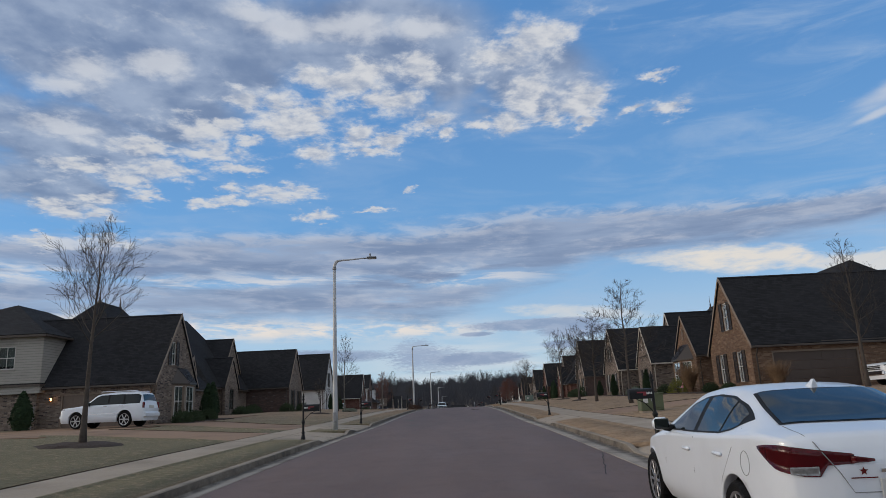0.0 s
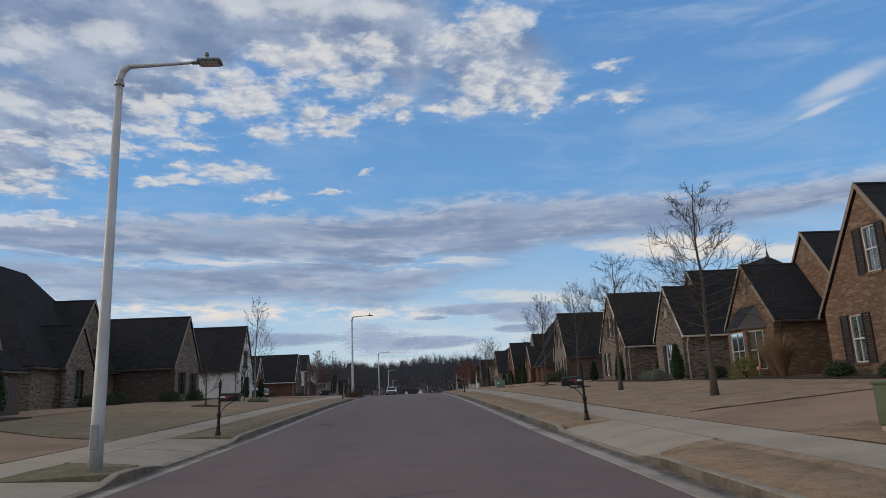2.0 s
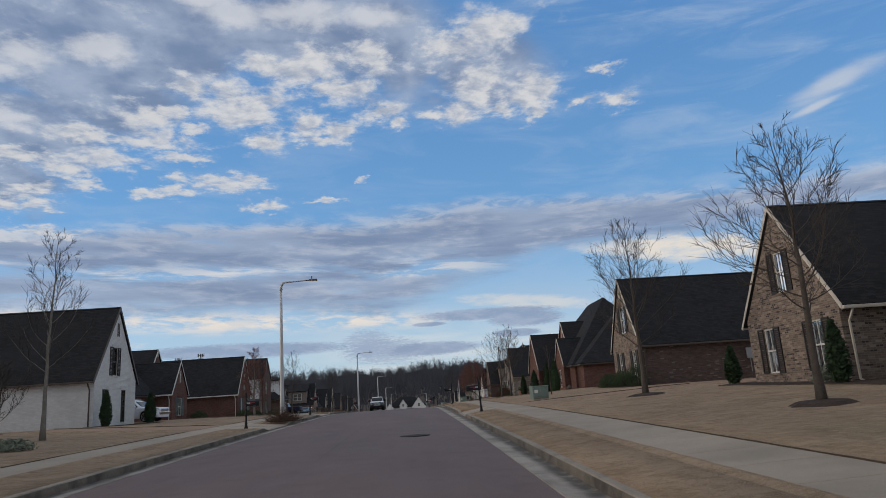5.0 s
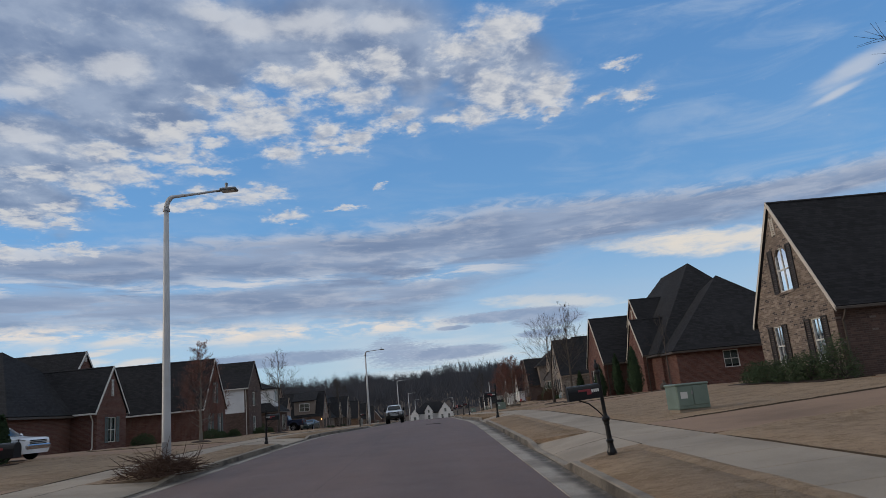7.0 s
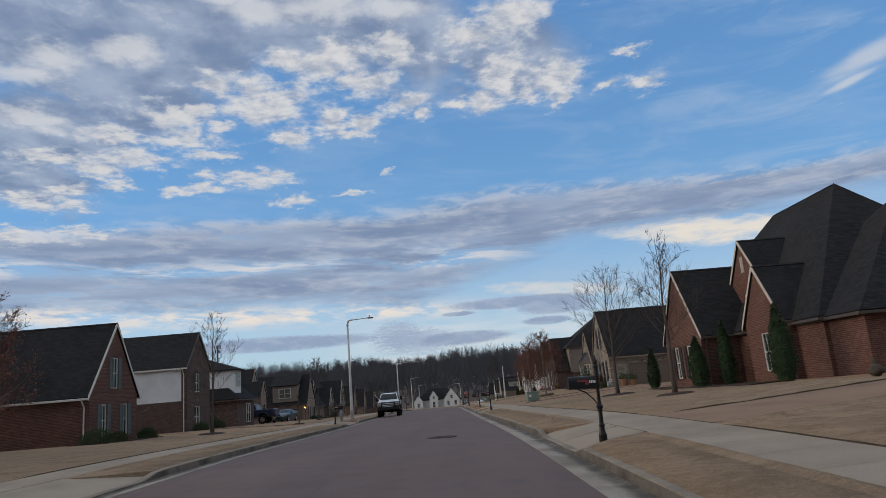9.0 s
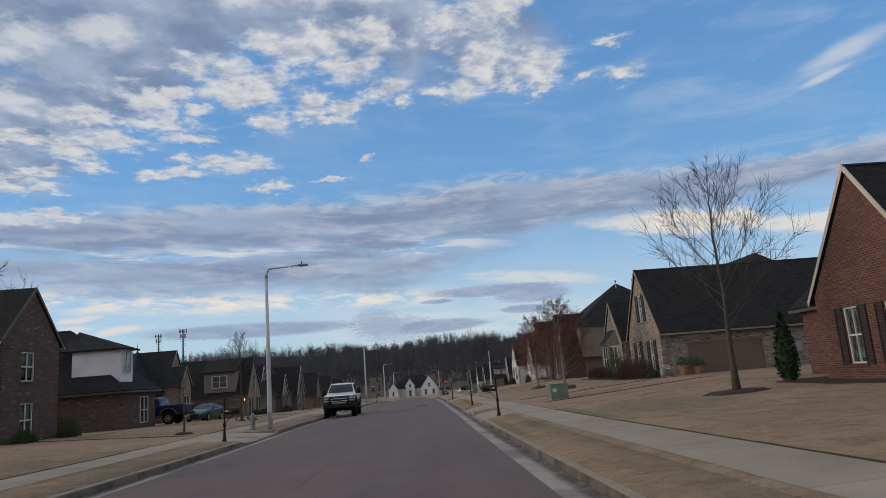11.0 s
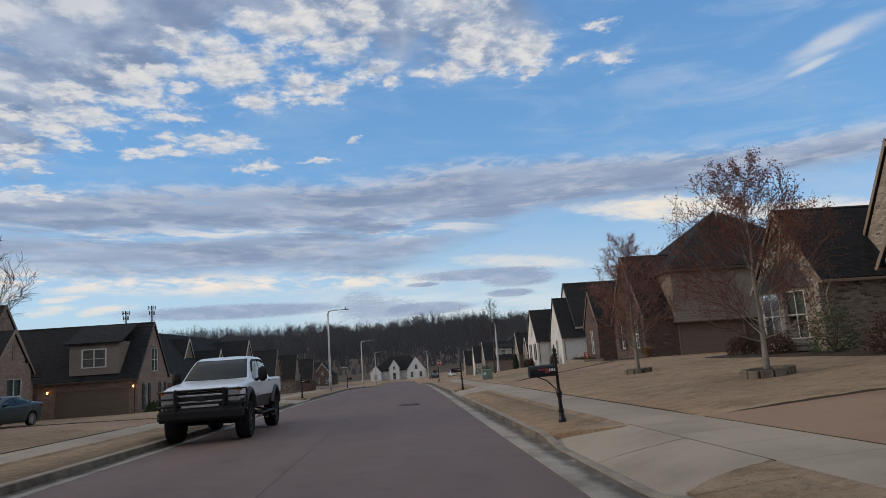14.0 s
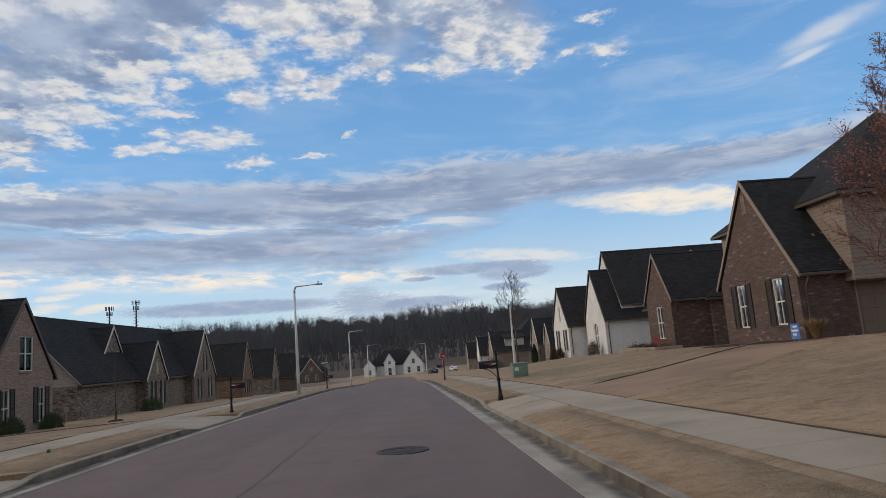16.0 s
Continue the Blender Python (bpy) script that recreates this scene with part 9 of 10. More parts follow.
def plume(x, y, tall, seed):
    r = thing("ornamental_grass", (x, y, ground_z(x, y)), "tall clump of straw-coloured ornamental grass", "grass clump", "ornamental grasses")
    rng = random.Random(seed)
    bm = bmesh.new()
    for _ in range(900):
        a, lean = rng.uniform(0, 6.28), rng.uniform(0.05, 0.75)
        h = tall * rng.uniform(0.55, 1.05)
        d = Vector((math.cos(a), math.sin(a), 0))
        s = Vector((-math.sin(a), math.cos(a), 0)) * 0.006
        p0, p1, p2 = d * 0.1, d * (0.1 + lean * h * 0.4) + Vector((0, 0, h * 0.6)), d * (0.1 + lean * h) + Vector((0, 0, h))
        bm.faces.new([bm.verts.new(q) for q in (p0 - s, p0 + s, p1 + s, p1 - s)])
        bm.faces.new([bm.verts.new(q) for q in (p1 - s, p1 + s, p2)])
    part("blades", bm, FOUNTAIN, r)


for k, (x, y, h_, w_) in enumerate(((16.3, 116.9, 3.3, 1.3), (17.0, 124.4, 3.4, 1.1), (15.6, 124.9, 2.7, 1.2), (15.7, 133.3, 2.6, 0.9), (15.7, 69.4, 2.4, 0.95), (15.9, 77.3, 1.9, 0.9), (17.9, 66.8, 2.1, 0.9), (16.6, 60.5, 2.5, 1.1),
                                    (-17.3, 47.8, 2.5, 1.1), (-16.9, 90.0, 2.0, 0.7), (-16.9, 97.0, 2.0, 0.8), (-18.6, 50.4, 2.5, 1.2), (-25.5, 39.6, 2.2, 1.4), (17.4, 234.5, 2.2, 1.0))):
    evergreen(x, y, h_ * (0.84 if 0 < x and y < 90 else 1.0), w_ * (0.75 if 0 < x and y < 90 else 0.9), 100 + k)
beds = [(16.0, 93.0, 0.85, 1.1, SHRUB), (16.1, 94.4, 0.9, 1.0, SHRUB), (15.9, 96.0, 0.8, 0.9, SHRUB), (16.2, 97.6, 0.8, 0.9, SHRUB), (16.3, 91.6, 0.7, 1.5, SHRUB), (16.5, 51.8, 0.75, 1.1, SHRUB_YELLOW), (16.3, 54.5, 0.6, 0.7, SHRUB),
        (16.2, 64.0, 0.55, 0.6, SHRUB_SAGE), (16.3, 65.4, 0.5, 0.6, SHRUB_SAGE), (15.9, 62.0, 0.6, 0.7, SHRUB_SAGE), (16.2, 71.0, 0.45, 0.5, SHRUB_SAGE), (17.6, 68.4, 0.6, 0.8, SHRUB), (15.9, 40.6, 0.5, 0.5, SHRUB), (15.9, 43.5, 0.55, 0.55, SHRUB),
        (16.0, 151.4, 0.8, 1.2, SHRUB_BROWN), (15.9, 153.3, 0.9, 1.3, SHRUB_BROWN), (16.0, 155.2, 0.8, 1.2, SHRUB_BROWN), (16.4, 162.4, 0.7, 0.9, SHRUB_BROWN), (16.6, 165.5, 0.7, 0.9, SHRUB_BROWN), (16.2, 149.9, 0.4, 0.4, SHRUB),
        (16.4, 158.6, 0.9, 1.9, SHRUB), (-17.2, 42.4, 0.65, 0.7, SHRUB), (-17.1, 44.0, 0.65, 0.7, SHRUB), (-17.2, 46.8, 0.6, 0.7, SHRUB), (-20.4, 63.8, 0.8, 0.7, SHRUB), (-20.5, 66.0, 0.8, 0.6, SHRUB), (-20.6, 68.3, 0.9, 0.8, SHRUB), (-16.6, 72.6, 0.7, 0.8, SHRUB),
        (-11.2, 70.0, 0.75, 0.28, SHRUB_SAGE), (-17.6, 69.9, 0.8, 0.8, SHRUB), (-17.0, 124.4, 0.9, 0.7, SHRUB), (-16.9, 126.6, 0.5, 0.5, SHRUB), (-17.0, 130.6, 0.6, 0.6, SHRUB), (-20.2, 118.9, 0.9, 0.8, SHRUB), (-17.7, 142.0, 0.6, 0.6, SHRUB), (-17.7, 146.2, 0.6, 0.6, SHRUB),
        (-19.5, 149.4, 0.9, 1.2, SHRUB), (14.2, 251.0, 1.3, 1.7, SHRUB), (15.2, 253.0, 1.2, 1.5, SHRUB), (17.8, 210.4, 0.5, 1.2, SHRUB_BROWN), (16.4, 217.0, 0.45, 1.0, SHRUB_BROWN), (16.4, 219.6, 0.45, 1.0, SHRUB_BROWN), (-17.6, 188.2, 0.6, 0.8, SHRUB), (-17.6, 192.0, 0.6, 0.8, SHRUB), (-17.9, 207.6, 0.8, 1.0, SHRUB)]
for k, (x, y, rad, tall, mat) in enumerate(beds):
    word = {"yellow_green_leaves": "yellow-green", "sage_leaves": "sage-grey", "bare_brown_shrub": "brown winter"}.get(mat.name, "dark green")
    shrub(x, y, rad, tall, mat, 300 + k, f"rounded {word} shrub in the bed before a house")
for k, (x, y, h_) in enumerate(((16.0, 47.6, 1.9), (16.4, 48.8, 2.1), (17.6, 37.9, 1.7), (16.2, 176.6, 0.8))):
    plume(x, y, h_, 400 + k)

# Mulch beds along the house fronts.
for x0_, x1_, y0_, y1_ in ((15.3, 17.2, 38.5, 57.0), (15.2, 17.2, 60.0, 77.5), (15.3, 17.3, 91.2, 99.0), (15.2, 17.2, 118.0, 133.5), (15.4, 17.3, 149.5, 167.0), (15.5, 17.0, 177.5, 184.5), (-18.9, -16.3, 41.5, 49.5), (-22.0, -19.8, 62.5, 70.5), (-18.0, -16.0, 70.8, 77.8),
                           (-18.0, -16.2, 89.6, 97.2), (-18.2, -16.4, 123.8, 131.6)):
    patch("mulch_border", "dark mulched planting bed along a house front", lambda i, j, a=x0_, b=x1_: a + (b - a) * i + 0.15 * noise.noise((i * 3.0, j * 9.0, a)), lambda i, j, a=y0_, b=y1_: a + (b - a) * j, 4, 18, 0.025, MULCH, "mulch bed", 0.09)

# The heap of cut brush round the second lamp.
r = thing("brush_pile", (-5.75, 85.6, ground_z(-5.75, 85.6)), "heap of cut twigs piled at the kerb round a lamp", "brush pile")
rng = random.Random(77)
bm = bmesh.new()
for _ in range(420):
    a, rad = rng.uniform(0, 6.28), rng.random() ** 0.6
    p = Vector((rad * 0.75 * math.cos(a) + 0.25, rad * 1.5 * math.sin(a), rng.uniform(0.0, 0.50) * (1 - rad * 0.75)))
    d = Vector((rng.uniform(-1, 1), rng.uniform(-1, 1), rng.uniform(-0.25, 0.38))).normalized() * rng.uniform(0.35, 1.0)
    q = p + d * 0.55 + Vector((rng.uniform(-0.1, 0.1), rng.uniform(-0.1, 0.1), rng.uniform(-0.03, 0.10)))
    e = p + d + Vector((0, 0, rng.uniform(-0.1, 0.1)))
    for v in (q, e):
        v.z = max(0.02, v.z)
    tube(bm, [p, q, e], [0.012, 0.008, 0.003], 3, False)
part("brush", bm, SHRUB_BROWN, r)

# ---------------------------------------------------------------- small things by the houses
for x, y, s_ in ((17.7, 148.6, 1.0), (18.4, 148.4, 0.85)):
    r = thing("flower_pot", (x, y, ground_z(x, y) + 0.02), "terracotta pot with a leafy plant beside a garage", "flower pot")
    bm = bmesh.new()
    lathe(bm, [(0.24 * s_, 0), (0.36 * s_, 0.5 * s_), (0.39 * s_, 0.5 * s_), (0.39 * s_, 0.58 * s_), (0.34 * s_, 0.58 * s_), (0.33 * s_, 0.52 * s_)], 18)
    part("pot", bm, TERRACOTTA, r)
    rng = random.Random(int(x * 10))
    bm = bmesh.new()
    clump(bm, rng, lambda g: (g.gauss(0, 0.28), g.gauss(0, 0.28), 0.62 * s_ + abs(g.gauss(0, 0.28))), 260, 0.08, 0.03)
    part("plant", bm, SHRUB, r)

r = thing("fence_panel", (-18.9, 52.2, ground_z(-18.9, 52.2)), "dark stained wooden fence panel beside a house", "fence")
for k in range(9):
    bm = boxes((-0.02, -0.98 + k * 0.22, -0.05, 0.02, -0.78 + k * 0.22, 1.72), bevel=0.006)
    part("board", bm, TRIM_DARK, r)
for y in (-0.98, 1.0):
    bm = boxes((-0.09, y - 0.05, -0.1, -0.02, y + 0.05, 1.8), bevel=0.008)
    part("post", bm, TRIM_DARK, r)
r = thing("lawn_flamingo", (16.2, 49.9, ground_z(16.2, 49.9)), "small pink garden bird ornament on a wire leg", "lawn ornament")
bm = bmesh.new()
tube(bm, [(0, 0, -0.05), (0, 0, 0.34)], [0.008, 0.008], 5)
part("leg", bm, STEEL, r)
bm = bmesh.new()
bmesh.ops.create_icosphere(bm, subdivisions=2, radius=0.12, matrix=Matrix.Translation((0, 0, 0.42)) @ Matrix.Diagonal((0.7, 1.3, 0.8, 1)))
tube(bm, [(0, -0.10, 0.46), (0, -0.19, 0.58), (0, -0.15, 0.70), (0, -0.21, 0.70)], [0.035, 0.025, 0.026, 0.012], 7)
part("body", bm, FLAMINGO, r, smooth=True)
bm = bmesh.new()
for k in range(5):
    y = 44.85 + 0.05 * k
    vs = [bm.verts.new(p) for p in ((-3.55 + 0.1 * (k % 2), y, level(y) + 0.02), (-2.85 - 0.06 * k, y - 0.02, level(y) + 0.026), (-2.87 - 0.06 * k, y + 0.05, level(y) + 0.027), (-3.5, y + 0.06, level(y) + 0.021))]
    bm.faces.new(vs)
tagged(part("paint_mark", bm, GREEN_MARK), "faded green survey paint on the asphalt", "paint mark", kind="structure")

r = thing("yard_sign", (15.6, 176.8, ground_z(15.6, 176.8)), "small blue yard sign on wire legs before a house", "yard sign")
bm = bmesh.new()
for y in (-0.14, 0.14):
    tube(bm, [(0, y, -0.1), (0, y, 0.2)], [0.006, 0.006], 4)
part("leg", bm, STEEL, r)
bm = boxes((-0.012, -0.27, 0.12, 0.012, 0.27, 0.66), bevel=0.004)
brd = part("board", bm, SIGN_BLUE, r)
for z, a, b in ((0.52, -0.15, 0.1), (0.38, -0.2, 0.2), (0.24, -0.1, 0.14)):
    bm = boxes((-0.018, a, z, -0.011, b, z + 0.07))
    part("text_bar", bm, WHITE_MARK, brd)
r = thing("raised_bed", (17.2, 195.3, ground_z(17.2, 195.3)), "low pale stone wall round a raised planting bed", "raised bed")
rng = random.Random(61)
for x0_, y0_, x1_, y1_ in ((-0.6, -2.2, -0.35, 4.4), (-0.35, -2.2, 1.1, -1.95)):
    long_y = y1_ - y0_ > x1_ - x0_
    n = round(max(y1_ - y0_, x1_ - x0_) / 0.44)
    for course in range(2):
        for k in range(n):
            a0, a1 = k / n + 0.004, (k + 1) / n - 0.004
            j = rng.uniform(-0.012, 0.012)
            bx = (x0_ + j, y0_ + (y1_ - y0_) * a0, x1_ + j, y0_ + (y1_ - y0_) * a1) if long_y else (x0_ + (x1_ - x0_) * a0, y0_ + j, x0_ + (x1_ - x0_) * a1, y1_ + j)
            part("stone", boxes((bx[0], bx[1], -0.15 + course * 0.2, bx[2], bx[3], 0.04 + course * 0.2), bevel=0.015), KERB_TOP, r)
bm = boxes((-0.35, -1.95, -0.1, 1.1, 4.4, 0.19))
part("soil", bm, MULCH, r)
bm = bmesh.new()
clump(bm, rng, lambda g: (g.uniform(-0.2, 0.9), g.uniform(-1.4, 4.2), 0.2 + abs(g.gauss(0, 0.12))), 900, 0.06, 0.03)
part("ground_cover", bm, SHRUB_BROWN, r, "dark winter ground cover")
r = thing("letter_sign", (17.0, 193.6, ground_z(17.0, 193.6) + 0.19), "red letter ornament standing in a raised bed", "lawn letter")
me = text_mesh("B", 0.62, 0.05)
me.materials.append(SIGN_RED)
ob = new("letter", me)
ob.parent = r
ob.matrix_basis = pose(0, 0, 0.38, 90, 0, -25) @ Matrix.Diagonal((1.5, 1.0, 1.0, 1.0))
bm = bmesh.new()
tube(bm, [(0, 0.02, -0.1), (0, 0.02, 0.3)], [0.015, 0.015], 5)
part("stake", bm, STEEL, r)
r = thing("yard_sign", (16.2, 147.4, ground_z(16.2, 147.4)), "small white sign on a stake beside a planting bed", "yard sign")
bm = bmesh.new()
tube(bm, [(0, 0, -0.1), (0, 0, 0.5)], [0.01, 0.01], 5)
part("stake", bm, STEEL, r)
brd = part("board", boxes((-0.14, -0.01, 0.48, 0.14, 0.01, 0.70), bevel=0.004), LABEL_WHITE, r)
for z, a, b in ((0.62, -0.09, 0.09), (0.56, -0.10, 0.06)):
    part("text_bar", boxes((a, -0.015, z, b, -0.009, z + 0.03)), POLE_DARK, brd)
r = thing("garden_jar", (16.25, 148.4, ground_z(16.25, 148.4)), "pale blue glazed jar at the edge of a planting bed", "garden jar")
bm = bmesh.new()
lathe(bm, [(0.10, 0.0), (0.15, 0.12), (0.16, 0.30), (0.11, 0.46), (0.08, 0.50), (0.10, 0.55), (0.07, 0.55)], 14)
part("body", bm, material("pale_blue_glaze", (0.20, 0.27, 0.29), 0.3, spec=0.5, stain=0.4, stain_scale=5.0), r, smooth=True)
for x, y in ((6.08, 135.69), (6.25, 135.64), (6.44, 135.55)):
    bm = bmesh.new()
    bm.faces.new([bm.verts.new((x + a, y + b, ground_z(x + a, y + b) + 0.012)) for a, b in ((-0.06, -0.03), (0.07, -0.02), (0.07, 0.02), (-0.06, 0.01))])
    tagged(part("paint_mark", bm, WHITE_MARK), "short white chalk mark on the pavement", "paint mark", kind="structure")
r = thing("pale_pole", (14.2, 230.2, ground_z(14.2, 230.2)), "tall tapered pale pole on the far lawn", "pole")
bm = bmesh.new()
lathe(bm, [(0.17, -0.3), (0.17, 0.5), (0.07, 6.6), (0.02, 6.65)], 10)
part("shaft", bm, POLE, r)
bm = bmesh.new()
lathe(bm, [(0.24, -0.1), (0.24, 0.06), (0.17, 0.1)], 10)
part("base", bm, POLE_DARK, r)
for x, y, turn in ((-11.36, 156.35, 70), (-10.62, 156.6, 245)):
    r = thing("lawn_ornament", (x, y, ground_z(x, y)), "small black metal bird ornament beside a tree", "lawn ornament", "bird ornaments")
    bm = bmesh.new()
    bmesh.ops.create_icosphere(bm, subdivisions=2, radius=0.09, matrix=Matrix.Translation((0, 0, 0.2)) @ Matrix.Diagonal((1.35, 0.6, 0.75, 1)))
    tube(bm, [(0.08, 0, 0.22), (0.15, 0, 0.30), (0.22, 0, 0.29)], [0.05, 0.04, 0.01], 7)
    tube(bm, [(-0.08, 0, 0.22), (-0.22, 0, 0.29)], [0.05, 0.02], 6)
    tube(bm, [(0.01, 0.02, -0.05), (0, 0.02, 0.18)], [0.01, 0.01], 4)
    tube(bm, [(0.01, -0.02, -0.05), (0, -0.02, 0.18)], [0.01, 0.01], 4)
    part("body", bm, IRON, r)
    r.rotation_euler = (0, 0, radians(turn))
    r.scale = (0.62, 0.62, 0.85)
r = thing("marker_flag", (-5.95, 168.5, ground_z(-5.95, 168.5)), "small green utility marker flag on a wire in the grass", "marker flag")
bm = bmesh.new()
tube(bm, [(0, 0, -0.05), (0.01, 0, 0.22)], [0.003, 0.003], 4)
part("wire", bm, STEEL, r)
bm = boxes((0.01, -0.004, 0.15, 0.085, 0.004, 0.22))
part("flag", bm, SIGN_GREEN, r)
r = thing("lawn_ornament", (16.2, 110.6, ground_z(16.2, 110.6)), "weathered grey-brown garden ornament with a raised neck", "lawn ornament")
bm = bmesh.new()
bmesh.ops.create_icosphere(bm, subdivisions=3, radius=0.24, matrix=Matrix.Translation((0, 0, 0.20)) @ Matrix.Diagonal((1.1, 0.9, 0.85, 1)))
for v in bm.verts:
    v.co += v.normal * 0.05 * noise.noise(v.co * 6)
tube(bm, [(0.05, 0.1, 0.32), (0.08, 0.16, 0.50), (0.02, 0.2, 0.62)], [0.08, 0.07, 0.04], 8)
part("body", bm, BARK, r, smooth=True)
r = thing("bird_bath", (-20.2, 148.9, ground_z(-20.2, 148.9)), "white ornamental stand in a planting bed", "garden ornament")
bm = bmesh.new()
lathe(bm, [(0.2, 0), (0.18, 0.06), (0.06, 0.12), (0.05, 0.6), (0.10, 0.66), (0.30, 0.74), (0.30, 0.78), (0.2, 0.76)], 14)
part("stand", bm, TRIM_WHITE, r)


def wall_lantern(x, y, z, out, label="lit wall lantern beside the garage"):
    r = thing("wall_lantern", (x, y, z), label, "wall lamp", "lanterns by the garages")
    o = Vector(out)
    bm = bmesh.new()
    box(bm, -0.06, -0.06, -0.16, 0.06, 0.06, -0.12, Matrix.Translation(o * 0.14), bevel=0.01)
    box(bm, -0.07, -0.07, 0.14, 0.07, 0.07, 0.18, Matrix.Translation(o * 0.14), bevel=0.02)
    for a in (-0.055, 0.055):
        for b in (-0.055, 0.055):
            p = o * 0.14 + Vector((a, b, 0))
            tube(bm, [p + Vector((0, 0, -0.12)), p + Vector((0, 0, 0.14))], [0.008, 0.008], 4)
    tube(bm, [Vector((0, 0, 0.05)), o * 0.10 + Vector((0, 0, 0.22)), o * 0.14 + Vector((0, 0, 0.18))], [0.014] * 3, 5)
    part("cage", bm, IRON, r)
    bm = bmesh.new()
    lathe(bm, [(0.02, -0.10), (0.045, -0.04), (0.05, 0.02), (0.03, 0.08), (0.005, 0.10)], 10, o * 0.14)
    part("bulb", bm, LAMP_GLOW, r)


wall_lantern(-18.9, 41.45, 3.3, (0, -1, 0))
wall_lantern(-24.9, 41.45, 3.3, (0, -1, 0))
wall_lantern(-24.9, 187.65, 2.5, (0, -1, 0))
wall_lantern(-18.75, 187.65, 2.6, (0, -1, 0))
for x, y, z, w_, h_ in ((-26.2, 40.9, 2.3, 0.35, 0.6), (-25.7, 40.9, 2.0, 0.25, 0.9), (25.0, 38.95, 3.0, 0.4, 0.6), (24.4, 92.2, 4.0, 0.45, 0.7), (25.6, 149.8, 3.4, 0.4, 0.6), (-21.6, 199.55, 1.3, 0.35, 0.5), (-20.4, 199.55, 0.9, 0.3, 0.35)):
    r = thing("utility_meter", (x, y, z), "grey utility meter box on a brick wall", "meter box", "meter boxes")
    bm = boxes((-w_ / 2, -0.14, 0, w_ / 2, 0.0, h_), bevel=0.02)
    part("case", bm, STEEL, r)
    bm = bmesh.new()
    tube(bm, [(0, -0.07, 0), (0, -0.07, -0.9)], [0.03, 0.03], 6)
    part("conduit", bm, STEEL, r)

for x, y in ((24.1, 181.5), (25.9, 181.2), (24.5, 204.0)):
    r = thing("roof_vent", (x, y, 11.4 if y < 190 else 8.0), "small metal vent pipe on a roof", "vent pipe", "roof vent pipes")
    bm = bmesh.new()
    lathe(bm, [(0.07, 0), (0.07, 1.0), (0.11, 1.02), (0.11, 1.12), (0.02, 1.18)], 8)
    part("pipe", bm, STEEL, r)

MAST = material("dark_weathered_steel", (0.055, 0.06, 0.068), 0.7)
for x, y, h_ in ((-176.3, 577.0, 46.0), (-154.6, 562.0, 47.0)):
    zz = ground_z(x, y)
    r = thing("cell_tower", (x, y, zz), "distant monopole mast crowned with antenna panels", "mast", "distant masts")
    bm = bmesh.new()
    tube(bm, [(0, 0, -2), (0, 0, h_ - zz)], [0.7, 0.34], 8)
    part("mast", bm, MAST, r)
    for lv in (0, 3.2):
        for k in range(9):
            a = 2 * math.pi * k / 9
            bm = bmesh.new()
            box(bm, -0.17, -0.15, -1.2, 0.17, 0.15, 1.2, Matrix.Translation(((2.2 - 0.2 * lv) * math.cos(a), (2.2 - 0.2 * lv) * math.sin(a), h_ - zz - 1.2 - lv)), bevel=0.04)
            tube(bm, [(0, 0, h_ - zz - 1.4 - lv), ((2.2 - 0.2 * lv) * math.cos(a), (2.2 - 0.2 * lv) * math.sin(a), h_ - zz - 1.2 - lv)], [0.10, 0.10], 4)
            part("antenna_panel", bm, MAST, r)
    bm = bmesh.new()
    for k in range(34):
        a = k * 1.9
        tube(bm, [(0, 0, h_ - zz - 5.5 - k * 0.55), (1.7 * math.cos(a), 1.7 * math.sin(a), h_ - zz - 5.2 - k * 0.55)], [0.13, 0.12], 4)
    part("climbing_pegs", bm, MAST, r)

# ---------------------------------------------------------------- woods closing the view
rng = random.Random(5)
bm = bmesh.new()


def blade(p, q, w):
    d = (q - p).cross(Vector((0, 1, 0.2))).normalized() * w
    bm.faces.new((bm.verts.new(p - d), bm.verts.new(p + d), bm.verts.new(q)))


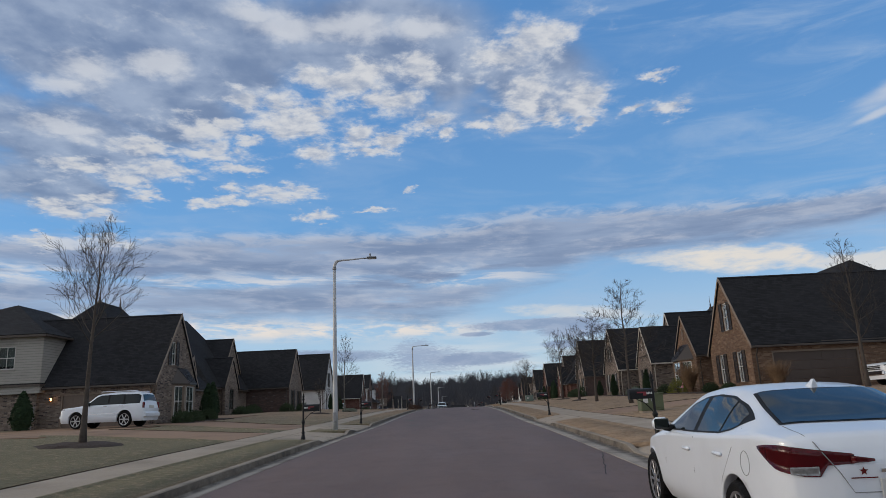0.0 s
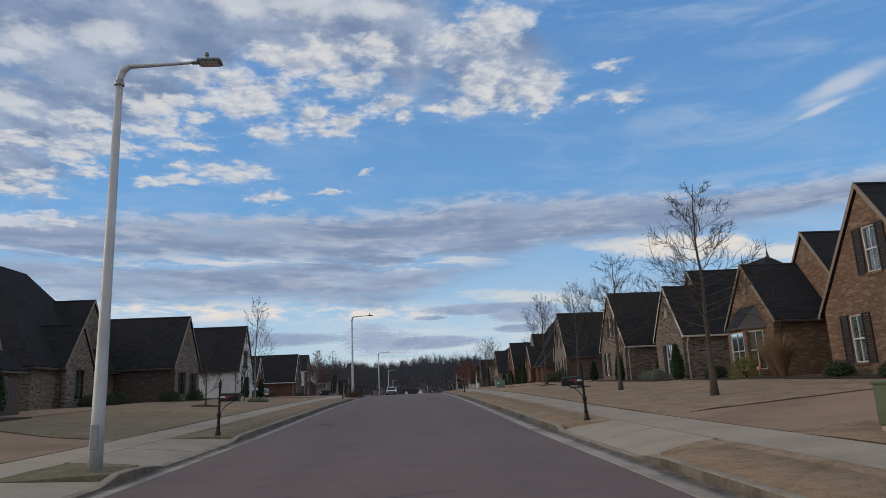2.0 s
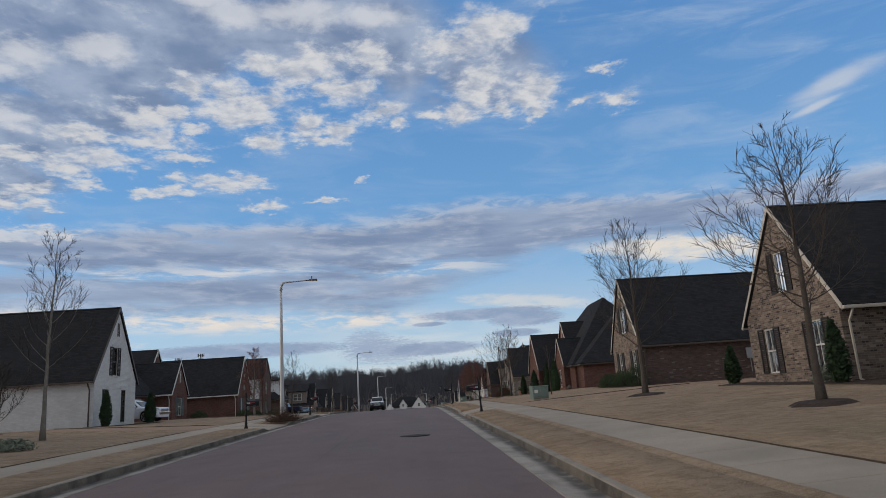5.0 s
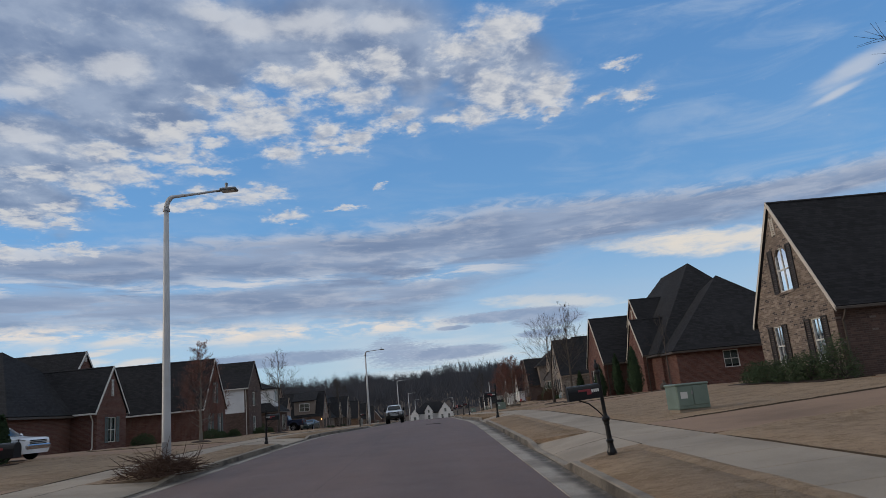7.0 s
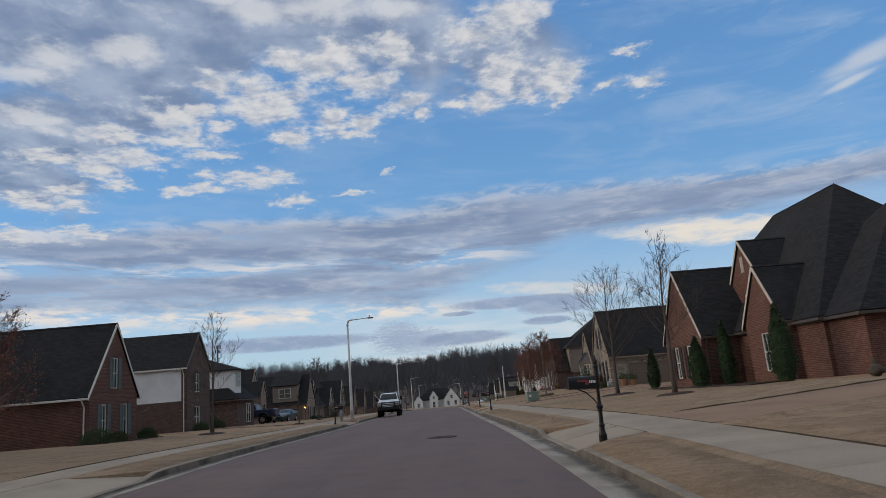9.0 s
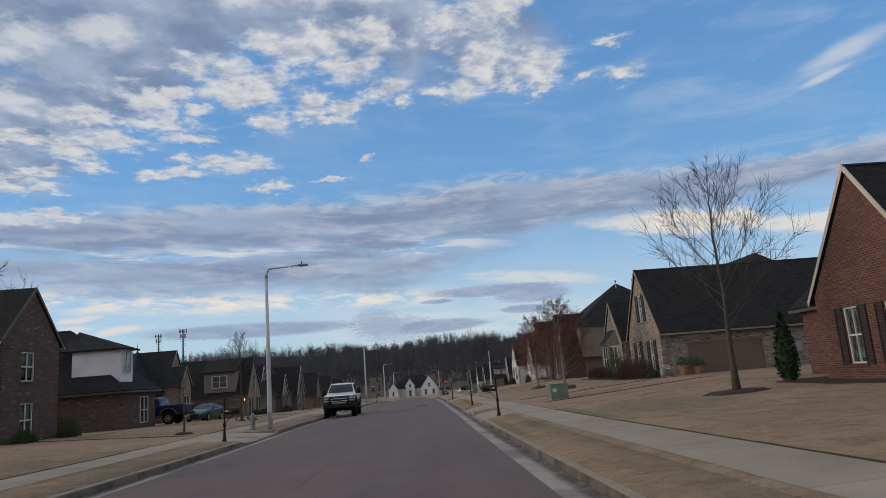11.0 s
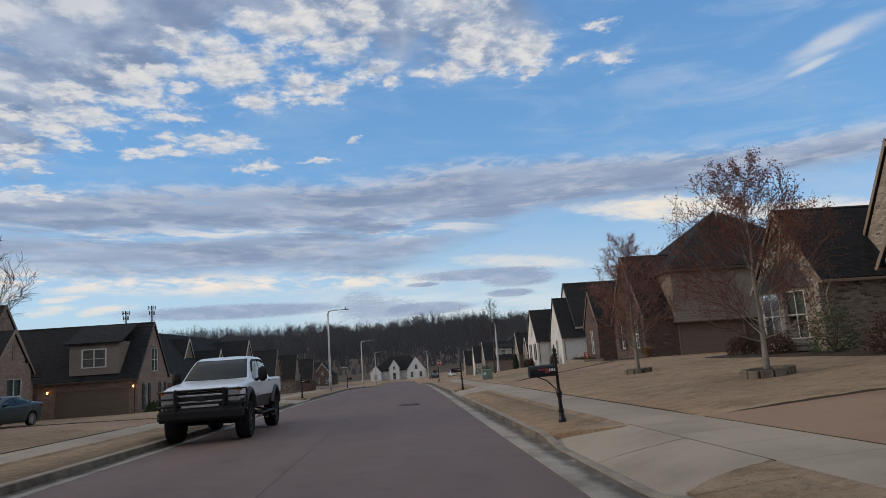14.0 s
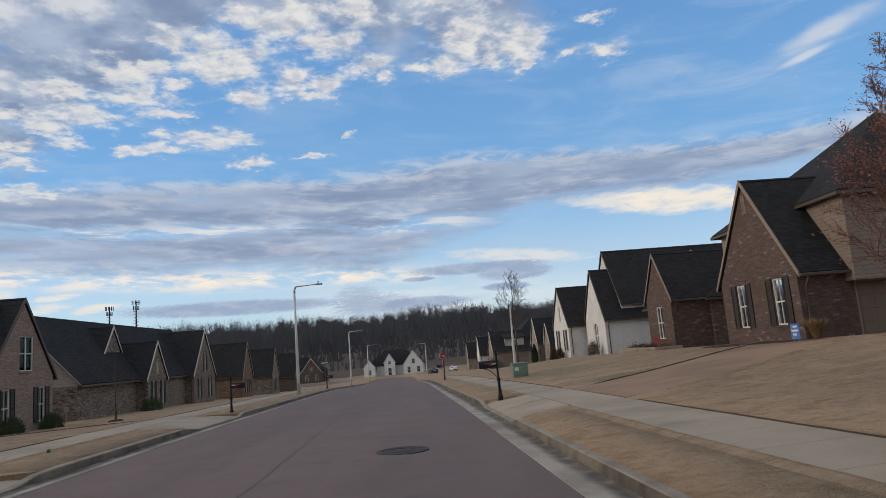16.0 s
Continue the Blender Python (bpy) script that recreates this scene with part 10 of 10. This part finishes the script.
for k in range(3600):
    x = rng.uniform(-470, 360)
    y = 385 + 235 * rng.random() ** 0.7
    if abs(x) > 75 and rng.random() < 0.22:
        y = rng.uniform(330, 430)
    z = ground_z(x, y)
    h_ = rng.uniform(13, 18.5) * (0.92 + 0.35 * noise.noise((x * 0.02, y * 0.02, 0.0)))
    foot_ = Vector((x, y, z - 0.5))
    top_ = foot_ + Vector((rng.uniform(-0.8, 0.8), 0, h_ * 0.9))
    d = Vector((rng.uniform(0.12, 0.22), 0, 0))
    bm.faces.new([bm.verts.new(v) for v in (foot_ - d * 1.2, foot_ + d * 1.2, top_ + d * 0.2, top_ - d * 0.2)])
    wide_ = h_ * rng.uniform(0.22, 0.34)
    for _ in range(22):
        a, e = rng.uniform(0, 6.28), rng.uniform(-0.5, 1.45)
        q = foot_ + Vector((wide_ * math.cos(a) * math.cos(e), wide_ * 0.7 * math.sin(a) * math.cos(e), h_ * (0.66 + 0.36 * math.sin(e)))) * rng.uniform(0.88, 1.0)
        p = foot_.lerp(top_, min(0.95, max(0.25, (q.z - foot_.z) / h_ * rng.uniform(0.55, 0.8))))
        blade(p, q, rng.uniform(0.07, 0.12))
        span = (q - p).length
        for _ in range(5):
            u = p.lerp(q, rng.uniform(0.35, 1.0))
            blade(u, u + ((q - p).normalized() * 0.7 + Vector((rng.uniform(-1, 1), rng.uniform(-0.6, 0.6), rng.uniform(-0.1, 1.0)))) * span * rng.uniform(0.16, 0.34), 0.045)
    for _ in range(4):
        p = Vector((x + rng.uniform(-4, 4), y + rng.uniform(-3, 3), z - 0.3))
        blade(p, p + Vector((rng.uniform(-1.5, 1.5), 0, rng.uniform(1.5, 5.0))), rng.uniform(0.3, 0.8))
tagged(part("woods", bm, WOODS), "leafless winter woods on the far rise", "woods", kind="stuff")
bm = bmesh.new()
row = None
for k in range(260):
    x = -560 + k * 4
    top_ = 9.0 + 3.0 * noise.noise((x * 0.03, 3, 0)) + 2.0 * noise.noise((x * 0.15, 9, 0)) + 1.2 * noise.noise((x * 0.6, 4, 0))
    z = ground_z(x, 616)
    now = [bm.verts.new((x, 616, z - 6)), bm.verts.new((x, 618, z + top_))]
    if row:
        bm.faces.new((row[0], now[0], now[1], row[1]))
    row = now
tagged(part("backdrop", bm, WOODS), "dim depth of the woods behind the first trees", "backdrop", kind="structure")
bm = bmesh.new()
cols = [[bm.verts.new((x, y, ground_z(x, y) + 0.25)) for y in (372, 400, 440, 500, 560, 610, 640)] for x in range(-560, 461, 34)]
for a, b in zip(cols, cols[1:]):
    for k in range(6):
        bm.faces.new((a[k], b[k], b[k + 1], a[k + 1]))
tagged(part("woodland_floor", bm, WOODFLOOR, smooth=True), "brown leaf litter under the far woods", "ground", kind="structure")

# ---------------------------------------------------------------- grass blades along the verges
rng = random.Random(9)
verts, faces = [], []
for k in range(200000):
    side = 1 if rng.random() < 0.62 else -1
    y = rng.uniform(6, 178)
    if side > 0:
        x = rng.uniform(4.20, 5.48) if rng.random() < 0.6 else 6.91 + abs(rng.gauss(0, 2.2))
    else:
        x = -rng.uniform(5.25, 6.93) if rng.random() < 0.6 else -8.41 - abs(rng.gauss(0, 1.6))
    drives = DRIVES_R if side > 0 else DRIVES_L
    if any(a - 0.75 < y < b + 0.75 for a, b, _ in drives):
        continue
    if side < 0 and y < 60 and rng.random() < 0.8:
        continue
    z = ground_z(x, y)
    h_ = rng.uniform(0.010, 0.032)
    a = rng.uniform(0, 6.28)
    w_ = rng.uniform(0.003, 0.006)
    dx, dy = math.cos(a) * w_, math.sin(a) * w_
    n = len(verts)
    verts += [(x - dx, y - dy, z - 0.01), (x + dx, y + dy, z - 0.01), (x + rng.uniform(-0.05, 0.05), y + rng.uniform(-0.05, 0.05), z + h_)]
    faces.append((n, n + 1, n + 2))
me = bpy.data.meshes.new("grass")
me.from_pydata(verts, [], faces)
me.materials.append(STRAW)
tagged(new("grass", me), "short dry straw-coloured grass along the kerbs", "grass", kind="stuff")
